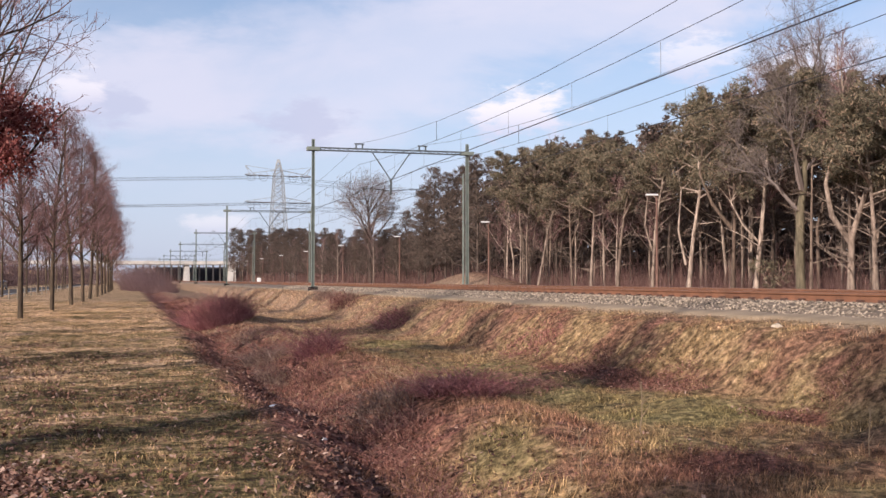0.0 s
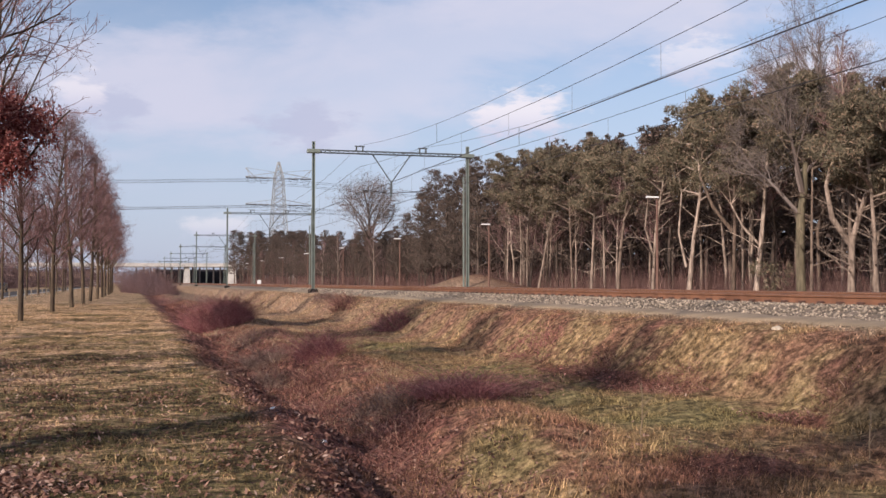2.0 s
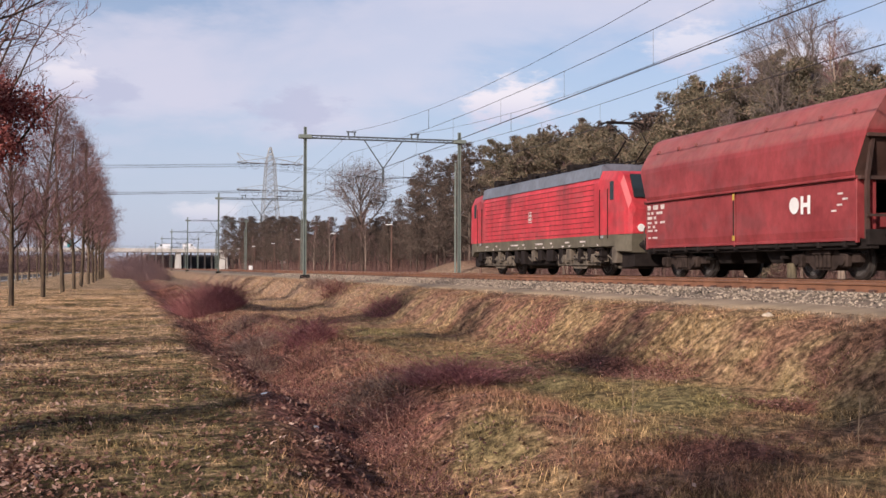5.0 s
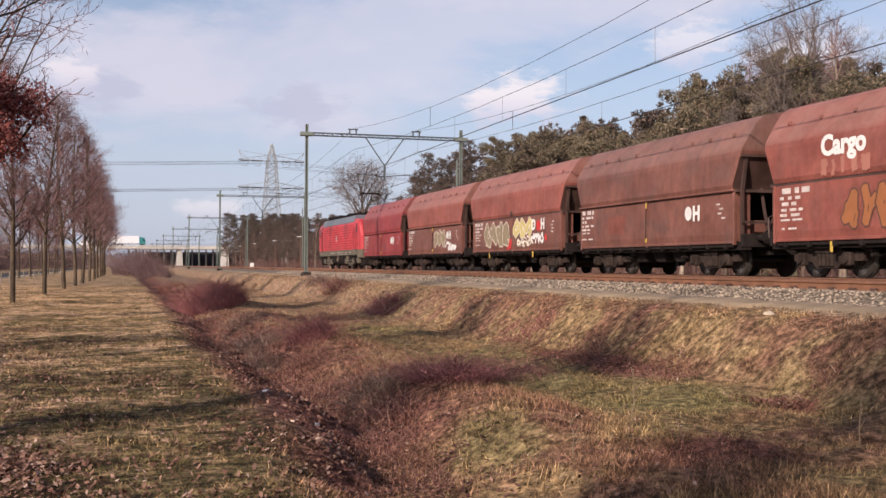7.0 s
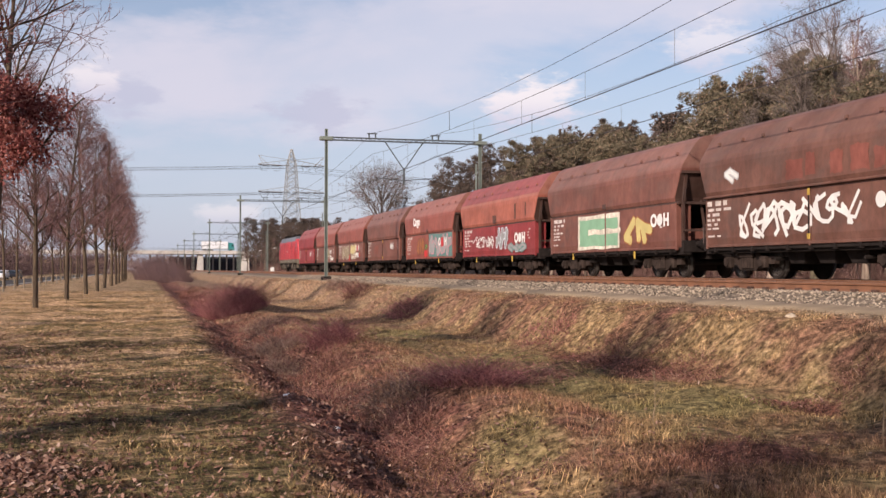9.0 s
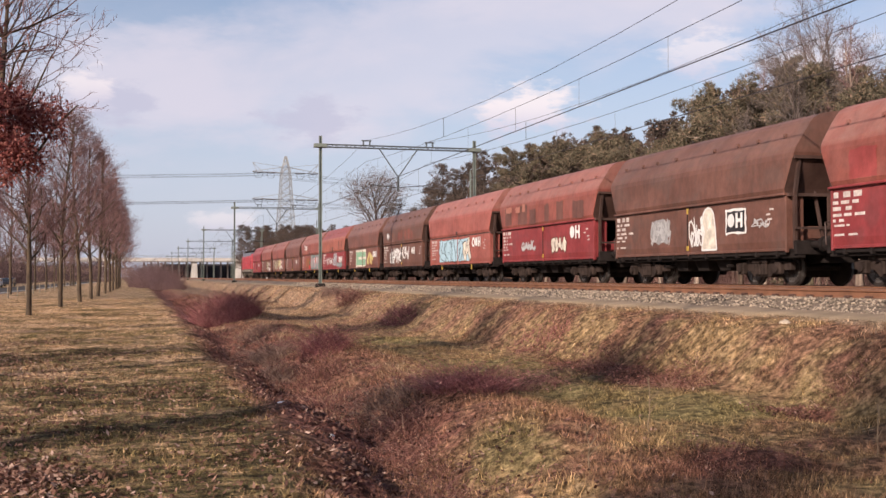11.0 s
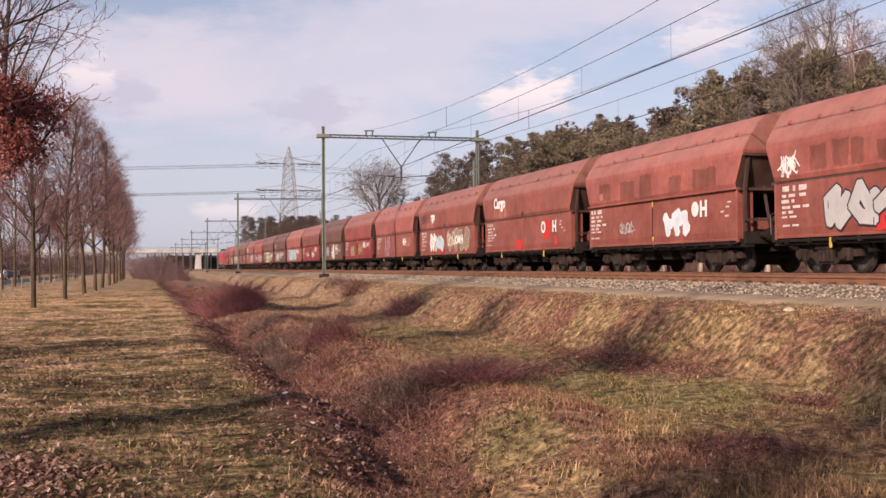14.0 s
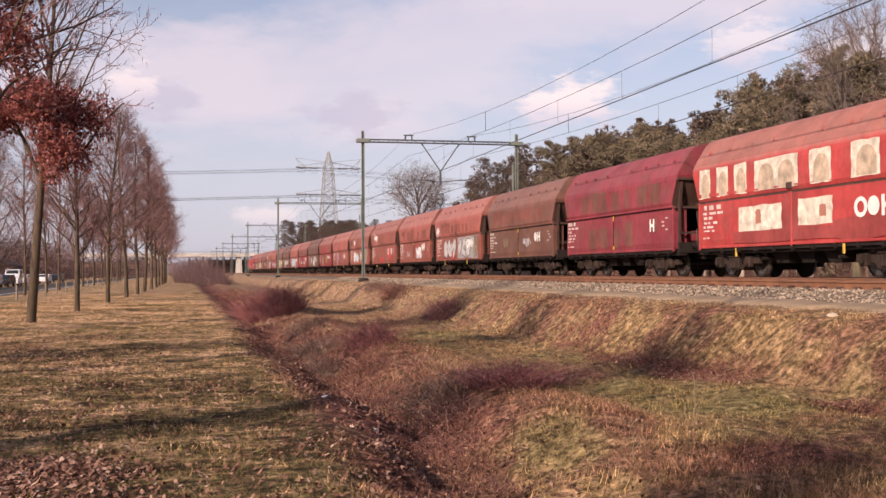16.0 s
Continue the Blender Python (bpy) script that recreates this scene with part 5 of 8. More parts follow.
# dark ends: grime, with the shade of the recess put into the colour
M_END = painted_steel("sooty_wagon_end", (0.070, 0.036, 0.028), (0.03, 0.022, 0.02), 0.3, 0.5)


def wagon_meshes():
    g = {}
    # hopper: one shell, longer above the shoulder, drawn in below it; ends coloured with grime and shade
    b = Build()
    # upright sides, a flat sloping shoulder, ends raked outwards above the frame
    half = [(1.47, 2.38), (1.515, 2.50), (1.498, 3.26), (1.478, 3.40), (1.43, 3.53), (1.20, 3.90), (1.00, 4.20), (0.89, 4.31), (0.72, 4.40), (0.25, 4.48)]
    rake = [5.42, 5.46, 5.82, 5.86, 5.87, 5.89, 5.90, 5.90, 5.90, 5.90]

    def ring(k, sy, inset=1.0):
        one = [(x * inset, sy * (r - k), z) for (x, z), r in zip(half, rake)]
        return one + [(-x, y, z) for x, y, z in reversed(one)]
    b.hull([ring(0.0, -1, 0.99), ring(0.05, -1), ring(0.55, -1), ring(0.55, 1), ring(0.05, 1), ring(0.0, 1, 0.99)], 0, False)
    for sy in (-1, 1):
        r = ring(-0.002, sy, 0.985)
        n = len(r)
        b.add(r, [(k, k + 1, n - 2 - k, n - 1 - k) for k in range(2)], 1)
        b.add(r, [(k, k + 1, n - 2 - k, n - 1 - k) for k in range(2, n // 2 - 1)], 0)
        b.box(-1.46, sy * 5.86 - 0.03, 3.24, 1.46, sy * 5.86 + 0.03, 3.32, 0.0, 1)
        for y in (1.2, 2.5, 3.8, 5.1):                   # lifting lugs along the shoulder
            for sx in (-1, 1):
                b.box(min(sx * 1.20, sx * 1.26), sy * y - 0.05, 3.86, max(sx * 1.20, sx * 1.26), sy * y + 0.05, 3.96)
        b.hull([[(x, sy * 5.80, 3.30), (x, sy * 4.75, 2.30), (x, sy * 4.45, 2.30), (x, sy * 5.5, 3.30)] for x in (-1.44, 1.44)], 1)
    g["hopper"] = outward(b.mesh("hopper", [PAINTS["brown"], M_END]))
    # ledge under the hopper
    b = Build()
    for sx in (-1, 1):
        b.box(min(sx * 1.40, sx * 1.545), -5.5, 2.325, max(sx * 1.40, sx * 1.545), 5.5, 2.385, 0.012)
    g["ledge"] = b.mesh("ledge", M_BODY_DARK)
    b = Build()
    for sx in (-1, 1):
        b.box(min(sx * 1.38, sx * 1.452), -5.45, 2.315, max(sx * 1.38, sx * 1.452), 5.45, 2.375)
    g["seam"] = b.mesh("seam", M_END)
    b = Build()
    b.box(-1.530, -0.15, 2.42, -1.505, 0.15, 2.60, 0.01)
    g["vent_plate"] = b.mesh("vent_plate", M_END)
    b = Build()
    b.box(-1.46, -0.05, 0.62, -1.42, 0.05, 0.88, 0.015)
    g["brake_handle"] = b.mesh("brake_handle", M_YELLOW)
    # lower side walls with their doors
    b = Build()
    for sx in (-1, 1):
        for y0, y1 in ((-5.42, -0.07), (0.07, 5.42)):
            xo, xi = sx * SIDE, sx * (SIDE - 0.06)
            b.hull([[(sx * (SIDE - 0.075), y, 0.96), (sx * (SIDE - 0.035), y, 0.955), (xo, y, 1.16), (xo, y, 2.33), (sx * (SIDE - 0.075), y, 2.33)] for y in (y0, y1)])
        b.box(min(sx * 1.36, sx * 1.41), -5.4, 0.96, max(sx * 1.36, sx * 1.41), 5.4, 2.34)
        for y in (-5.48, -0.035, 5.41):
            b.box(min(sx * 1.38, sx * 1.475), y, 0.86, max(sx * 1.38, sx * 1.475), y + 0.07, 2.34, 0.01)
        b.box(min(sx * 1.40, sx * 1.47), -5.42, 0.90, max(sx * 1.40, sx * 1.47), 5.42, 0.975, 0.01)
        for sy in (-1, 1):                               # corner returns with a folded edge
            b.box(min(sx * 1.02, sx * 1.44), min(sy * 5.42, sy * 5.47), 0.96, max(sx * 1.02, sx * 1.44), max(sy * 5.42, sy * 5.47), 2.33)
            b.box(min(sx * 1.00, sx * 1.07), min(sy * 5.40, sy * 5.54), 0.96, max(sx * 1.00, sx * 1.07), max(sy * 5.40, sy * 5.54), 2.33)
    for sy in (-1, 1):
        b.box(-1.4, sy * 5.3 - 0.04, 0.96, 1.4, sy * 5.3 + 0.04, 1.55, 0.01)
    g["side_wall"] = outward(b.mesh("side_wall", PAINTS["brown"]))
    # sloping chute inside the open ends
    b = Build()
    b.hull([[(x, 4.7, 2.34), (x, 3.4, 1.0), (x, 3.2, 1.0), (x, 4.5, 2.34)] for x in (-1.34, 1.34)])
    g["chute"] = outward(b.mesh("chute", M_BODY_DARK))
    # frame with headstocks and the end posts
    b = Build()
    for sx in (-1, 1):
        b.box(min(sx * 1.08, sx * 1.32), -5.75, 0.72, max(sx * 1.08, sx * 1.32), 5.75, 0.95, 0.012)
    for sy in (-1, 1):
        b.box(-1.38, sy * 5.72 - 0.06, 0.80, 1.38, sy * 5.72 + 0.06, 1.16, 0.012)
        b.box(-1.35, min(sy * 4.6, sy * 5.7), 0.90, 1.35, max(sy * 4.6, sy * 5.7), 0.95)
    b.box(-0.5, -5.7, 0.6, 0.5, 5.7, 0.9)
    for y in (-1.3, 0.0, 1.3):
        b.hull([[(-1.1, y - 0.55, 0.95), (1.1, y - 0.55, 0.95), (1.1, y + 0.55, 0.95), (-1.1, y + 0.55, 0.95)], [(-0.95, y - 0.3, 0.42), (0.95, y - 0.3, 0.42), (0.95, y + 0.3, 0.42), (-0.95, y + 0.3, 0.42)]])
    for sx in (-1, 1):                                   # brackets and a sill under the side wall
        for k in range(11):
            y = -5.0 + k
            b.box(min(sx * 1.34, sx * 1.46), y - 0.05, 0.76, max(sx * 1.34, sx * 1.46), y + 0.05, 0.91)
        b.box(min(sx * 1.30, sx * 1.42), -5.4, 0.80, max(sx * 1.30, sx * 1.42), 5.4, 0.90, 0.01)
    for y in (-1.9, 1.9):
        b.rod((-1.25, y, 0.55), (1.25, y, 0.55), 0.05, 6)
    g["underframe"] = b.mesh("underframe", M_BODY_DARK)
    b = Build()
    for sx in (-1, 1):
        b.tube([(sx * 1.30, 5.62, 0.95), (sx * 1.30, 5.62, 2.32), (sx * 1.28, 5.80, 3.28)], 0.06, 4)
        b.tube([(sx * 0.55, 5.72, 1.15), (sx * 0.6, 5.3, 2.9)], 0.045, 4)
    b.box(-1.46, 5.50, 2.30, 1.46, 5.62, 2.38)
    b.box(-1.36, 5.675, 1.45, 1.36, 5.725, 1.51)
    b.box(-1.30, 5.60, 1.02, -0.95, 5.95, 1.08)
    b.tube([(-1.30, 5.92, 1.05), (-1.30, 5.95, 1.55), (-1.30, 5.72, 1.60)], 0.022, 5)
    b.tube([(0.3, 5.62, 1.15), (0.3, 5.62, 2.3)], 0.05, 5)
    b.tube([(-0.3, 5.55, 1.5), (-0.3, 5.75, 1.9), (-0.3, 5.60, 2.2)], 0.09, 7)
    g["end_frame"] = b.mesh("end_frame", M_END)
    b = Build()
    for x in (-1.22, -0.86):
        b.rod((x, 5.80, 0.9), (x, 5.80, 2.9), 0.018, 4)
    for k in range(7):
        b.rod((-1.22, 5.80, 1.05 + 0.28 * k), (-0.86, 5.80, 1.05 + 0.28 * k), 0.014, 4)
    g["ladder"] = b.mesh("ladder", M_BODY_DARK)
    b = Build()
    b.tube([(0, 5.78, 1.05), (0, 6.22, 1.05)], 0.09, 8)
    b.tube([(0, 6.20, 1.05), (0, 6.25, 1.05), (0, 6.40, 1.05)], [0.11, 0.21, 0.22], 12)
    g["buffer"] = b.mesh("buffer", M_BODY_DARK)
    b = Build()
    b.box(-0.06, 5.78, 0.94, 0.06, 6.42, 1.02, 0.01)
    g["coupling"] = b.mesh("coupling", M_BODY_DARK)
    # bogie
    b = Build()
    for sx in (-1, 1):
        x0, x1 = min(sx * 0.96, sx * 1.10), max(sx * 0.96, sx * 1.10)
        ring = [(-1.35, 0.42), (-1.35, 0.62), (-0.62, 0.66), (-0.45, 0.78), (0.45, 0.78), (0.62, 0.66), (1.35, 0.62), (1.35, 0.42), (0.62, 0.40), (0.42, 0.24), (-0.42, 0.24), (-0.62, 0.40)]
        b.hull([[(x, y, z) for y, z in ring] for x in (x0, x1)])
        for y in (-0.9, 0.9):
            b.box(min(sx * 1.08, sx * 1.24), y - 0.15, 0.30, max(sx * 1.08, sx * 1.24), y + 0.15, 0.62, 0.03)
            b.tube([(sx * 1.2, y, 0.46), (sx * 1.29, y, 0.46)], [0.13, 0.11], 10)
        for y in (-0.24, -0.08, 0.08, 0.24):
            b.tube([(sx * 1.12, y, 0.30), (sx * 1.12, y, 0.62)], 0.065, 7)
        b.box(min(sx * 1.08, sx * 1.2), -0.36, 0.60, max(sx * 1.08, sx * 1.2), 0.36, 0.72, 0.02)
    b.box(-1.0, -0.25, 0.45, 1.0, 0.25, 0.72)
    b.box(-0.60, -0.62, 0.22, 0.60, 0.62, 0.62, 0.02)
    g["bogie"] = outward(b.mesh("bogie_frame", M_BOGIE))
    g["wheelset"] = wheelset(0.485)
    return g


def wheelset(r):
    b = Build()
    for sx in (-1, 1):
        def disc(pairs, mat):
            n = 16
            b.hull([[(sx * x, rr * math.cos(2 * math.pi * i / n), rr * math.sin(2 * math.pi * i / n)) for i in range(n)] for x, rr in pairs], mat)
        disc([(0.70, r * 0.82), (0.70, r), (0.79, r)], 1)
        disc([(0.66, r + 0.028), (0.70, r + 0.028), (0.702, r * 0.5)], 0)
        disc([(0.79, r), (0.80, r * 0.97), (0.80, r * 0.84), (0.775, r * 0.8), (0.765, r * 0.42), (0.80, r * 0.38), (0.86, r * 0.24)], 0)
        for k in range(4):
            a = k * math.pi / 2
            b.rod((sx * 0.77, r * 0.6 * math.cos(a), r * 0.6 * math.sin(a)), (sx * 0.785, r * 0.6 * math.cos(a), r * 0.6 * math.sin(a)), r * 0.09, 8)
    b.tube([(-1.15, 0, 0), (1.15, 0, 0)], 0.08, 8)
    return b.mesh("wheelset", [M_WHEEL, M_TREAD])


G = wagon_meshes()
GS = {}                                           # the shorter kind: its ends drawn in
for key, me in G.items():
    if key in ("bogie", "wheelset"):
        GS[key] = me
        continue
    GS[key] = me.copy()
    for v in GS[key].vertices:
        if abs(v.co.y) > 2.9:
            v.co.y -= math.copysign(CUT, v.co.y)
WHEELS = []                                       # (object, radius, rest pose)


def side_shape(b, pts, mat, lift):
    """A flat painted shape on the side wall from (along, up) points; along runs towards the rear."""
    o = [(-lift, -a, z) for a, z in pts]
    b.add(o, [tuple(range(len(o)))], mat)


def stroke(b, pts, w, mat, lift):
    """A sprayed line of even width through points; each piece lies a hair above the last."""
    for k, ((a0, z0), (a1, z1)) in enumerate(zip(pts, pts[1:])):
        d = math.hypot(a1 - a0, z1 - z0) or 1e-6
        nx, nz = -(z1 - z0) / d * w / 2, (a1 - a0) / d * w / 2
        ex, ez = (a1 - a0) / d * w * 0.3, (z1 - z0) / d * w * 0.3
        side_shape(b, [(a0 + nx - ex, z0 + nz - ez), (a1 + nx + ex, z1 + nz + ez), (a1 - nx + ex, z1 - nz + ez), (a0 - nx - ex, z0 - nz - ez)], mat, lift + 0.0001 * k)


def dot(b, a, z, r, mat, lift):
    side_shape(b, [(a + r * math.cos(i * 0.4488), z + r * math.sin(i * 0.4488)) for i in range(14)], mat, lift)


GLYPHS = (((0.1, 0.8), (0.5, 1.0), (0.9, 0.8), (0.2, 0.5), (0.85, 0.3), (0.5, 0.0), (0.05, 0.2)), ((0.5, 1.0), (0.5, 0.0), (0.9, 0.1)), ((0.1, 0.0), (0.2, 1.0), (0.8, 0.95), (0.9, 0.0)),
          ((0.9, 0.9), (0.3, 1.0), (0.1, 0.5), (0.3, 0.0), (0.9, 0.1)), ((0.1, 1.0), (0.3, 0.0), (0.7, 0.05), (0.9, 1.0)), ((0.15, 0.0), (0.5, 1.0), (0.85, 0.0), (0.3, 0.4), (0.75, 0.4)),
          ((0.2, 1.0), (0.2, 0.0), (0.9, 0.35), (0.25, 0.5), (0.85, 0.9), (0.2, 1.0)), ((0.0, 0.95), (1.0, 1.0), (0.5, 0.9), (0.45, 0.0)), ((0.1, 1.0), (0.5, 0.5), (0.9, 1.0), (0.5, 0.5), (0.5, 0.0)))


def turned_glyph(rnd):
    """A stroke figure, flipped or turned by chance."""
    keys = list(GLYPHS[rnd.randrange(len(GLYPHS))])
    if rnd.random() < 0.5:
        keys = [(q, u) for u, q in keys]
    if rnd.random() < 0.5:
        keys = [(1 - u, q) for u, q in keys]
    turn = rnd.uniform(0.35, 0.95) * rnd.choice((-1, 1))
    cs, sn = math.cos(turn), math.sin(turn)
    keys = [(0.5 + (u - 0.5) * cs - (q - 0.5) * sn, 0.5 + (u - 0.5) * sn + (q - 0.5) * cs) for u, q in keys]
    return keys + [(rnd.random(), rnd.random())]


def spray(parent, seed, a0, a1, z0, z1, fill, line, glyphs=5, jag=1.0, base=SIDE):
    """A sprayed piece: swollen letter-like strokes with outlines and a drip or two. No words."""
    rnd = random.Random(seed)
    b = Build()
    mats = [TAGS[fill], TAGS[line]]
    w, h = (a1 - a0) / glyphs, z1 - z0
    fat = min(0.42 * w, 0.30 * h, 0.34)
    for g in range(glyphs):
        pts = []
        for u, q in turned_glyph(rnd):
            pts.append((a0 + w * g + fat * 0.4 + (w * 1.12 - fat) * u + rnd.uniform(-1, 1) * 0.12 * jag * w, z0 + fat * 0.55 + (h - fat * 1.1) * min(1, max(0, q + rnd.uniform(-1, 1) * 0.10 * jag))))
        lift = base + 0.008 + 0.003 * g
        for k, p in enumerate(pts):
            dot(b, p[0], p[1], fat * 0.5 + 0.045, 1, lift + 0.0001 * k)
        stroke(b, pts, fat + 0.09, 1, lift + 0.0008)
        for k, p in enumerate(pts):
            dot(b, p[0], p[1], fat * 0.5, 0, lift + 0.0015 + 0.0001 * k)
        stroke(b, pts, fat, 0, lift + 0.0022)
        p = rnd.choice(pts)
        stroke(b, [p, (p[0] + rnd.uniform(-0.05, 0.05), max(z0, p[1] - h * rnd.uniform(0.1, 0.3)))], 0.03, 1, lift + 0.0029)
    return tagged(part("graffiti", b, mats, parent, "sprayed %s graffiti" % fill, fix=False), kind="stuff")


def scrawl(parent, seed, a0, a1, z0, z1, colour, n=5, width=0.045, base=SIDE):
    """A line-only sprayed tag of loops and slashes."""
    rnd = random.Random(seed)
    b = Build()
    w, h = (a1 - a0) / n, z1 - z0
    for g in range(n):
        keys = turned_glyph(rnd) + turned_glyph(rnd)[:3]
        pts = [(a0 + w * (g - 0.2 + u * 1.4) + rnd.uniform(-0.15, 0.15) * w, z0 + h * min(1, max(0, q * rnd.uniform(0.85, 1.1)))) for u, q in keys]
        soft = [pts[0]]
        for p, q in zip(pts, pts[1:]):
            soft += [(p[0] * 0.7 + q[0] * 0.3, p[1] * 0.7 + q[1] * 0.3), (p[0] * 0.3 + q[0] * 0.7, p[1] * 0.3 + q[1] * 0.7)]
        soft.append(pts[-1])
        stroke(b, soft, width * rnd.uniform(0.8, 1.1), 0, base + 0.012 + 0.001 * g)
    return tagged(part("graffiti", b, TAGS[colour], parent, "thin %s sprayed lines" % colour, fix=False), kind="stuff")


def outline_drops(parent, a, z, h, colour, core):
    """Two drop shapes side by side with a loop, outlined."""
    b = Build()
    for k, (da, s) in enumerate(((0.0, 1.0), (0.55 * h, 1.0))):
        ring = [(a + da + 0.26 * h * s * math.sin(t) * (0.55 + 0.45 * math.cos(t / 2) ** 2 if t < math.pi else 0.55 + 0.45 * math.cos(t / 2) ** 2), z + h * 0.28 - 0.28 * h * math.cos(t) if abs(t - math.pi) > 0.5 else z + h * (0.95 - 0.6 * abs(t - math.pi))) for t in [i * 2 * math.pi / 18 for i in range(19)]]
        stroke(b, ring, 0.10, 0, SIDE + 0.006 + 0.002 * k)
        stroke(b, ring, 0.035, 1, SIDE + 0.014 + 0.002 * k)
        stroke(b, [(a + da, z + 0.15 * h), (a + da, z + 0.45 * h), (a + da - 0.07 * h, z + 0.36 * h), (a + da + 0.07 * h, z + 0.36 * h)], 0.04, 0, SIDE + 0.02 + 0.002 * k)
    for q in (0.55, 0.85):
        ring = [(a + 0.98 * h + 0.10 * h * math.cos(t * 0.628), z + h * q + 0.13 * h * math.sin(t * 0.628)) for t in range(11)]
        stroke(b, ring, 0.08, 0, SIDE + 0.024)
    return tagged(part("graffiti", b, [TAGS[colour], TAGS[core]], parent, "outlined %s drop shapes" % colour, fix=False), kind="stuff")


def ghost_figure(parent, a, z, w, h, colour, line):
    """A tall rounded blob with an outline and streaky foot."""
    b = Build()
    ring = [(a - w / 2, z), (a + w / 2, z), (a + w * 0.42, z + h * 0.5)] + [(a - w * 0.05 + w * 0.4 * math.cos(i * 0.5236), z + h * 0.72 + h * 0.28 * math.sin(i * 0.5236)) for i in range(7)] + [(a - w * 0.45, z + h * 0.5)]
    side_shape(b, ring, 0, SIDE + 0.008)
    stroke(b, ring + ring[:1], 0.06, 1, SIDE + 0.009)
    stroke(b, [(a - 0.1 * w, z + h * 0.8), (a + 0.1 * w, z + h * 0.62), (a - 0.12 * w, z + h * 0.45)], 0.03, 1, SIDE + 0.0095)
    return tagged(part("graffiti", b, [TAGS[colour], TAGS[line]], parent, "pale ghost-like sprayed shape", fix=False), kind="stuff")


PATCHED = {}                                      # how many patches a wagon has


def patch(parent, a0, a1, z0, z1, colour, base=SIDE, name="paint_patch", label="", rag=0.03):
    b = Build()
    rnd = random.Random(int(a0 * 977 + z0 * 131 + a1 * 57))
    edge = []
    for (p0, q0), (p1, q1) in (((a0, z0), (a1, z0)), ((a1, z0), (a1, z1)), ((a1, z1), (a0, z1)), ((a0, z1), (a0, z0))):
        for k in range(5):
            edge.append((p0 + (p1 - p0) * k / 5 + rnd.uniform(-rag, rag), q0 + (q1 - q0) * k / 5 + rnd.uniform(-rag, rag)))
    PATCHED[parent.name] = PATCHED.get(parent.name, 0) + 1
    side_shape(b, edge, 0, base + 0.002 + 0.0005 * min(11, PATCHED[parent.name]))
    return part(name, b, TAGS[colour], parent, label or "flat %s painted panel" % colour, fix=False)


def data_marks(parent, seed, a=-5.2):
    """Rows of small white lettering, too small to read: bars."""
    rnd = random.Random(seed)
    b = Build()
    for r, (z, n, h) in enumerate(((2.10, 3, 0.14), (1.95, 3, 0.08), (1.80, 2, 0.09), (1.66, 3, 0.07), (1.53, 2, 0.07), (1.42, 2, 0.05), (1.2, 2, 0.05))):
        x = a + rnd.uniform(0, 0.1)
        for _ in range(n):
            ln = rnd.uniform(0.12, 0.42)
            side_shape(b, [(x, z), (x + ln, z), (x + ln, z + h), (x, z + h)], 0, SIDE + 0.007)
            x += ln + rnd.uniform(0.06, 0.2)
    for k in range(4):
        x, z = 4.2 + rnd.uniform(0, 0.5), 1.6 + 0.13 * k
        side_shape(b, [(x, z), (x + 0.2, z), (x + 0.2, z + 0.045), (x, z + 0.045)], 0, SIDE + 0.007)
    return tagged(part("data_panel", b, M_LETTER_DIM, parent, "rows of small white lettering", fix=False), kind="stuff")


def wagon(label, top, bottom, short=False):
    t = thing("hopper_wagon", label, "freight wagon", "coal hopper wagons of the train")
    g = GS if short else G
    turned = pose(0, 0, 0, 0, 0, 180)
    for name, paint, m in (("hopper", top, None), ("side_wall", bottom, None), ):
        o = part(name, g[name], None, t, "", m)
        o.material_slots[0].link = "OBJECT"
        o.material_slots[0].material = PAINTS[paint]
    part("underframe", g["underframe"], None, t)
    for m in (None, turned):
        for name in ("end_frame", "chute", "ladder", "coupling"):
            part(name, g[name], None, t, "", m)
        for x in (-0.875, 0.875):
            part("buffer", g["buffer"], None, t, "", pose(x, 0, 0) @ (m or Matrix()))
    if short:
        o = part("ledge", g["ledge"], None, t, "projecting ledge under the hopper")
        o.material_slots[0].link = "OBJECT"
        o.material_slots[0].material = PAINTS[bottom]
        part("seam", g["seam"], None, t, "dark seam between hopper and side")
    else:
        part("seam", g["seam"], None, t, "dark seam between hopper and side")
        part("vent_plate", g["vent_plate"], None, t, "small dark plate on the seam")
        for a in (-3.1, 2.4):
            part("brake_handle", g["brake_handle"], None, t, "yellow hanging handle", pose(0, -a, 0))
    for y in (3.75 - CUT * short, -3.75 + CUT * short):
        bo = part("bogie", G["bogie"], None, t, "", pose(0, y, 0))
        for dy in (0.9, -0.9):
            w = part("wheelset", G["wheelset"], None, bo, "", pose(0, dy, 0.485))
            WHEELS.append((w, 0.485, (0, dy, 0.485)))
    return t


def mark(parent, text, a, z, size, bold=0.014, mat=None):
    return part("lettering", lettering(text, size, "lettering", mat, bold), None, parent, "white lettering", pose(-SIDE - 0.028, -a, z))


def lever(parent, a, low=True):
    b = Build()
    b.box(-SIDE - 0.05, -a - 0.045, 2.12, -SIDE - 0.02, -a + 0.045, 2.29, 0.01)
    b.box(-SIDE - 0.05, -a - 0.06, 1.02, -SIDE - 0.02, -a + 0.06, 1.16, 0.01)
    lv = part("door_lever", b, M_YELLOW, parent, "yellow door lever ends")
    b = Build()
    b.rod((-SIDE - 0.035, -a, 1.1), (-SIDE - 0.035, -a, 2.1), 0.02, 5)
    part("lever_rod", b, M_BODY_DARK, lv, "dark lever rod")
    return lv


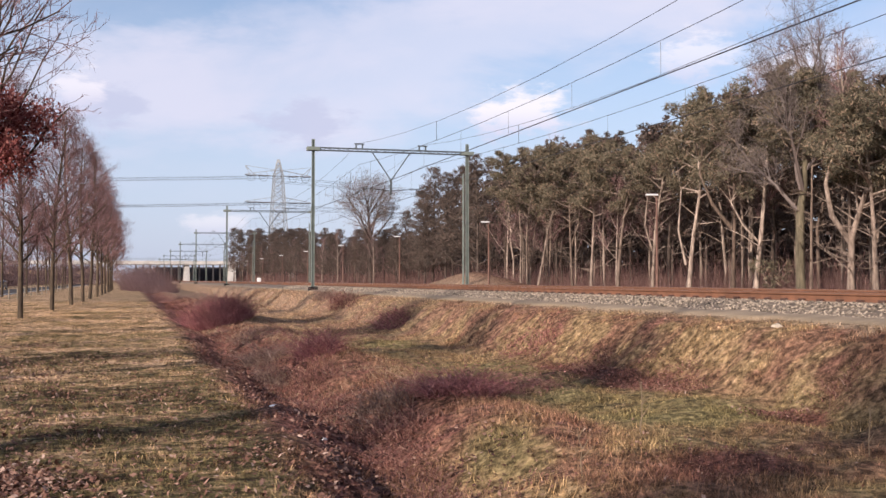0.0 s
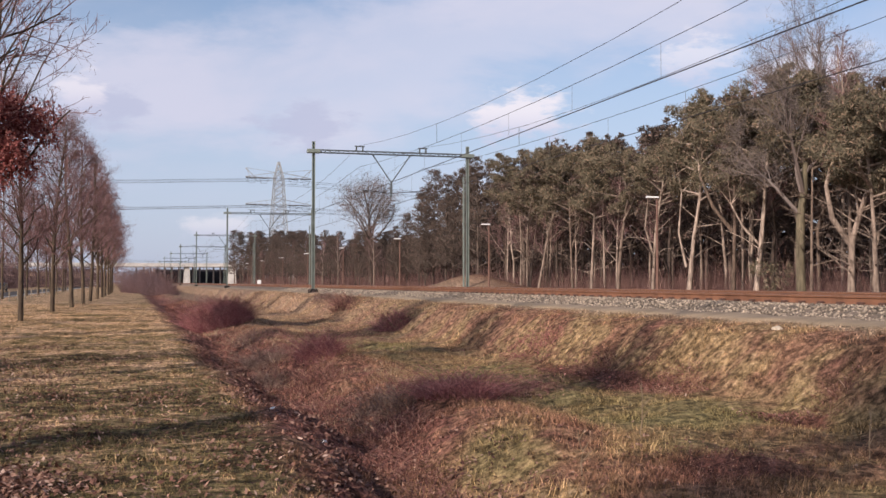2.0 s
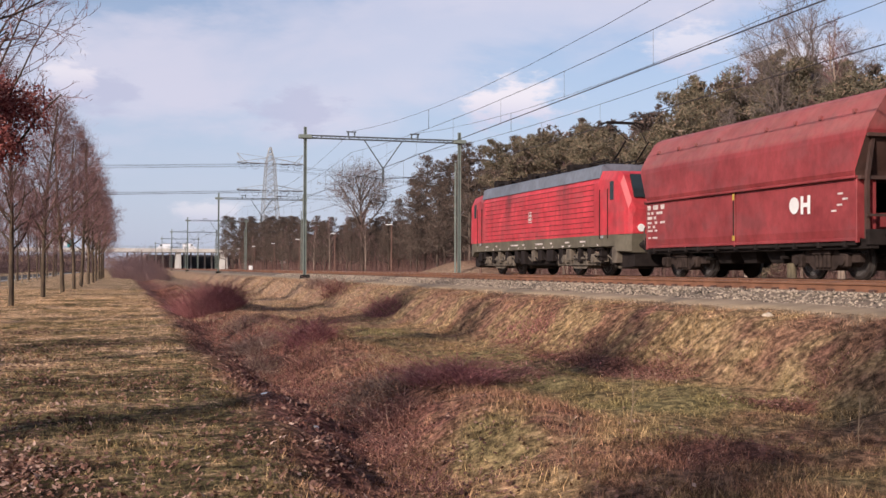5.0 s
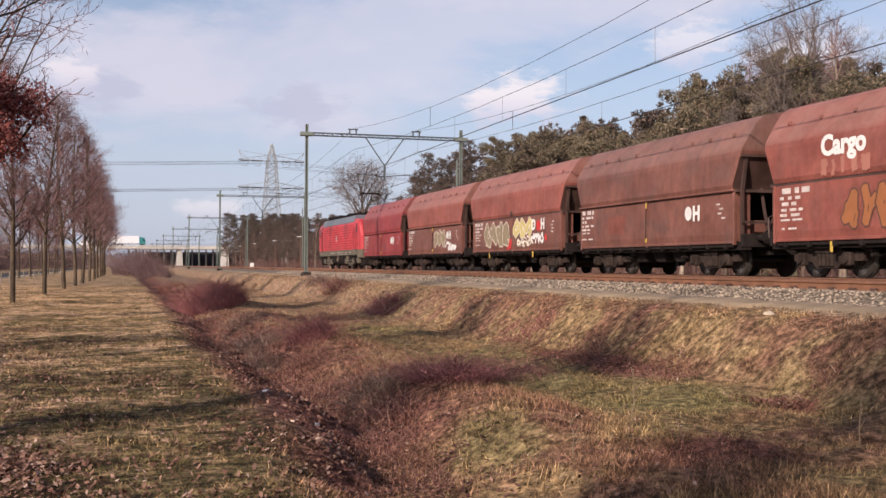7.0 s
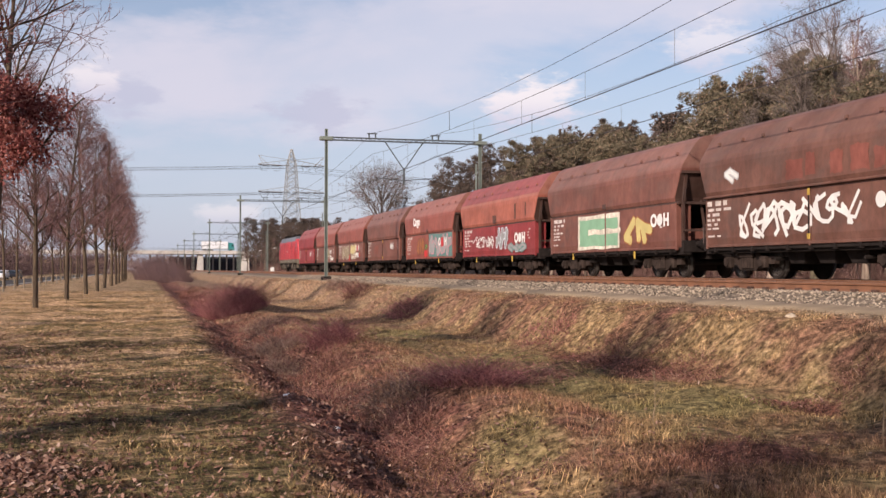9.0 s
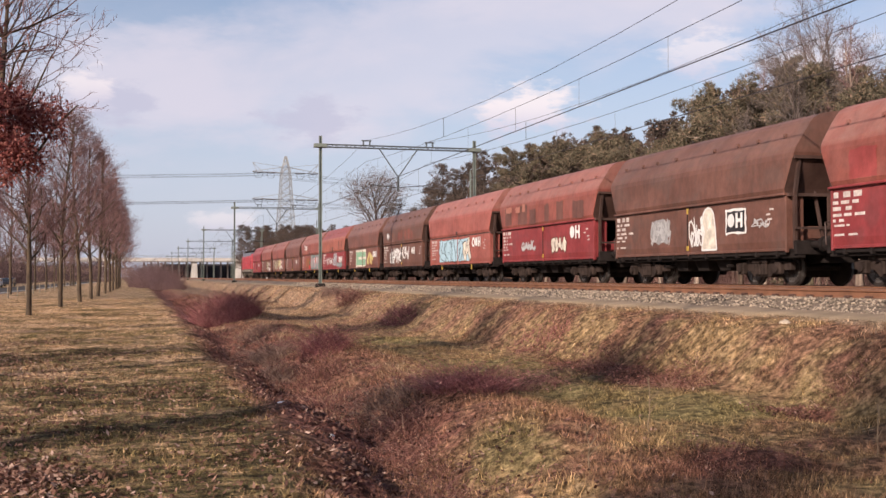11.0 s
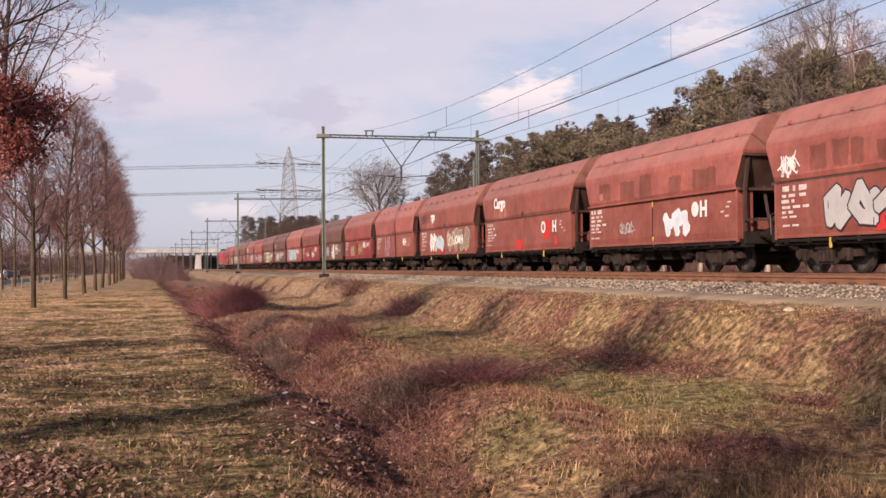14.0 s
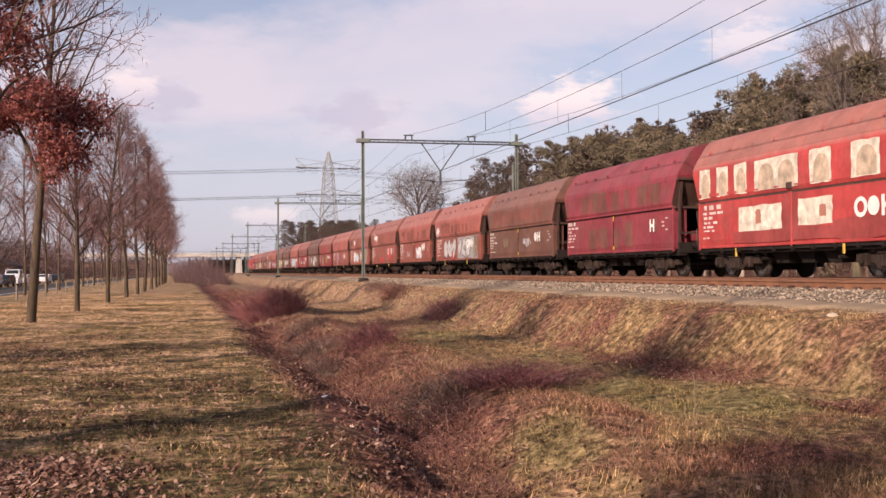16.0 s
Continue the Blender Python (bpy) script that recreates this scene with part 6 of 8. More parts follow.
WAGONS = [
    ("crimson coal hopper wagon with clean paint behind the engine", "crimson", "crimson", True),
    ("brown-red coal hopper wagon with pale graffiti", "rust", "brown", True),
    ("brown-red coal hopper wagon with yellow and white graffiti", "rust", "brown", False),
    ("dark brown coal hopper wagon with white letters", "brown", "brown", True),
    ("brown-red coal hopper wagon with pink and grey graffiti", "rust", "rust", False),
    ("terracotta coal hopper wagon with a crimson roof", "orange", "crimson", False),
    ("brown coal hopper wagon with a green block graffiti", "brown", "brown", False),
    ("dark brown coal hopper wagon with white outline graffiti", "dark", "dark", True),
    ("faded red coal hopper wagon with big pale blue graffiti", "salmon", "salmon", False),
    ("red coal hopper wagon with dark overpainted upper side", "rust", "crimson", True),
    ("brown coal hopper wagon with white sprayed figures", "dark", "dark", True),
    ("red coal hopper wagon with small yellow graffiti", "rust", "crimson", True),
    ("faded red coal hopper wagon with pale blue outlined drops", "salmon", "rust", False),
    ("brown-red coal hopper wagon with a long grey and white graffiti piece", "rust", "rust", False),
    ("brown-red coal hopper wagon with white letters and red panels", "rust", "rust", False),
    ("brown-red coal hopper wagon with a white sprayed blob", "salmon", "rust", True),
    ("faded red coal hopper wagon with silver lettered graffiti", "salmon", "rust", False),
    ("dark brown coal hopper wagon with worn white letters", "brown", "dark", True),
    ("wine-red coal hopper wagon with greenish overpaint", "wine", "wine", True),
    ("bright red coal hopper wagon with cream overpainted panels", "red", "red", False),
    ("brown coal hopper wagon at the back of the train", "brown", "brown", True),
    ("rust-red coal hopper wagon at the back of the train", "rust", "rust", False),
]
TRAIN = [wagon(*w) for w in WAGONS]
for i, t in enumerate(TRAIN):
    data_marks(t, 100 + i)
    if WAGONS[i][3]:
        lever(t, 0.0)
W = dict(enumerate(TRAIN, 1))
UPT = 1.512


def spot(parent, a, z, r, colour):
    b = Build()
    dot(b, a, z, r, 0, SIDE + 0.029)
    return part("painted_spot", b, TAGS[colour], parent, "round %s spot" % colour, fix=False)


def word(parent, text, a, z, size):
    return part("lettering", lettering(text, size, "lettering", None, 0.028), None, parent, "large white word", pose(-UPT - 0.004, -a, z))


def ghosts(parent, n, a0, a1, z0, z1, colour, seed, base=UPT):
    """Overpainted rectangles, each a patch of its own shade."""
    rnd = random.Random(seed)
    w = (a1 - a0) / n
    for k in range(n):
        x = a0 + w * (k + rnd.uniform(0, 0.25))
        patch(parent, x, x + w * rnd.uniform(0.3, 0.85), z0 - 0.04 + rnd.uniform(0, 0.05), z1 - rnd.uniform(-0.05, 0.3) * (z1 - z0), colour, base, rag=0.035)


def oh(parent, a, z=1.62, size=0.44, first="O"):
    """A full round spot and letters."""
    size *= 1.32
    r = 0.36 * size
    if first == "OO":
        mark(parent, "O", a, z, size, 0.026)
        a += 0.83 * size
    spot(parent, a + r, z + 0.35 * size, r, "white")
    mark(parent, "H", a + 2 * r + 0.05, z, size, 0.026)


oh(W[1], 2.6)
spray(W[2], 2, 0.2, 2.3, 1.25, 2.15, "olive", "cream", 3); oh(W[2], 2.6, 1.66, 0.40); scrawl(W[2], 3, 2.5, 4.2, 1.05, 1.5, "white", 3, 0.10)
spray(W[3], 4, -3.7, -0.4, 1.1, 2.2, "olive", "cream", 4); spray(W[3], 5, 0.1, 2.4, 1.45, 2.25, "yellow", "cream", 3); mark(W[3], "O", 2.30, 1.75, 0.59, 0.026)
mark(W[3], "H", 3.35, 1.75, 0.59, 0.026); patch(W[3], 2.85, 3.25, 1.70, 2.1, "red"); scrawl(W[3], 6, 2.2, 3.6, 1.2, 1.6, "white", 4, 0.09); patch(W[3], -0.7, -0.15, 1.0, 1.42, "red")
patch(W[3], 3.75, 3.95, 1.3, 1.55, "red"); scrawl(W[3], 66, 0.7, 2.2, 1.05, 1.5, "cream", 3, 0.09)
oh(W[4], 2.5); patch(W[4], -2.9, -1.6, 1.35, 1.95, "rusty")
spray(W[5], 7, -2.6, -0.9, 1.15, 2.15, "orange", "grime", 3); spray(W[5], 9, -0.75, -0.2, 1.4, 1.75, "green", "grime", 1); patch(W[5], 0.2, 5.2, 1.0, 2.28, "teal")
spray(W[5], 8, 0.35, 5.0, 1.05, 2.22, "grey", "pink", 4); mark(W[5], "O", 2.45, 1.62, 0.59, 0.026); mark(W[5], "H", 3.75, 1.62, 0.59, 0.026); patch(W[5], 3.0, 3.5, 1.55, 2.05, "red", SIDE + 0.018); patch(W[5], -0.9, -0.1, 1.0, 1.38, "red")
word(W[5], "Cargo", -3.4, 2.92, 0.66); ghosts(W[5], 5, -3.4, -1.6, 2.46, 2.9, "faded", 3)
patch(W[6], -0.3, 0.3, 2.45, 2.8, "grime", UPT); patch(W[6], 2.9, 3.1, 2.5, 3.2, "grime", UPT); patch(W[6], 4.3, 4.45, 2.6, 3.2, "grime", UPT)
scrawl(W[6], 11, -3.3, -1.6, 1.3, 1.9, "white", 3, 0.05); scrawl(W[6], 10, -1.4, -0.3, 1.3, 1.9, "white", 3, 0.05); spray(W[6], 12, 0.1, 1.9, 1.15, 2.2, "grey", "pale", 3)
spray(W[6], 13, 1.9, 4.2, 1.05, 1.45, "grey", "teal", 3); patch(W[6], 2.9, 3.6, 1.05, 1.3, "pale"); oh(W[6], 2.8, 1.47, 0.46, "OO")
patch(W[7], -2.6, 1.2, 1.0, 2.25, "cream"); patch(W[7], -2.45, 1.05, 1.12, 2.12, "mint"); patch(W[7], -1.6, 1.3, 1.55, 1.72, "cream"); spray(W[7], 14, 1.5, 3.6, 1.1, 2.1, "yellow", "orange", 2); oh(W[7], 3.7, 1.66, 0.42, "OO")
spray(W[8], 13, -4.0, -3.4, 2.7, 3.1, "white", "silver", 1, 0.5, UPT); scrawl(W[8], 14, -3.4, 0.0, 1.15, 2.1, "white", 5, 0.12); scrawl(W[8], 15, 0.3, 2.0, 1.35, 2.1, "white", 3, 0.10); oh(W[8], 2.6, 1.66, 0.4); ghosts(W[8], 5, -1, 3.5, 2.6, 3.2, "rusty", 8)
patch(W[9], -3.6, 2.1, 1.05, 2.2, "sky"); spray(W[9], 15, -3.5, 1.0, 1.02, 2.25, "sky", "black", 4); spray(W[9], 16, 0.9, 2.4, 1.02, 2.25, "cream", "black", 2); oh(W[9], 2.6, 1.75, 0.46, "OO")
scrawl(W[10], 18, -2.6, -1.0, 1.35, 1.75, "silver", 5, 0.09); spray(W[10], 19, 0.9, 2.5, 1.2, 1.8, "cream", "grime", 4); oh(W[10], 2.9, 1.72, 0.50)
ghosts(W[10], 6, -4.9, 4.6, 2.5, 3.3, "sludge", 10); ghosts(W[10], 3, -4.6, -1.4, 3.05, 3.35, "faded", 67, UPT + 0.004)
patch(W[11], -2.45, -1.25, 1.28, 2.05, "grey", rag=0.10); scrawl(W[11], 20, -2.5, -1.2, 1.25, 2.05, "silver", 6, 0.06); scrawl(W[11], 21, 0.1, 0.9, 1.15, 2.0, "white", 4, 0.06); ghost_figure(W[11], 1.25, 1.02, 0.85, 1.22, "cream", "white")
patch(W[11], 2.17, 3.27, 1.42, 2.12, "white"); patch(W[11], 2.24, 3.20, 1.49, 2.05, "black", SIDE + 0.003); oh(W[11], 2.32, 1.62, 0.40); scrawl(W[11], 68, 3.5, 4.4, 1.55, 1.8, "silver", 3, 0.04)
patch(W[12], -2.9, -1.3, 1.1, 2.2, "rusty"); spray(W[12], 23, -2.9, -1.4, 1.15, 1.85, "olive", "yellow", 3); patch(W[12], 0.2, 1.9, 1.1, 2.2, "rusty"); scrawl(W[12], 24, 0.3, 1.8, 1.15, 2.1, "yellow", 3, 0.05)
oh(W[12], 2.2, 1.68, 0.48); scrawl(W[12], 69, 3.5, 4.3, 1.75, 2.05, "white", 3, 0.05); ghosts(W[12], 6, -4.6, 4.4, 2.5, 3.2, "redder", 12)
outline_drops(W[13], -2.45, 1.03, 1.25, "lilac", "pink"); oh(W[13], 2.7, 1.60, 0.48); ghosts(W[13], 2, 3.6, 4.6, 1.5, 2.0, "faded", 13, SIDE)
spray(W[14], 26, -3.3, -2.0, 1.05, 2.15, "white", "faded", 2); spray(W[14], 27, -2.2, -0.4, 1.05, 1.95, "sky", "white", 3); spray(W[14], 29, 0.25, 4.7, 1.05, 2.25, "olive", "silver", 4, 0.6); scrawl(W[14], 30, 0.4, 2.0, 1.3, 2.2, "cream", 3, 0.07)
oh(W[14], 2.05, 1.44, 0.46, "OO"); patch(W[14], -1.3, -0.3, 1.0, 1.35, "red"); patch(W[14], -4.9, -4.1, 2.75, 3.2, "grime", UPT); word(W[14], "rgo", -2.9, 2.86, 0.66)
patch(W[14], 4.1, 4.5, 1.1, 1.9, "red"); ghosts(W[14], 4, -3.6, -2.2, 2.45, 2.82, "faded", 14)
word(W[15], "Cargo", -4.0, 2.92, 0.66); ghosts(W[15], 5, -4.0, -2.2, 2.46, 2.9, "faded", 15); mark(W[15], "O", 2.2, 1.62, 0.64, 0.026); mark(W[15], "H", 3.5, 1.62, 0.64, 0.026); patch(W[15], 2.45, 3.25, 1.35, 2.15, "red"); patch(W[15], -1.0, -0.15, 1.0, 1.4, "red")
patch(W[15], 3.7, 3.95, 1.05, 1.45, "red")
spray(W[16], 29, 0.7, 2.4, 1.15, 1.95, "pale", "white", 3); oh(W[16], 2.6, 1.68, 0.48); scrawl(W[16], 30, -2.6, -1.5, 1.3, 1.75, "silver", 4, 0.04); ghosts(W[16], 5, -4.4, 4.4, 2.5, 3.2, "rusty", 16); patch(W[16], -4.2, -3.9, 2.55, 2.8, "faded", UPT)
spray(W[17], 31, -3.3, -0.3, 1.02, 2.2, "silver", "black", 3, 0.3); patch(W[17], -1.4, -0.6, 1.0, 1.4, "red"); patch(W[17], 0.15, 4.8, 1.0, 2.25, "grey"); spray(W[17], 32, 0.3, 3.2, 1.1, 2.2, "silver", "black", 3)
oh(W[17], 2.4, 1.62, 0.50, "OO"); spray(W[17], 33, 3.9, 4.8, 1.05, 2.2, "olive", "black", 2); scrawl(W[17], 34, -5.1, -4.4, 2.45, 3.1, "white", 3, 0.05, UPT); scrawl(W[17], 36, -5.15, -4.3, 2.5, 3.0, "white", 3, 0.045, UPT + 0.006); ghosts(W[17], 8, -3.9, 3.0, 2.55, 3.2, "rusty", 17)
oh(W[18], 2.5); scrawl(W[18], 35, 0.8, 1.8, 1.4, 1.8, "silver", 3, 0.07); scrawl(W[18], 72, -2.6, -1.8, 1.4, 1.9, "olive", 3, 0.05); ghosts(W[18], 6, -4.2, 4.2, 2.7, 3.3, "rusty", 18)
mark(W[19], "H", 3.32, 1.60, 0.58, 0.026); patch(W[19], 3.72, 3.95, 1.60, 2.05, "rusty"); ghosts(W[19], 7, -3.6, 4.6, 2.55, 3.3, "moss", 19); ghosts(W[19], 4, -3.0, 2.4, 1.1, 2.15, "moss", 20, SIDE)
for a, w in ((-5.3, 0.72), (-4.15, 0.72), (-3.05, 0.75), (-1.85, 2.3), (1.0, 1.0), (2.85, 1.15), (4.4, 0.85)):
    patch(W[20], a, a + w, 2.47, 3.36, "cream", UPT - 0.002, rag=0.02)
    b = Build()
    for k in range(1 if w < 2 else 2):
        c, r = a + (w * 0.55 if w < 2 else w * (0.28 + 0.46 * k)), min(0.42, w * 0.36)
        ring = [(c - r, 2.50), (c + r, 2.50)] + [(c + r * math.cos(i * 0.3927), 2.85 + 0.38 * math.sin(i * 0.3927)) for i in range(9)]
        side_shape(b, ring, 0, UPT + 0.005)
    tagged(part("graffiti", b, TAGS["sand"], W[20], "faint arches under the cream overpaint", fix=False), kind="stuff")
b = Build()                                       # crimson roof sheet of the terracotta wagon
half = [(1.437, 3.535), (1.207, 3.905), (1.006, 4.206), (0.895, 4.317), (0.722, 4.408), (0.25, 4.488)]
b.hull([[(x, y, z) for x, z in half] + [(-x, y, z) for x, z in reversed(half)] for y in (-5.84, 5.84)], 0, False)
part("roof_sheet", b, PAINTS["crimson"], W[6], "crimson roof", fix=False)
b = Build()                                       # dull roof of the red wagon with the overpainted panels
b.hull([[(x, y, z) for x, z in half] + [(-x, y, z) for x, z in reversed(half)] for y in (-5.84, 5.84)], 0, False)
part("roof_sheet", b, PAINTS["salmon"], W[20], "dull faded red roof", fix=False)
for a0, a1, z0, z1 in ((-3.2, 2.3, 0.99, 1.34), (2.0, 4.9, 0.99, 1.5), (-0.45, 0.3, 1.34, 2.3)):
    patch(W[20], a0, a1, z0, z1, "redder", SIDE - 0.002, rag=0.06)
patch(W[20], -2.9, -0.5, 1.35, 2.08, "cream", rag=0.02); patch(W[20], -1.9, -1.6, 1.55, 1.95, "faded", SIDE + 0.004); patch(W[20], 0.35, 1.95, 1.40, 2.12, "cream", rag=0.02); patch(W[20], 1.35, 1.65, 1.62, 1.92, "faded", SIDE + 0.004); oh(W[20], 2.9, 1.52, 0.50, "OO")


# ---- engine ----
M_ENGINE = painted_steel("engine_red", (0.52, 0.040, 0.052), (0.13, 0.040, 0.038), 0.06, 0.75, 0.5, 0.0)
M_ENGINE_GREY = painted_steel("engine_grey", (0.112, 0.098, 0.068), (0.065, 0.054, 0.038), 0.15, 0.6, 0.7, 0.0)
M_GROOVE = plain("dirty_red_groove", (0.17, 0.022, 0.024), 0.8, vary=0.3)
M_DUSTY = plain("dust_brown_steel", (0.105, 0.085, 0.064), 0.9, vary=0.4, bump=0.3)
M_ENGINE_ROOF = painted_steel("engine_roof_grey", (0.135, 0.155, 0.185), (0.07, 0.075, 0.085), 0.05, 0.4, 0.5, 0.0)


def soot(m, places):
    """Exhaust-like smears of brake and pantograph dust at places along the engine's side."""
    t = m.node_tree
    b = t.nodes["Principled BSDF"]
    c = b.inputs["Base Color"].links[0].from_socket
    sep = t.nodes.new("ShaderNodeSeparateXYZ")
    t.links.new(coords(t), sep.inputs[0])
    cloud = ramp(t, grain(t, coords(t), 1.7, 5.0, 0.7), [(0.34, (0, 0, 0)), (0.62, (1, 1, 1))])
    for y0, wide, strong in places:
        off = t.nodes.new("ShaderNodeMath")
        off.operation = "SUBTRACT"
        t.links.new(sep.outputs[1], off.inputs[0])
        off.inputs[1].default_value = y0
        size = t.nodes.new("ShaderNodeMath")
        size.operation = "ABSOLUTE"
        t.links.new(off.outputs[0], size.inputs[0])
        near = put(t, "ShaderNodeMapRange")
        near.interpolation_type = "SMOOTHSTEP"
        near.inputs["From Min"].default_value, near.inputs["From Max"].default_value, near.inputs["To Max"].default_value = wide, 0.0, strong
        t.links.new(size.outputs[0], near.inputs["Value"])
        up = put(t, "ShaderNodeMapRange")
        up.inputs["From Min"].default_value, up.inputs["From Max"].default_value, up.inputs["To Min"].default_value = 1.5, 3.2, 0.25
        t.links.new(sep.outputs[2], up.inputs["Value"])
        f = mixed(t, 1.0, near.outputs[0], up.outputs[0], "MULTIPLY")
        f = mixed(t, 0.6, f, cloud, "MULTIPLY")
        c = mixed(t, f, c, (0.035, 0.028, 0.028))
    t.links.new(c, b.inputs["Base Color"])


soot(M_ENGINE, ((6.5, 0.55, 0.8), (2.9, 0.9, 0.75), (-3.4, 0.9, 0.6)))


def engine():
    t = thing("electric_locomotive", "red electric freight locomotive with ribbed sides and grey skirt", "locomotive")
    h = LOCO / 2 - 0.55

    def ring(y, hw, z0, z1, inset=0.12):
        return [(-hw, y, z0), (-hw, y, z1 - 0.3), (-hw + inset, y, z1), (hw - inset, y, z1), (hw, y, z1 - 0.3), (hw, y, z0)]

    b = Build()
    nose = ((0.0, 1.20, 2.25), (0.06, 1.33, 2.55), (0.46, 1.43, 3.42), (0.70, SIDE, 3.56), (1.60, SIDE, 3.63), (2.12, SIDE, 3.66), (2.16, SIDE, 3.55))
    b.hull([ring(-h + d, w, 1.42, z) for d, w, z in nose] + [ring(h - d, w, 1.42, z) for d, w, z in reversed(nose)])
    body = part("body", b, M_ENGINE, t)
    b = Build()
    b.hull([[(-1.20, y, z), (-1.24 - k, y, z + 0.04), (-1.24 - k, y, 1.43), (1.24 + k, y, 1.43), (1.24 + k, y, z + 0.04), (1.20, y, z)] for y, k, z in ((-h, 0, 0.80), (-h + 0.2, 0.1, 0.80), (-h + 0.75, 0.207, 0.82), (-h + 0.95, 0.207, 0.99), (h - 0.95, 0.207, 0.99), (h - 0.75, 0.207, 0.82), (h - 0.2, 0.1, 0.80), (h, 0, 0.80))])
    part("skirt", b, M_ENGINE_GREY, t, "grey-brown dusty lower skirt")
    b = Build()
    for k in range(10):                                  # grooves of the side panels: proud strips, dirt and groove shade in their colour
        z = 1.52 + 0.188 * k
        for sx in (-1, 1):
            b.box(min(sx * 1.445, sx * 1.458), -h + 2.6, z, max(sx * 1.445, sx * 1.458), h - 2.6, z + 0.028)
    part("side_rib", b, M_GROOVE, body, "dark strips painted for the horizontal grooves of the red side", fix=False)
    b = Build()
    b.hull([[(-1.435, y, 3.42), (-1.34, y, 3.86), (-1.15, y, 3.93), (1.15, y, 3.93), (1.34, y, 3.86), (1.435, y, 3.42)] for y in (-h + 2.1, h - 2.1)])
    roof = part("roof", b, M_ENGINE_ROOF, t, "blue-grey roof")
    rnd = random.Random(6)
    b = Build()
    for k in range(54):
        y = -h + 2.6 + rnd.random() * (2 * h - 5.2)
        x = rnd.uniform(-1.1, 0.9)
        b.tube([(x, y, 3.9), (x, y, 4.05 + rnd.uniform(0, 0.2))], 0.06, 7)
    for x in (-0.95, -0.6, 0.1, 0.7):
        b.rod((x, -h + 2.4, 4.10), (x, h - 2.4, 4.10), 0.03, 5)
    for k in range(9):
        y = -h + 2.8 + k * 1.45
        b.box(-1.05, y - 0.22, 3.9, -0.3, y + 0.22, 4.02 + 0.1 * (k % 3), 0.02)
    for y in (-2.2, 1.4, 4.6):
        b.box(-0.55, y - 0.5, 3.9, 0.55, y + 0.5, 4.16, 0.04)
    part("roof_gear", b, M_BODY_DARK, roof, "dark insulators and bus bars")
    for y, up in ((h - 3.4, False), (-h + 3.4, True)):
        b = Build()
        s = -1 if y > 0 else 1
        if up:
            for sx in (-1, 1):
                b.rod((sx * 0.45, y, 3.95), (sx * 0.45, y - s * 1.3, 4.75), 0.03, 5)
                b.rod((sx * 0.35, y - s * 1.3, 4.75), (sx * 0.55, y - s * 0.1, 5.55), 0.02, 5)
            b.tube([(-0.85, y - s * 0.1, 5.45), (-0.6, y - s * 0.1, 5.58), (0.6, y - s * 0.1, 5.58), (0.85, y - s * 0.1, 5.45)], 0.03, 5)
            b.tube([(-0.85, y + s * 0.25, 5.45), (-0.6, y + s * 0.25, 5.58), (0.6, y + s * 0.25, 5.58), (0.85, y + s * 0.25, 5.45)], 0.03, 5)
        else:
            for sx in (-1, 1):
                b.rod((sx * 0.45, y - 1.2, 4.16), (sx * 0.45, y + 1.2, 4.22), 0.03, 5)
            for k in (-0.9, 0.9):
                b.rod((-0.95, y + k, 4.27), (0.95, y + k, 4.27), 0.03, 5)
        part("pantograph", b, M_BODY_DARK, roof, "raised pantograph" if up else "folded pantograph")
    for sy in (-1, 1):
        b = Build()
        for sx in (-1, 1):
            b.box(min(sx * 1.40, sx * 1.462), sy * (h - 1.10) - 0.17, 2.58, max(sx * 1.40, sx * 1.462), sy * (h - 1.10) + 0.17, 3.26, 0.03)
        part("cab_side_window", b, M_GLASS, body, "dark cab side window")
        b = Build()
        b.hull([[(-1.12, sy * (h - 0.10 - k) * 1.0, z) for k, z in ((-0.02, 2.62), (0.33, 3.42), (0.38, 3.42), (0.04, 2.62))], [(1.12, sy * (h - 0.10 - k), z) for k, z in ((-0.02, 2.62), (0.33, 3.42), (0.38, 3.42), (0.04, 2.62))]])
        part("windscreen", b, M_GLASS, body, "dark sloping windscreen", m=pose(0, sy * 0.05, 0.02))
        for sx in (-1, 1):
            for y, what in ((h - 1.42, "door_gap"), (h - 2.08, "hand_rail")):
                b = Build()
                b.box(min(sx * 1.452, sx * 1.47), sy * y - 0.018, 1.3, max(sx * 1.452, sx * 1.47), sy * y + 0.018, 3.0)
                part(what, b, M_BODY_DARK, body, "dark upright line at the cab door")
        b = Build()
        for x in (-0.875, 0.875):
            b.tube([(x, sy * (h - 0.1), 1.05), (x, sy * (h + 0.4), 1.05)], 0.1, 8)
            b.tube([(x, sy * (h + 0.4), 1.05), (x, sy * (h + 0.54), 1.05)], [0.22, 0.24], 10)
        b.hull([[(-1.32, sy * (h - 1.5), 0.42), (1.32, sy * (h - 1.5), 0.42), (1.32, sy * (h - 1.5), 0.9), (-1.32, sy * (h - 1.5), 0.9)], [(-1.15, sy * (h - 0.6), 0.30), (1.15, sy * (h - 0.6), 0.30), (1.15, sy * (h - 0.6), 0.9), (-1.15, sy * (h - 0.6), 0.9)], [(-1.1, sy * (h - 0.05), 0.35), (1.1, sy * (h - 0.05), 0.35), (1.1, sy * (h - 0.05), 0.9), (-1.1, sy * (h - 0.05), 0.9)]])
        part("buffer_beam", b, M_BODY_DARK, t, "dark buffer beam with snow plough")
        y0 = sy * 4.45
        b = Build()
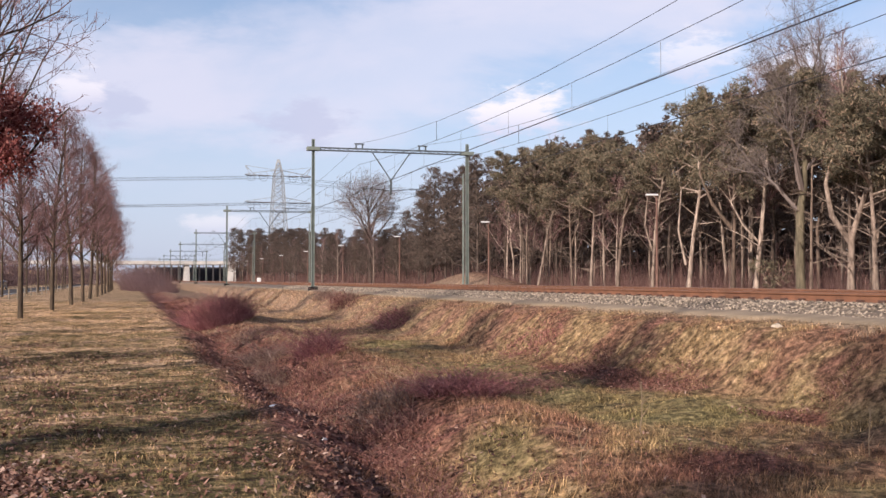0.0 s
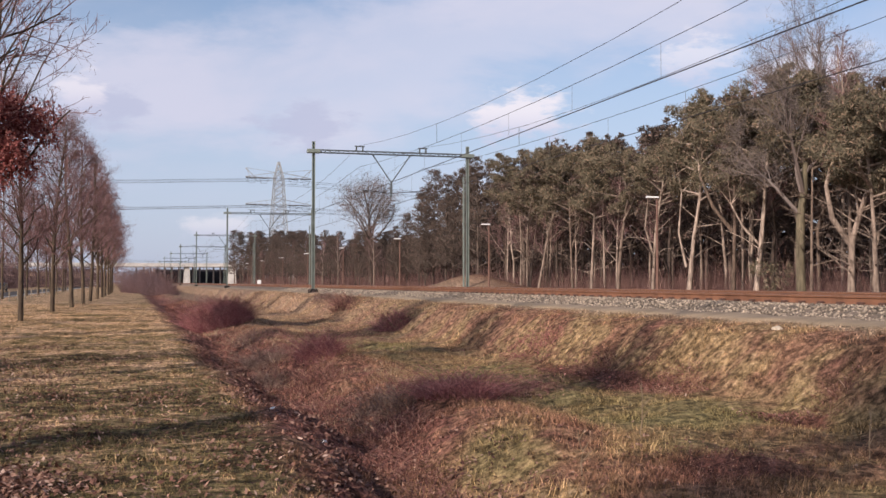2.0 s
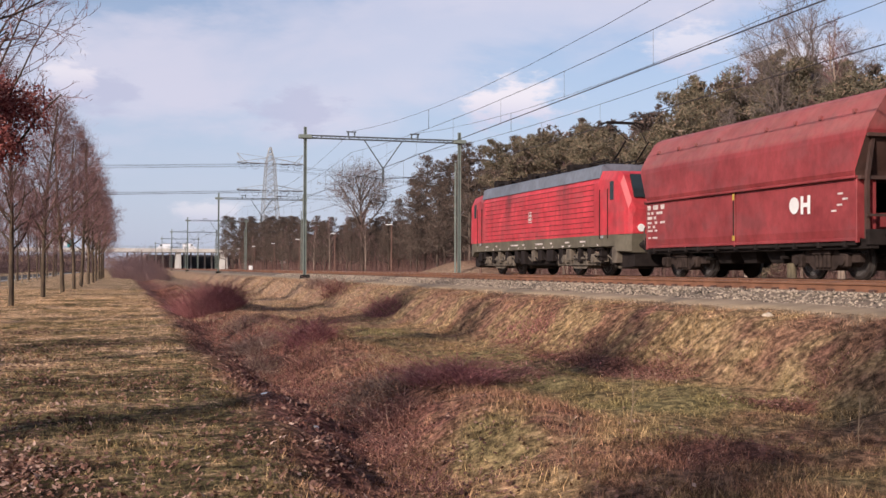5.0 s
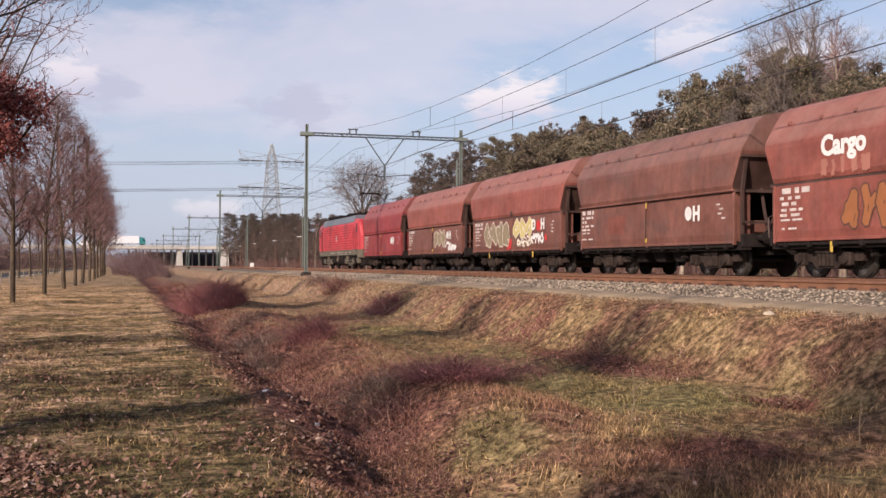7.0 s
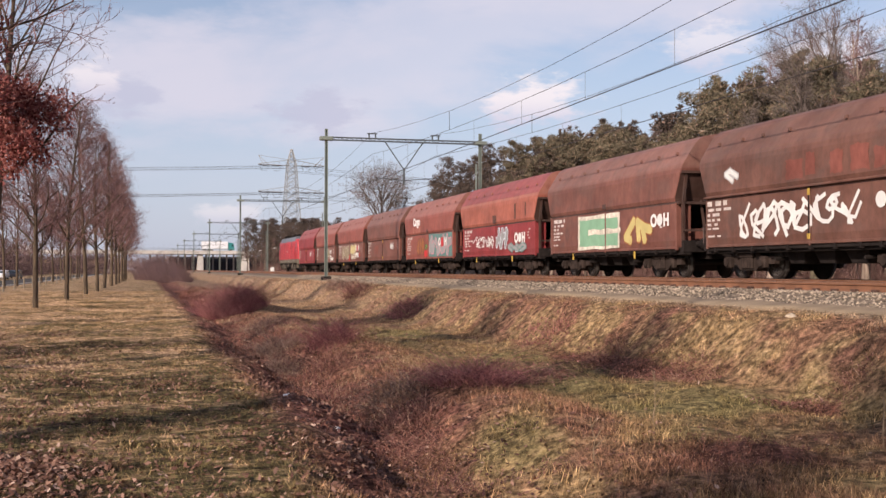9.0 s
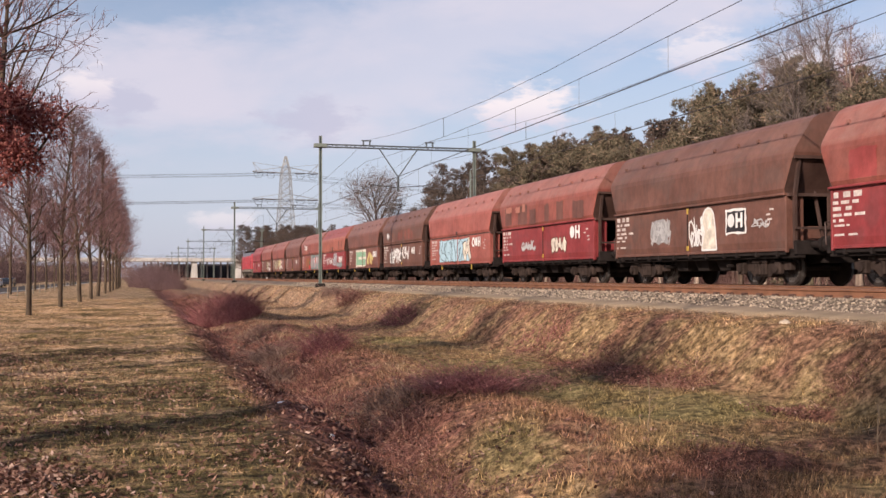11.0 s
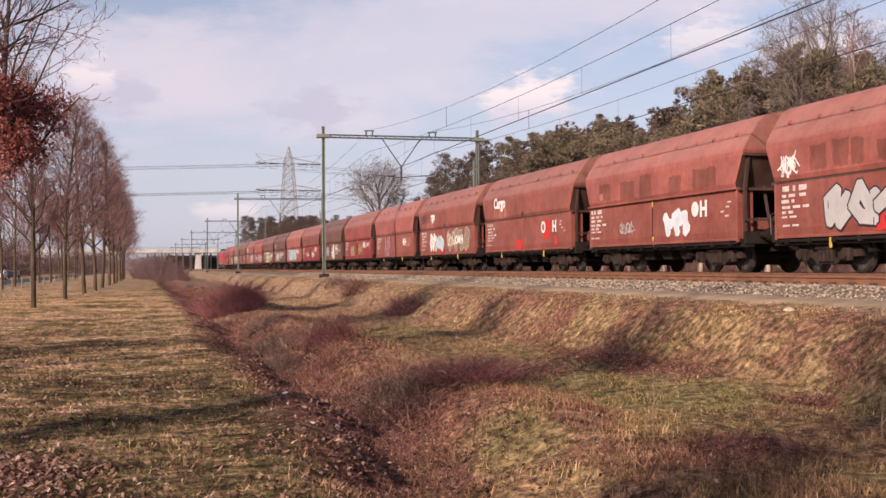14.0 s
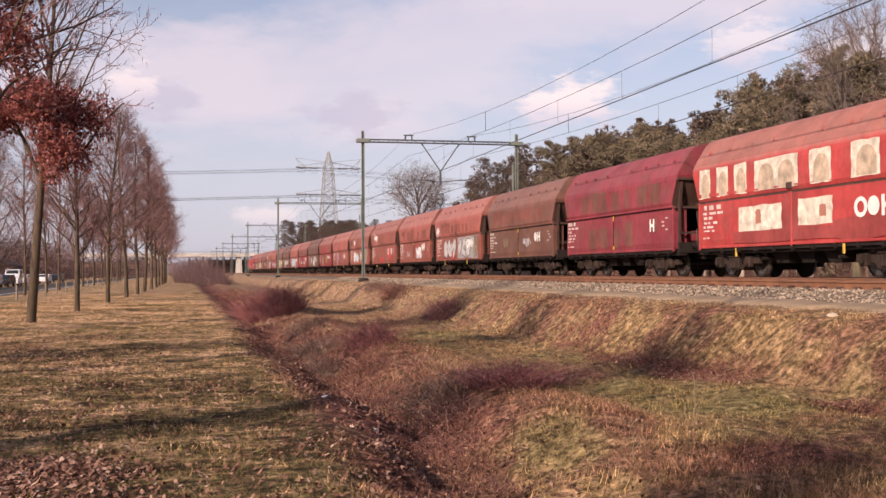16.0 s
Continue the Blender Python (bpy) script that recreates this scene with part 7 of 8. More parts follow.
        for sx in (-1, 1):
            ring2 = [(-2.15, 0.50), (-2.05, 0.80), (2.05, 0.80), (2.15, 0.50), (0.85, 0.44), (0.6, 0.26), (-0.6, 0.26), (-0.85, 0.44)]
            b.hull([[(x, y, z) for y, z in ring2] for x in (sx * 1.12, sx * 1.27)])
            for q in (-1.9, -0.75, 0.75, 1.9):
                b.box(min(sx * 1.26, sx * 1.36), q - 0.07, 0.36, max(sx * 1.26, sx * 1.36), q + 0.07, 0.80, 0.02)
            b.tube([(sx * 1.34, -0.9, 0.62), (sx * 1.34, 0.5, 0.66)], 0.05, 8)
            b.tube([(sx * 1.33, -1.8, 0.40), (sx * 1.33, 1.8, 0.40)], 0.025, 6)
            for dy in (-1.35, 1.35):
                b.box(min(sx * 1.25, sx * 1.38), dy - 0.2, 0.42, max(sx * 1.25, sx * 1.38), dy + 0.2, 0.78, 0.03)
                b.tube([(sx * 1.36, dy, 0.60), (sx * 1.42, dy, 0.60)], [0.15, 0.13], 10)
                for q in (-0.36, 0.36):
                    b.tube([(sx * 1.31, dy + q, 0.5), (sx * 1.31, dy + q, 0.78)], 0.085, 8)
            b.box(min(sx * 1.12, sx * 1.3), -0.3, 0.5, max(sx * 1.12, sx * 1.3), 0.3, 0.9, 0.03)
        b.box(-1.2, -0.28, 0.46, 1.2, 0.28, 0.74)
        b.box(-0.62, -2.2, 0.26, 0.62, 2.2, 0.80, 0.03)
        bo = part("bogie", b, M_DUSTY, t, "dusty bogie", pose(0, y0, 0))
        for dy in (-1.3, 1.3):
            w = part("wheelset", WHEEL_BIG, None, bo, "", pose(0, dy, 0.60))
            WHEELS.append((w, 0.60, (0, dy, 0.60)))
    rnd = random.Random(9)
    for k in range(16):                                  # boxes, pipes and dampers hung under the skirt
        y = -7.6 + 0.98 * k + rnd.uniform(-0.2, 0.2)
        b = Build()
        w, z0 = rnd.uniform(0.12, 0.34), rnd.uniform(0.42, 0.62)
        b.box(-1.40, y - w, z0, -1.18, y + w, 1.00, 0.02)
        b.tube([(-1.36, y + w, 0.55), (-1.36, y + w + 0.4, 0.72)], 0.03, 6)
        part("hung_box", b, M_DUSTY if k % 4 == 0 else M_BODY_DARK, t, "grimy box hung under the skirt")
    for sy in (-1, 1):
        for k in range(3):
            b = Build()
            b.box(-1.46, sy * (h - 2.25) - 0.28, 0.45 + 0.24 * k, -1.30, sy * (h - 2.25) + 0.28, 0.48 + 0.24 * k)
            part("cab_step", b, M_BODY_DARK, t, "dark cab step")
        b = Build()
        b.box(-SIDE - 0.03, sy * (h - 1.9) - 0.1, 1.30, -SIDE + 0.02, sy * (h - 1.9) + 0.1, 1.40, 0.01)
        part("door_handle", b, M_GALV, body, "steel door handle")
        b = Build()
        for sx in (-0.9, 0.9):
            b.tube([(sx, sy * (h - 0.02), 1.62), (sx, sy * (h + 0.03), 1.62)], 0.13, 12)
        part("headlight", b, M_WHITE, body, "round headlights")
    b = Build()
    b.box(-1.2, -2.1, 0.38, 1.2, 2.1, 0.86, 0.06)
    part("transformer_case", b, M_BODY_DARK, t, "grimy box between the bogies")
    b = Build()
    for a0, a1, z0, z1 in ((-0.20, 0.20, 2.11, 2.14), (-0.20, 0.20, 2.51, 2.54), (-0.20, -0.17, 2.15, 2.50), (0.17, 0.20, 2.15, 2.50), (-0.12, -0.03, 2.19, 2.30), (0.03, 0.12, 2.19, 2.30), (-0.12, -0.03, 2.35, 2.46), (0.03, 0.12, 2.35, 2.46), (-0.02, 0.02, 2.2, 2.45)):
        side_shape(b, [(a0, z0), (a1, z0), (a1, z1), (a0, z1)], 0, 1.464)
    part("emblem", b, M_LETTER_DIM, body, "small white square emblem", pose(0, 0.25, 0), fix=False)
    b = Build()
    for a, ln in ((-6.0, 0.4), (-4.6, 0.2), (-2.6, 0.9), (-1.2, 0.25), (0.3, 0.8), (1.9, 0.2), (3.4, 0.4), (4.8, 0.5)):
        side_shape(b, [(a, 1.20), (a + ln, 1.20), (a + ln, 1.26), (a, 1.26)], 0, 1.453)
    for k in range(14):
        a = -7.0 + k + rnd.uniform(-0.3, 0.3)
        side_shape(b, [(a, 1.06), (a + 0.05 + 0.2 * rnd.random(), 1.06), (a + 0.05 + 0.2 * rnd.random(), 1.12), (a, 1.12)], 0, 1.453)
    part("data_panel", b, M_LETTER_DIM, body, "small pale lettering", fix=False)
    return t


WHEEL_BIG = wheelset(0.60)
ENGINE = engine()


# ---- shrubs, grass and leaves ----
def canes(rng, n, cx, cy, rx, ry, tall, r, arch=0.5, seg=4, start=0.9):
    """Many thin arching stems as three-sided tapering rods: vertices and faces."""
    a = rng.uniform(0, 6.283, n)
    q = np.sqrt(rng.random(n)) * start
    px, py = cx + rx * q * np.cos(a), cy + ry * q * np.sin(a)
    pz = height(px, py)
    hgt = tall * rng.uniform(0.35, 1.1, n) * (1 - 0.72 * q ** 2)
    out = rng.normal(0, 1, (n, 2)) * 1.0 + np.stack([np.cos(a), np.sin(a)], 1) * q[:, None] * 0.35
    lean = out * (hgt * arch)[:, None]
    u = np.linspace(0, 1, seg + 1)
    bend = rng.uniform(0.0, 0.5, n) * min(arch, 1.6)
    x = px[:, None] + lean[:, :1] * u ** 1.5 + rng.normal(0, 0.045, (n, seg + 1)) * min(tall, 1.2)
    y = py[:, None] + lean[:, 1:] * u ** 1.5 + rng.normal(0, 0.045, (n, seg + 1)) * min(tall, 1.2)
    z = pz[:, None] - 0.03 + hgt[:, None] * (u - bend[:, None] * u ** 3)
    rad = r * (1 - 0.75 * u)
    ang = np.array([0, 2.094, 4.189])
    v = np.stack([x[:, :, None] + rad[None, :, None] * np.cos(ang), y[:, :, None] + rad[None, :, None] * np.sin(ang), np.repeat(z[:, :, None], 3, 2)], -1)
    base = np.arange(n)[:, None, None, None] * (3 * (seg + 1))
    s = np.arange(seg)[None, :, None, None] * 3
    k = np.arange(3)[None, None, :, None]
    l = (k + 1) % 3
    f = np.concatenate([base + s + k, base + s + l, base + s + l + 3, base + s + k + 3], -1).reshape(-1, 4)
    return v.reshape(-1, 3), f


def shrub(name, label, category, seed, n, cx, cy, rx, ry, tall, mat, r=0.006, arch=0.5, group="", leaves=0.0):
    rng = np.random.default_rng(seed)
    v, f = canes(rng, int(n * 0.85), cx, cy, rx, ry, tall, r * 1.35, arch, 3)
    # short side shoots all through the canes
    rows = v.reshape(-1, 4, 3, 3).mean(2)
    pick = rows[rng.integers(0, len(rows), n * 3 // 2), rng.integers(1, 4, n * 3 // 2)]
    tv, tf = twig_ends(seed, pick, 1, min(0.32, 0.3 * tall + 0.04), r * 0.8)
    tf = np.concatenate([tf, tf[:, 2:]], 1) + len(v)
    v, f = np.concatenate([v, tv]), np.concatenate([f, tf])
    # curled withered leaves caught all through
    m = int(n * leaves)
    at = rows[rng.integers(0, len(rows), m), rng.integers(1, 4, m)] + rng.normal(0, 0.04, (m, 3))
    e0, e1 = rng.normal(0, 1, (m, 3)), rng.normal(0, 1, (m, 3))
    e0 *= (2.6 * r * rng.uniform(0.5, 1.5, m) / np.linalg.norm(e0, axis=1))[:, None]
    e1 *= (1.1 * r * rng.uniform(0.6, 1.4, m) / np.linalg.norm(e1, axis=1))[:, None]
    lv = np.stack([at - e0, at + e1, at + e0, at - e1], 1).reshape(-1, 3)
    f = np.concatenate([f, np.arange(4 * m).reshape(-1, 4) + len(v)])
    v = np.concatenate([v, lv])
    return tagged(new(name, arrays(name, v, f, mat)), label, category, group)


BRAMBLE_TEXT = "tangled reddish-brown bramble thicket in the ditch"
shrub("bramble_bush", "wide dense reddish-purple thicket in the ditch", "bush", 1, 3400, 3.45, 46.0, 1.55, 3.6, 1.30, M_THICKET, 0.007, 0.8, "bushes in the ditch", 3.0)
for i, (n, x, y, rx, ry, tall, mat, r) in enumerate((
        (1100, 3.1, 27.2, 0.50, 2.0, 0.70, M_SCRUB, 0.005), (1300, 3.9, 23.6, 0.50, 1.4, 0.75, M_THICKET, 0.004), (900, 3.4, 21.0, 0.50, 1.3, 0.50, M_BRAMBLE, 0.004), (700, 2.8, 23.2, 0.4, 1.4, 0.55, M_SCRUB, 0.004),
        (1800, 4.5, 15.2, 0.60, 1.0, 0.60, M_THICKET, 0.004), (1000, 3.7, 16.2, 0.55, 1.1, 0.45, M_SCRUB, 0.004), (800, 3.4, 14.2, 0.45, 0.9, 0.42, M_BRAMBLE, 0.004), (700, 5.3, 16.2, 0.5, 0.8, 0.40, M_BRAMBLE, 0.004),
        (500, 6.3, 16.8, 0.6, 0.7, 0.25, M_BRAMBLE, 0.004), (900, 8.3, 16.0, 0.8, 1.1, 0.20, M_BRAMBLE, 0.003), (700, 8.7, 23.4, 0.6, 1.7, 0.26, M_THICKET, 0.004), (600, 8.5, 19.4, 0.5, 0.8, 0.24, M_BRAMBLE, 0.004),
        (900, 8.7, 37.2, 0.5, 2.2, 0.62, M_THICKET, 0.006), (700, 3.0, 18.2, 0.4, 1.2, 0.35, M_BRAMBLE, 0.004), (800, 3.0, 12.2, 0.45, 1.1, 0.30, M_BRAMBLE, 0.003), (700, 4.2, 60.0, 0.9, 2.5, 1.0, M_BRAMBLE, 0.008),
        (700, 3.6, 34.0, 0.7, 2.4, 0.50, M_SCRUB, 0.005), (500, 2.9, 10.4, 0.4, 0.8, 0.25, M_BRAMBLE, 0.003), (700, 9.2, 49.0, 0.5, 3.0, 0.7, M_BRAMBLE, 0.008), (600, 9.4, 55.0, 0.4, 3.0, 0.6, M_SCRUB, 0.008),
        (500, 8.7, 12.3, 0.6, 0.6, 0.20, M_BRAMBLE, 0.003), (350, 5.2, 9.2, 0.6, 0.4, 0.16, M_BRAMBLE, 0.003))):
    shrub("bramble_bush", BRAMBLE_TEXT, "bush", 2 + i, n // 2, x, y, rx, ry, tall * 1.15, mat, r * 1.5, 1.35, "bushes in the ditch", 4.0)
for i, (cx, cy, s) in enumerate(((4.6, 150, 0.62), (3.4, 160, 0.95), (2.4, 170, 1.2), (1.6, 180, 1.4), (1.8, 192, 1.45), (2.4, 206, 1.4))):
    shrub("willow_hedge", "tall purple-brown bare shrub thicket at the end of the lawn", "bush", 20 + i, 1400, cx, cy, 2.5 * s, 6.0, 4.2 * s, M_WILLOW, 0.012, 0.6, "thickets at the lawn's end")


M_BRUSH = leafy("brushwood", [(0.0, (0.11, 0.056, 0.052)), (0.6, (0.25, 0.138, 0.118)), (1.0, (0.38, 0.25, 0.205))])
# near-black: the shade deep in the wood put into the colour
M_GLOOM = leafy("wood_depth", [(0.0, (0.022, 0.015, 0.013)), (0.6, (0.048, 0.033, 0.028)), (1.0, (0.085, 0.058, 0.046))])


def undergrowth(name, label, seed, n, x0, x1, y0, y1, tall, mat, r, arch=0.2):
    """Brushwood over a long stretch, as one piece of stuff."""
    rng = np.random.default_rng(seed)
    v, f = canes(rng, n, 0, 0, 1, 1, tall, r, arch, 3)
    per = 12
    px, py = rng.uniform(x0, x1, n), rng.uniform(y0, y1, n)
    v = v.reshape(n, per, 3)
    base = v[:, :3].mean(1)
    v[:, :, 0] += (px - base[:, 0])[:, None]
    v[:, :, 1] += (py - base[:, 1])[:, None]
    v[:, :, 2] += (height(px, py) - base[:, 2] - 0.05)[:, None]
    tagged(new(name, arrays(name, v.reshape(-1, 3), f, mat)), label, "undergrowth", kind="stuff")


undergrowth("undergrowth", "brown leafless brushwood under the pines", 41, 8500, 26.8, 46, 22, 110, 2.9, M_BRUSH, 0.011)
undergrowth("forest_brush", "low reddish brushwood along the wood's edge", 42, 6500, 26.3, 29, 22, 130, 1.5, M_BRUSH, 0.007, 0.4)
undergrowth("far_brush", "grey-brown brushwood along the far wood", 43, 5000, 26.0, 34, 110, 295, 4.2, M_BRUSH, 0.018)


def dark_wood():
    """The closed depth of the wood behind the first trees: near-black shards stand in for its shade."""
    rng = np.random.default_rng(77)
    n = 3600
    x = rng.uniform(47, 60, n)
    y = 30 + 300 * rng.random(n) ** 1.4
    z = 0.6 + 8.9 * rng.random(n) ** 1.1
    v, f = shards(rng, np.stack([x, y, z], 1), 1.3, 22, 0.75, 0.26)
    tagged(new("deep_wood", arrays("deep_wood", v, f, M_GLOOM)), "near-black shards standing in for the shade deep in the pine wood", "wood", kind="stuff")
    n = 3000
    x = rng.uniform(-52, -27, n)
    y = rng.uniform(70, 330, n)
    z = 0.1 + 8.5 * rng.random(n) ** 1.3
    v, f = shards(rng, np.stack([x, y, z], 1), 1.4, 30, 0.7, 0.075)
    q = 1100
    far = np.stack([rng.uniform(-70, -8, q), rng.uniform(335, 415, q), 0.2 + 6.0 * rng.random(q)], 1)
    v2, f2 = shards(rng, far, 1.8, 30, 0.9, 0.07)
    v, f = np.concatenate([v, v2]), np.concatenate([f, f2 + len(v)])
    tagged(new("distant_tree_belt", arrays("distant_tree_belt", v, f, M_BELT)), "distant belt of bare brown trees beyond the road", "wood", kind="stuff")
    n = 2200
    x = rng.uniform(-260, 260, n)
    y = rng.uniform(470, 560, n)
    z = 0.5 + 5.5 * rng.random(n)
    v, f = shards(rng, np.stack([x, y, z], 1), 2.2, 24, 1.1, 0.24)
    tagged(new("far_trees", arrays("far_trees", v, f, M_SCRUB)), "far grey-brown trees behind the viaduct", "wood", kind="stuff")


dark_wood()


def blades(name, label, seed, n, x0, x1, y0, y1, tall, wide, mat, bias=1.6, lean=0.5, clump=0):
    rng = np.random.default_rng(seed)
    y = y0 + (y1 - y0) * rng.random(n) ** bias
    x = rng.uniform(x0, x1, n)
    if clump:
        cx = rng.uniform(x0, x1, clump)
        cy = y0 + (y1 - y0) * rng.random(clump) ** bias
        pick = rng.integers(0, clump, n)
        x, y = cx[pick] + rng.normal(0, 0.16, n), cy[pick] + rng.normal(0, 0.16, n)
        x = np.clip(x, x0, x1)
    z = height(x, y)
    h = tall * rng.uniform(0.4, 1.3, n)
    a = rng.uniform(0, 6.283, n)
    d = rng.normal(0, lean, (n, 2)) * h[:, None]
    w = wide * rng.uniform(0.6, 1.3, n) * (1 + y / 40.0)
    sx, sy = np.cos(a) * w, np.sin(a) * w
    v = np.stack([np.stack([x - sx, y - sy, z - 0.03], 1), np.stack([x + sx, y + sy, z - 0.03], 1), np.stack([x + d[:, 0], y + d[:, 1], z + h], 1)], 1).reshape(-1, 3)
    f = np.arange(3 * n).reshape(-1, 3)
    tagged(new(name, arrays(name, v, f, mat)), label, "grass", kind="stuff")


blades("lawn_grass", "short rough winter lawn grass", 51, 120000, -9, 1.6, 5.5, 85, 0.04, 0.005, M_BLADE_G, 1.8, 1.0)
blades("lawn_tufts", "coarser tufts and moss in the lawn", 54, 90000, -9, 1.9, 5.5, 60, 0.050, 0.006, M_BLADE_G, 2.1, 1.2, 4200)
blades("bank_grass", "dry straw-coloured tussock grass of the bank", 52, 150000, 4.0, 10.3, 6, 90, 0.058, 0.006, M_BLADE, 1.7, 1.0, 11000)
blades("ditch_grass", "withered grass and stalks in the ditch", 53, 46000, 2.2, 5.6, 5.5, 90, 0.11, 0.005, M_BLADE, 1.5, 0.6, 1500)
blades("ditch_tufts", "pale straw tufts standing among the brambles", 57, 4000, 2.6, 5.2, 15, 45, 0.12, 0.005, M_STRAW, 1.2, 0.8, 220)


def scatter_leaves(name, label, seed, n, spots, size, mat):
    rng = np.random.default_rng(seed)
    xs, ys = [], []
    for cx, cy, sx, sy, k in spots:
        xs.append(rng.normal(cx, sx, int(n * k)))
        ys.append(rng.normal(cy, sy, int(n * k)))
    x, y = np.concatenate(xs), np.abs(np.concatenate(ys)) + 0.5
    m = len(x)
    z = height(x, y) + rng.uniform(0.005, 0.05, m)
    a = rng.uniform(0, 6.283, m)
    s = size * rng.uniform(0.6, 1.3, m)
    tilt = rng.normal(0, 0.45, (m, 2))
    q = np.array([(-1, 0), (0, -0.55), (1, 0), (0, 0.55)])
    vx = (q[None, :, 0] * np.cos(a)[:, None] - q[None, :, 1] * np.sin(a)[:, None]) * s[:, None]
    vy = (q[None, :, 0] * np.sin(a)[:, None] + q[None, :, 1] * np.cos(a)[:, None]) * s[:, None]
    vz = vx * tilt[:, :1] + vy * tilt[:, 1:]
    v = np.stack([vx + x[:, None], vy + y[:, None], vz + z[:, None]], -1).reshape(-1, 3)
    f = np.arange(4 * m).reshape(-1, 4)
    tagged(new(name, arrays(name, v, f, mat)), label, "leaves", kind="stuff")


scatter_leaves("fallen_leaves", "fallen brown leaves on the lawn and in the ditch", 61, 26000,
               ((-1.15, 8.8, 0.35, 0.45, 0.13), (-1.8, 7.9, 0.5, 0.6, 0.06), (-2.5, 11, 2.5, 4, 0.05), (1.9, 9.6, 0.15, 0.6, 0.02), (2.25, 21, 0.28, 4.5, 0.20), (2.0, 30, 0.35, 6, 0.10), (-0.5, 14, 2.6, 7, 0.14), (3, 11, 1.0, 4, 0.10), (-2.0, 7.4, 1.5, 1.2, 0.06)), 0.027, M_FALLEN)
rng = np.random.default_rng(63)
scatter_leaves("lawn_litter", "small withered leaves strewn over the lawn", 64, 17000,
               tuple((rng.uniform(-6, 1.2), 6 + 22 * rng.random() ** 1.5, rng.uniform(0.3, 1.0), rng.uniform(0.4, 1.3), 1 / 40) for _ in range(40)), 0.021, M_FALLEN)
scatter_leaves("bank_litter", "withered leaves caught on the bank", 65, 9000, ((8.2, 19.5, 0.3, 1.0, 0.22), (8.25, 17.3, 0.28, 0.8, 0.22), (8.4, 15.6, 0.22, 0.6, 0.18), (8.05, 12.0, 0.25, 0.25, 0.10), (5.4, 9.4, 0.8, 0.7, 0.06), (8.6, 22, 0.5, 1.8, 0.14)), 0.020, M_WITHERED)
scatter_leaves("ditch_litter", "leaves in the ditch bottom, darkened for its shade", 62, 9000, ((2.5, 12, 0.45, 7, 0.6), (3.0, 24, 0.6, 9, 0.4)), 0.030, M_SHADED_LEAF)


# ---- small things on the ground ----
def pebble(name, label, category, x, y, r, mat, seed, flat=0.55):
    bm = bmesh.new()
    bmesh.ops.create_icosphere(bm, subdivisions=2, radius=1)
    for v in bm.verts:
        k = 1 + 0.35 * noise.noise(v.co * 1.3 + Vector((seed, 0, 0)))
        v.co = Vector((v.co.x * r * k * 1.3, v.co.y * r * k, v.co.z * r * k * flat))
    me = bpy.data.meshes.new(name)
    bm.to_mesh(me)
    bm.free()
    me.materials.append(mat)
    ob = new(name, me)
    ob.matrix_basis = pose(x, y, at_ground(x, y) + r * 0.2, 0, 0, seed * 40)
    return tagged(ob, label, category)


M_PALE_STONE = plain("pale_boulder", (0.50, 0.42, 0.32), 0.9, vary=0.2, scale=6, bump=0.5)
pebble("boulder", "pale sandy boulder at the top of the bank", "stone", 9.75, 15.2, 0.085, M_PALE_STONE, 1.0)
M_LITTER = plain("white_plastic", (0.72, 0.74, 0.76), 0.5, vary=0.1)
pebble("litter", "crumpled white plastic litter on the ditch's edge", "litter", 1.75, 14.0, 0.055, M_LITTER, 2.0, 0.8)
pebble("litter", "crumpled white plastic litter in the ditch", "litter", 2.15, 12.6, 0.035, M_LITTER, 3.0, 0.8)


M_STALK = plain("dry_stalk", (0.23, 0.165, 0.105), 0.9, vary=0.3)


def stalk(x, y, tall, seed):
    rng = random.Random(seed)
    z = at_ground(x, y)
    b = Build()
    pts = [Vector((x, y, z - 0.05))]
    for k in range(5):
        pts.append(pts[-1] + Vector((rng.uniform(-0.03, 0.03), rng.uniform(-0.03, 0.03), tall / 5)))
    b.tube(pts, [0.007, 0.0065, 0.006, 0.005, 0.004, 0.003], 5)
    for k in (2, 3, 4):
        b.tube([pts[k], pts[k] + Vector((rng.uniform(-0.12, 0.12), rng.uniform(-0.1, 0.1), 0.12))], [0.006, 0.003], 4)
    tagged(part("sapling", b, M_STALK), "thin dry leafless sapling on the ditch floor", "sapling", "dry saplings")


stalk(5.36, 10.96, 0.68, 1)
stalk(7.2, 9.6, 0.55, 2)
stalk(4.0, 9.4, 0.5, 3)


# ---- lamps beyond the tracks ----
def path_lamp():
    t = thing("street_lamp", "slim brown lamp post with a short white arm lantern", "street lamp", "lamps along the path")
    b = Build()
    b.tube([(0, 0, -0.2), (0, 0, 1.0), (0, 0, 4.35)], [0.07, 0.06, 0.045], 8)
    part("post", b, M_RUSTPOST, t)
    b = Build()
    b.hull([[(x, y, z) for y, z in ((-0.09, 4.34), (0.09, 4.34), (0.06, 4.41), (-0.06, 4.41))] for x in (-0.50, 0.05)])
    part("lantern", b, M_WHITE, t, "white flat lantern")
    return t


M_RUSTPOST = plain("brown_post_paint", (0.16, 0.085, 0.062), 0.7, vary=0.2)
lamp = path_lamp()
for i, y in enumerate((44.5, 68.4, 93.2, 119.7, 145, 170, 196, 222)):
    m = pose(22.5, y, at_ground(22.5, y))
    if i:
        copy_thing(lamp, m)
    else:
        lamp.matrix_basis = m

# ---- pylons ----
M_PYLON = plain("pale_galvanised_steel", (0.36, 0.38, 0.385), 0.6, 0.2, vary=0.15, bump=0.05)


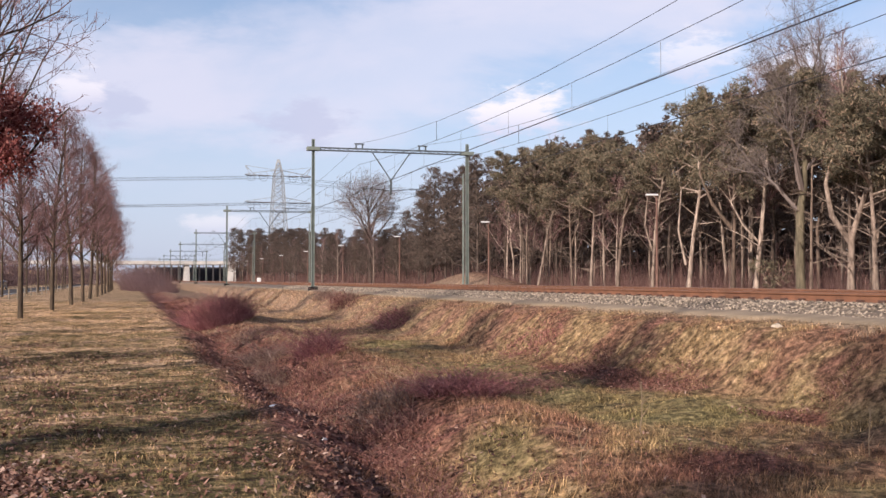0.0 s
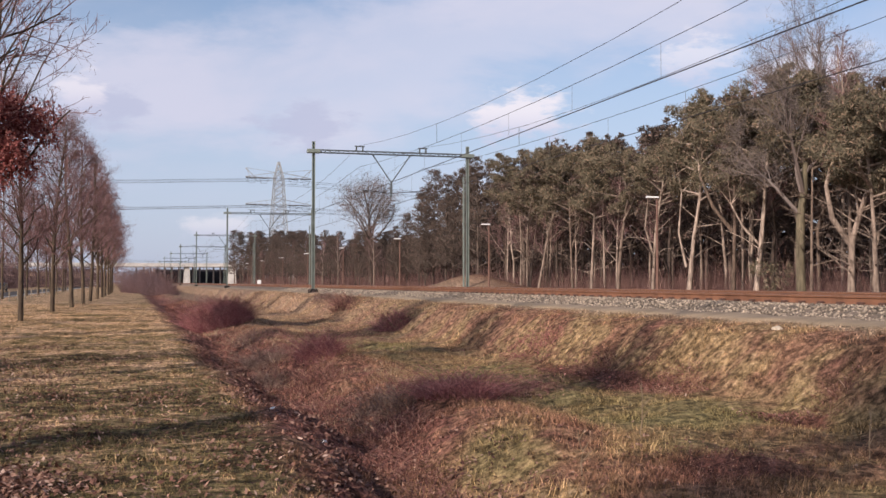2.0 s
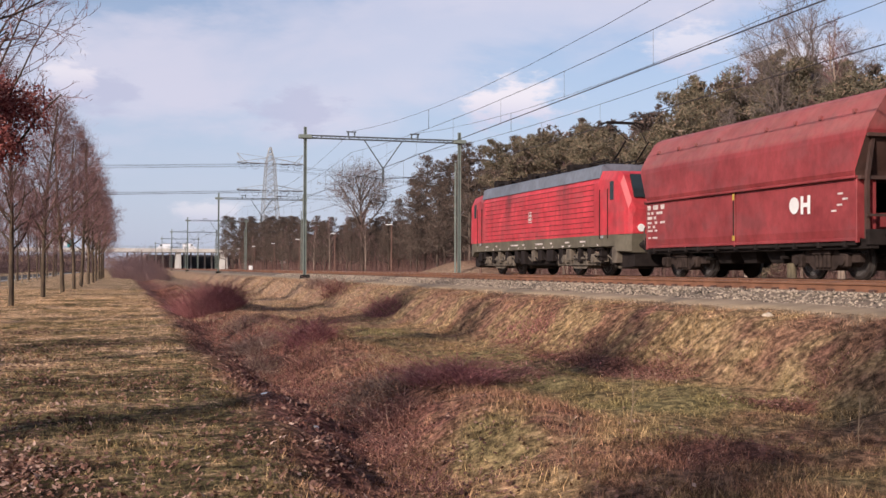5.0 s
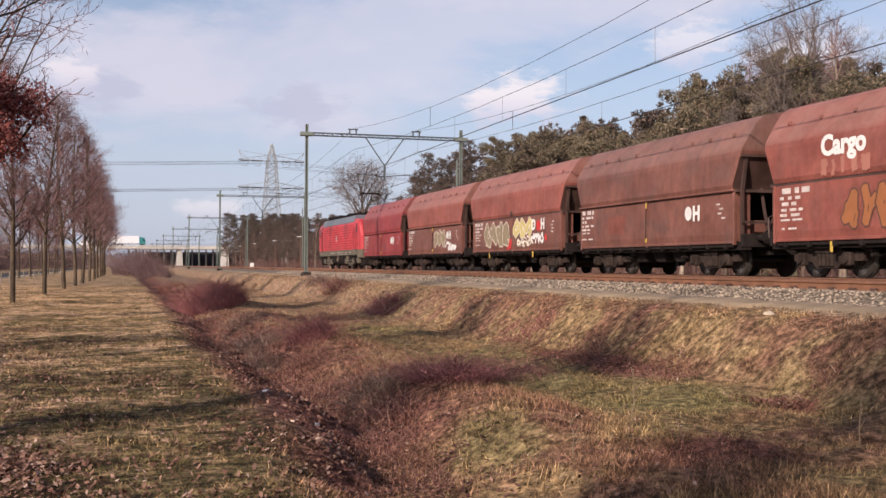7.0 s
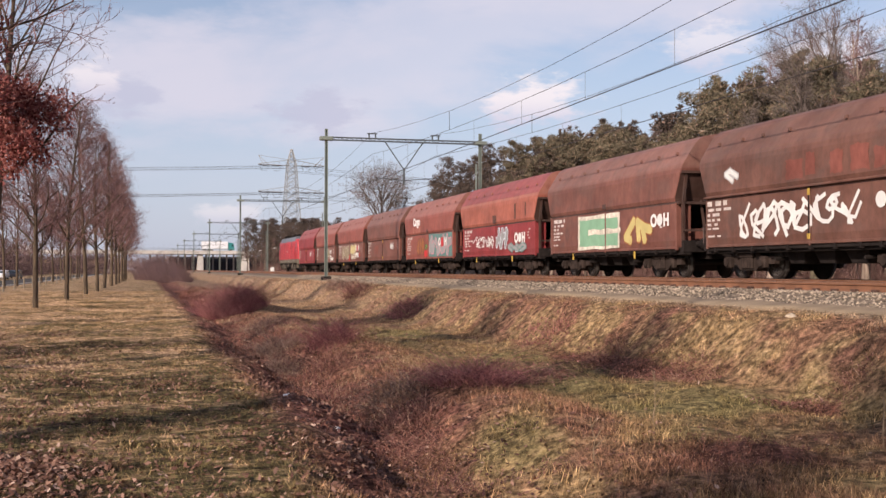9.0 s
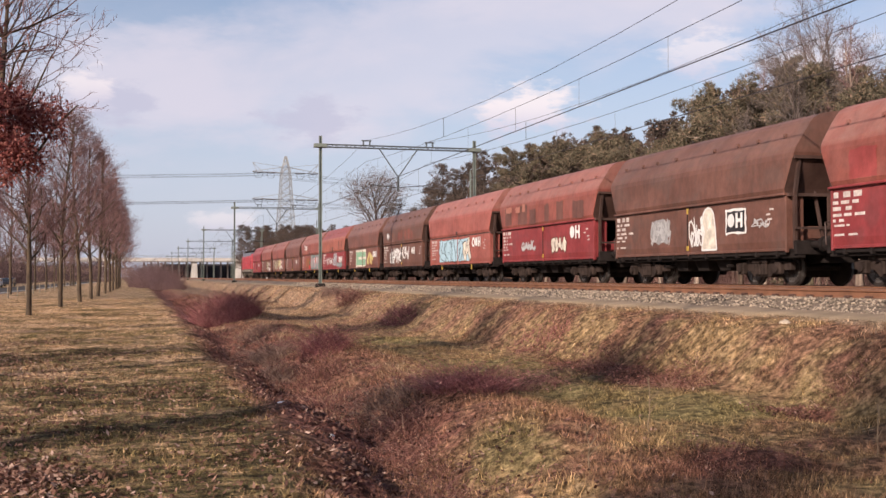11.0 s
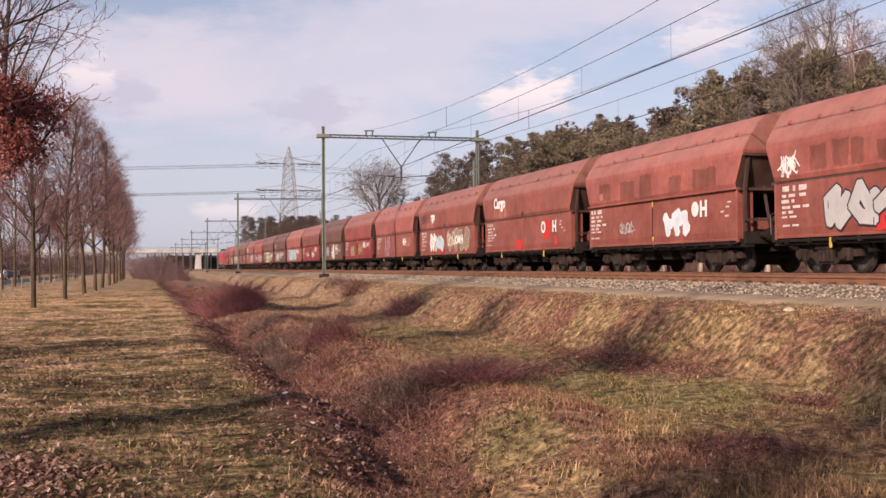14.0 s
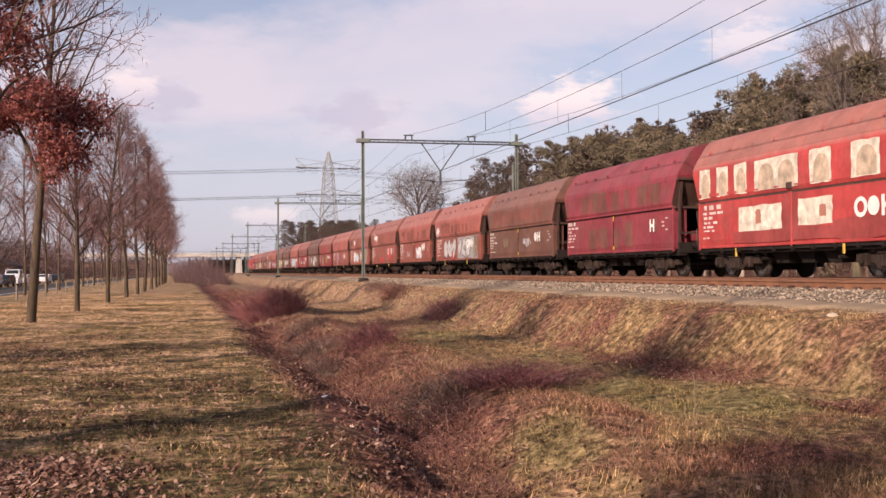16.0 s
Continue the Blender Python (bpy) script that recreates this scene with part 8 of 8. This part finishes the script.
def pylon():
    t = thing("lattice_pylon", "grey steel lattice pylon with two crossarms carrying power lines", "pylon", "power line pylons")
    b = Build()

    def half(z):
        return np.interp(z, [0, 19.4, 25.9, 29.9], [2.7, 1.45, 1.05, 0.2])

    zs = [0, 3.6, 7, 10, 12.8, 15.2, 17.4, 19.4, 21.1, 22.8, 24.4, 25.9, 27.3, 28.6, 29.9]
    for sx in (-1, 1):
        for sy in (-1, 1):
            b.tube([(sx * half(z), sy * half(z), z) for z in zs], 0.10, 4)
    for z0, z1 in zip(zs, zs[1:]):
        for s in (-1, 1):
            for a in (-1, 1):
                b.rod((a * half(z0), s * half(z0), z0), (-a * half(z1), s * half(z1), z1), 0.075, 3)
                b.rod((s * half(z0), a * half(z0), z0), (s * half(z1), -a * half(z1), z1), 0.075, 3)
            b.rod((-half(z1), s * half(z1), z1), (half(z1), s * half(z1), z1), 0.05, 3)
    part("tower", b, M_PYLON, t)
    for z, w in ((25.9, 8.1), (19.4, 8.1)):
        b = Build()
        for s in (-1, 1):
            for y in (-0.6, 0.6):
                b.rod((s * 0.6, y, z), (s * w, 0, z + 0.15), 0.07, 4)
                b.rod((s * 0.6, y, z + 1.4), (s * w, 0, z + 0.2), 0.06, 4)
            for k in range(5):
                x = s * (1 + (w - 1) * k / 5)
                b.rod((x, 0, z), (x + s * 0.8, 0, z + 1.2 * (1 - k / 5)), 0.04, 3)
            if z > 25:                                   # upturned tips with their stays
                b.rod((s * (w - 2.4), 0, z), (s * w, 0, z + 2.3), 0.09, 4)
                b.rod((s * w, 0, z + 2.3), (s * (w - 1.2), 0, z), 0.07, 4)
                b.rod((s * w, 0, z + 2.3), (s * 0.6, 0, z + 1.4), 0.06, 4)
        arm = part("crossarm", b, M_PYLON, t)
        for x in (-w + 1.4, -w * 0.45, w * 0.45, w - 1.4):
            b = Build()
            b.tube([(x - 1.2, -0.6, z - 0.3), (x - 0.6, 0, z - 1.35), (x + 0.6, 0, z - 1.35), (x + 1.2, 0.6, z - 0.3)], 0.045, 4)
            b.tube([(x - 1.4, 0, z), (x, 0, z - 0.15), (x + 1.4, 0, z)], 0.11, 5)
            part("insulator_string", b, M_PORCELAIN, arm)
    return t


py = pylon()
py.matrix_basis = pose(34.4, 268, 1.0, 0, 0, 6)
copy_thing(py, pose(-230, 292, 0.0, 0, 0, 6))
for z, w in ((26.0, 8.0), (19.6, 8.0)):
    for k in (-1, -0.5, 0.5, 1):
        pts = []
        for i in range(17):
            u = i / 16
            pts.append((34.4 + w * k * 0.1 + (-264.4) * u, 268 + w * k * 0.45 + 24 * u, z + 0.6 - 2.4 * 4 * u * (1 - u) * 0.9 - 0.6 * u))
        wire("power_line", "thin power line between the pylons", pts, 0.03, "power lines")
        wire("power_line", "thin power line between the pylons", [(34.4 + w * k * 0.1 + 200 * u, 268 + w * k + 60 * u, z - 8 * u * (1 - u) * 1.2) for u in (0, 0.25, 0.5, 0.75, 1)], 0.03, "power lines")

# ---- viaduct ----
VY = 430.0
viaduct = thing("road_viaduct", "pale concrete road viaduct crossing over the railway", "viaduct", kind="structure")
b = Build()
b.box(-260, VY - 5.5, 7.35, 260, VY + 5.5, 8.35, 0.15)
deck = part("deck", b, M_CONCRETE, viaduct)
for y in (VY - 5.5, VY + 5.2):
    b = Build()
    b.box(-260, y, 8.35, 260, y + 0.3, 8.8, 0.05)
    part("parapet", b, M_CONCRETE, deck)
b = Build()
for k in range(52):
    b.rod((-8 + 1.1 * k, VY - 5.6, 8.8), (-8 + 1.1 * k, VY - 5.6, 9.6), 0.04, 4)
for z in (9.2, 9.6):
    b.rod((-8, VY - 5.6, z), (48.5, VY - 5.6, z), 0.04, 4)
part("railing", b, M_GREEN, deck, "green steel railing over the tracks")
for x, w in ((20.4, 2.4), (37.2, 3.2), (60, 2.4), (-12, 2.4)):
    b = Build()
    b.hull([[(x - w / 2, y, 0.5), (x + w / 2, y, 0.5), (x + w * 0.38, y, 7.4), (x - w * 0.38, y, 7.4)] for y in (VY - 4.5, VY + 4.5)])
    part("pier", b, M_CONCRETE, viaduct, "white concrete pier")
b = Build()
for k in range(18):
    x = 2 + 2.6 * k
    b.box(x - 0.3, VY + 2, 0.6, x + 0.3, VY + 2.6, 7.4)
part("column_row", b, M_CONCRETE_D, viaduct, "row of slender grey columns in the shade")
b = Build()
b.box(9, VY + 9, 0.4, 75, VY + 9.6, 6.6, 0.05)
part("back_wall", b, plain("dark_panel_wall", (0.035, 0.035, 0.045), 0.8, vary=0.4, scale=0.5), viaduct, "dark panelled wall behind the columns")
b = Build()
b.hull([[(x, VY + 6, 0.5), (x, VY + 30, 0.5), (x, VY + 30, 5.5), (x, VY + 14, 5.5)] for x in (-260, -15)])
b.hull([[(x, VY + 6, 0.5), (x, VY + 30, 0.5), (x, VY + 30, 7.5), (x, VY + 14, 7.5)] for x in (62, 260)])
part("embankment", b, M_GROUND, viaduct, "grassy embankment of the road")

# ---- road and what stands along it ----
b = Build()
b.box(-19.5, -60, -0.25, -13.0, 420, 0.035)
tagged(part("road", b, M_ASPHALT), "grey asphalt road beyond the avenue", "road", kind="structure")
b = Build()
b.box(-13.0, -60, -0.25, -12.75, 420, 0.10, 0.02)
tagged(part("kerb", b, M_CONCRETE), "pale concrete kerb along the road", "kerb", kind="structure")
M_POST = plain("weathered_post", (0.24, 0.20, 0.15), 0.85, vary=0.25)
b = Build()
b.tube([(0, 0, -0.2), (0, 0, 0.85), (0, 0, 0.9)], [0.06, 0.06, 0.035], 7)
POST = b.mesh("bollard", M_POST)
for i in range(22):
    ob = new("bollard", POST)
    ob.matrix_basis = pose(-9.6, 48 + 7.0 * i, 0, 0, 0, 30 * i)
    tagged(ob, "weathered pale wooden bollard along the verge", "bollard", "bollards along the road")


def car(label, paint, x, y, turn, van=False):
    t = thing("parked_car", label, "car", "vehicles by the road", pose(x, y, 0.035, 0, 0, turn))
    hgt = 2.1 if van else 1.45
    b = Build()
    prof = [(-2.1, 0.35), (-2.15, 0.75), (-1.95, 0.95), (-1.2, 1.0 if not van else 1.2), (-0.5, hgt - 0.05), (1.4, hgt), (2.0, 1.05 if not van else hgt - 0.1), (2.15, 0.8), (2.1, 0.35)]
    b.hull([[(x0, y0, z0) for y0, z0 in prof] for x0 in (-0.85, 0.85)])
    body = part("body", b, paint, t)
    b = Build()
    for sx in (-1, 1):
        b.box(min(sx * 0.80, sx * 0.865), -0.7, 1.02, max(sx * 0.80, sx * 0.865), 1.5, hgt - 0.12, 0.02)
    b.hull([[(x0, y0, z0) for y0, z0 in ((-1.15, 1.06), (-0.6, hgt - 0.12), (-0.64, hgt - 0.10), (-1.2, 1.08))] for x0 in (-0.72, 0.72)])
    part("window", b, M_GLASS, body, "dark car windows")
    for sx in (-1, 1):
        for y0 in (-1.3, 1.3):
            b = Build()
            b.tube([(sx * 0.70, y0, 0.31), (sx * 0.88, y0, 0.31)], 0.31, 14)
            wh = part("wheel", b, M_BLACK, t)
            b = Build()
            b.tube([(sx * 0.87, y0, 0.31), (sx * 0.89, y0, 0.31)], 0.19, 10)
            part("rim", b, M_GALV, wh)
    return t


M_CAR_W = plain("white_car_paint", (0.75, 0.76, 0.78), 0.25, vary=0.04, bump=0)
M_CAR_D = plain("dark_car_paint", (0.03, 0.034, 0.045), 0.25, vary=0.1, bump=0)
M_CAR_S = plain("silver_car_paint", (0.42, 0.43, 0.45), 0.25, 0.4, vary=0.05, bump=0)
M_TEAL = plain("teal_lorry_paint", (0.02, 0.20, 0.20), 0.4, vary=0.05, bump=0)
for i, (x, y, c) in enumerate(((-21.2, 96, M_CAR_W), (-21.0, 112, M_CAR_D), (-21.3, 122, M_CAR_W), (-21.1, 133, M_CAR_S), (-21.0, 148, M_CAR_W), (-21.2, 166, M_CAR_D), (-21.1, 180, M_CAR_W), (-20.9, 104, M_CAR_W), (-21.2, 157, M_CAR_W), (-21.3, 200, M_CAR_D), (-21.0, 140.5, M_CAR_D))):
    car(("white", "dark", "white", "silver", "white", "dark", "white", "white", "white", "dark", "dark")[i] + " car parked along the road", c, x, y, 4 - i, i in (1, 4))
# low house and shed beyond the road
for x, y, w, l, h, lab in ((-38, 150, 9, 14, 3.2, "low dark brick building beyond the road"), (-33, 210, 8, 12, 3.0, "low grey shed beyond the road")):
    t = thing("low_building", lab, "building", "buildings beyond the road", pose(x, y, 0))
    b = Build()
    b.box(-w / 2, -l / 2, -0.2, w / 2, l / 2, h)
    wall = part("wall", b, plain("dark_brick", (0.10, 0.065, 0.05), 0.9, vary=0.3, scale=2), t)
    b = Build()
    b.hull([[(-w / 2 - 0.3, yy, h), (w / 2 + 0.3, yy, h), (0, yy, h + 1.9)] for yy in (-l / 2 - 0.3, l / 2 + 0.3)])
    part("roof", b, plain("dark_tiles", (0.07, 0.05, 0.045), 0.9, vary=0.3, scale=3), t)
    for k in (-2.2, 0, 2.2):
        b = Build()
        b.box(k - 0.6, -l / 2 - 0.03, 1.0, k + 0.6, -l / 2 + 0.05, 2.2, 0.02)
        part("window", b, M_GLASS, wall)
# white marker by the line and relay box
t = thing("relay_cabinet", "small white relay cabinet beside the track", "cabinet", m=pose(22.0, 197.5, 1.0))
b = Build()
b.box(-0.32, -0.3, -0.1, 0.32, 0.3, 1.0, 0.04)
part("case", b, M_WHITE, t)
b = Build()
b.box(-0.27, -0.325, 0.1, 0.27, -0.295, 0.9, 0.01)
part("door", b, M_WHITE, t)


# ---- traffic on the viaduct ----
def lorry():
    t = thing("lorry", "white box lorry with a teal cab on the viaduct", "lorry")
    b = Build()
    b.box(-12.2, -1.25, 1.1, -2.4, 1.25, 3.9, 0.06)
    part("box_body", b, M_CAR_W, t)
    b = Build()
    b.hull([[(-2.2, y, 0.6), (0.0, y, 0.6), (0.0, y, 1.9), (-0.35, y, 3.3), (-2.2, y, 3.6)] for y in (-1.2, 1.2)])
    cab = part("cab", b, M_TEAL, t, "teal driver's cab")
    b = Build()
    b.box(-0.9, -1.24, 2.0, -0.3, 1.24, 2.8, 0.02)
    part("window", b, M_GLASS, cab)
    for x in (-1.2, -8.4, -9.7, -11.0):
        for sy in (-1, 1):
            b = Build()
            b.tube([(x, sy * 0.95, 0.5), (x, sy * 1.25, 0.5)], 0.5, 14)
            part("wheel", b, M_BLACK, t)
    return t


def van(label):
    t = thing("delivery_van", label, "van", "vans on the viaduct")
    b = Build()
    b.hull([[(-4.9, y, 0.45), (0.0, y, 0.45), (0.05, y, 1.0), (-0.75, y, 1.3), (-1.35, y, 2.35), (-4.9, y, 2.4)] for y in (-0.95, 0.95)])
    body = part("body", b, M_CAR_W, t)
    b = Build()
    b.box(-1.9, -0.97, 1.35, -1.2, 0.97, 2.05, 0.02)
    part("window", b, M_GLASS, body)
    for x in (-0.9, -4.0):
        for sy in (-1, 1):
            b = Build()
            b.tube([(x, sy * 0.75, 0.35), (x, sy * 0.97, 0.35)], 0.35, 12)
            part("wheel", b, M_BLACK, t)
    return t


LORRY, VAN_A, VAN_B = lorry(), van("white delivery van driving across the viaduct"), van("white van coming the other way on the viaduct")


def motions():
    """The train runs along the far track; traffic crosses the viaduct."""
    times = [0, 0.1, 0.2] + [0.5 + 0.5 * i for i in range(31)] + [15.8, 15.9, 16.0]
    walk(ENGINE, [(s, pose(FAR, lead(s) + 18.75 - LOCO / 2 + 0.55, RAIL_Z)) for s in times])
    back = -0.95
    for car_ob, (_, _, _, short) in zip(TRAIN, WAGONS):
        long = SHORT if short else LONG
        mid = back + long / 2
        walk(car_ob, [(s, pose(FAR, lead(s) - mid, RAIL_Z)) for s in times])
        back += long
    road = 8.36
    walk(LORRY, [(s, pose(3.0 + 12.5 * (s - 6.6), VY - 2.6, road)) for s in times])
    walk(VAN_A, [(s, pose(2.3 + 16.4 * (s - 3.5), VY - 2.6, road)) for s in times])
    walk(VAN_B, [(s, pose(27.2 - 14.5 * (s - 4.0), VY + 2.6, road, 0, 0, 180)) for s in times])

    # every wheelset rolls with the train
    beats = [i / FPS for i in range(16 * FPS + 1)]
    for ob, r, rest in WHEELS:
        walk(ob, [(s, pose(*rest, -math.degrees((lead(s) - lead(0)) / r))) for s in beats])


motions()
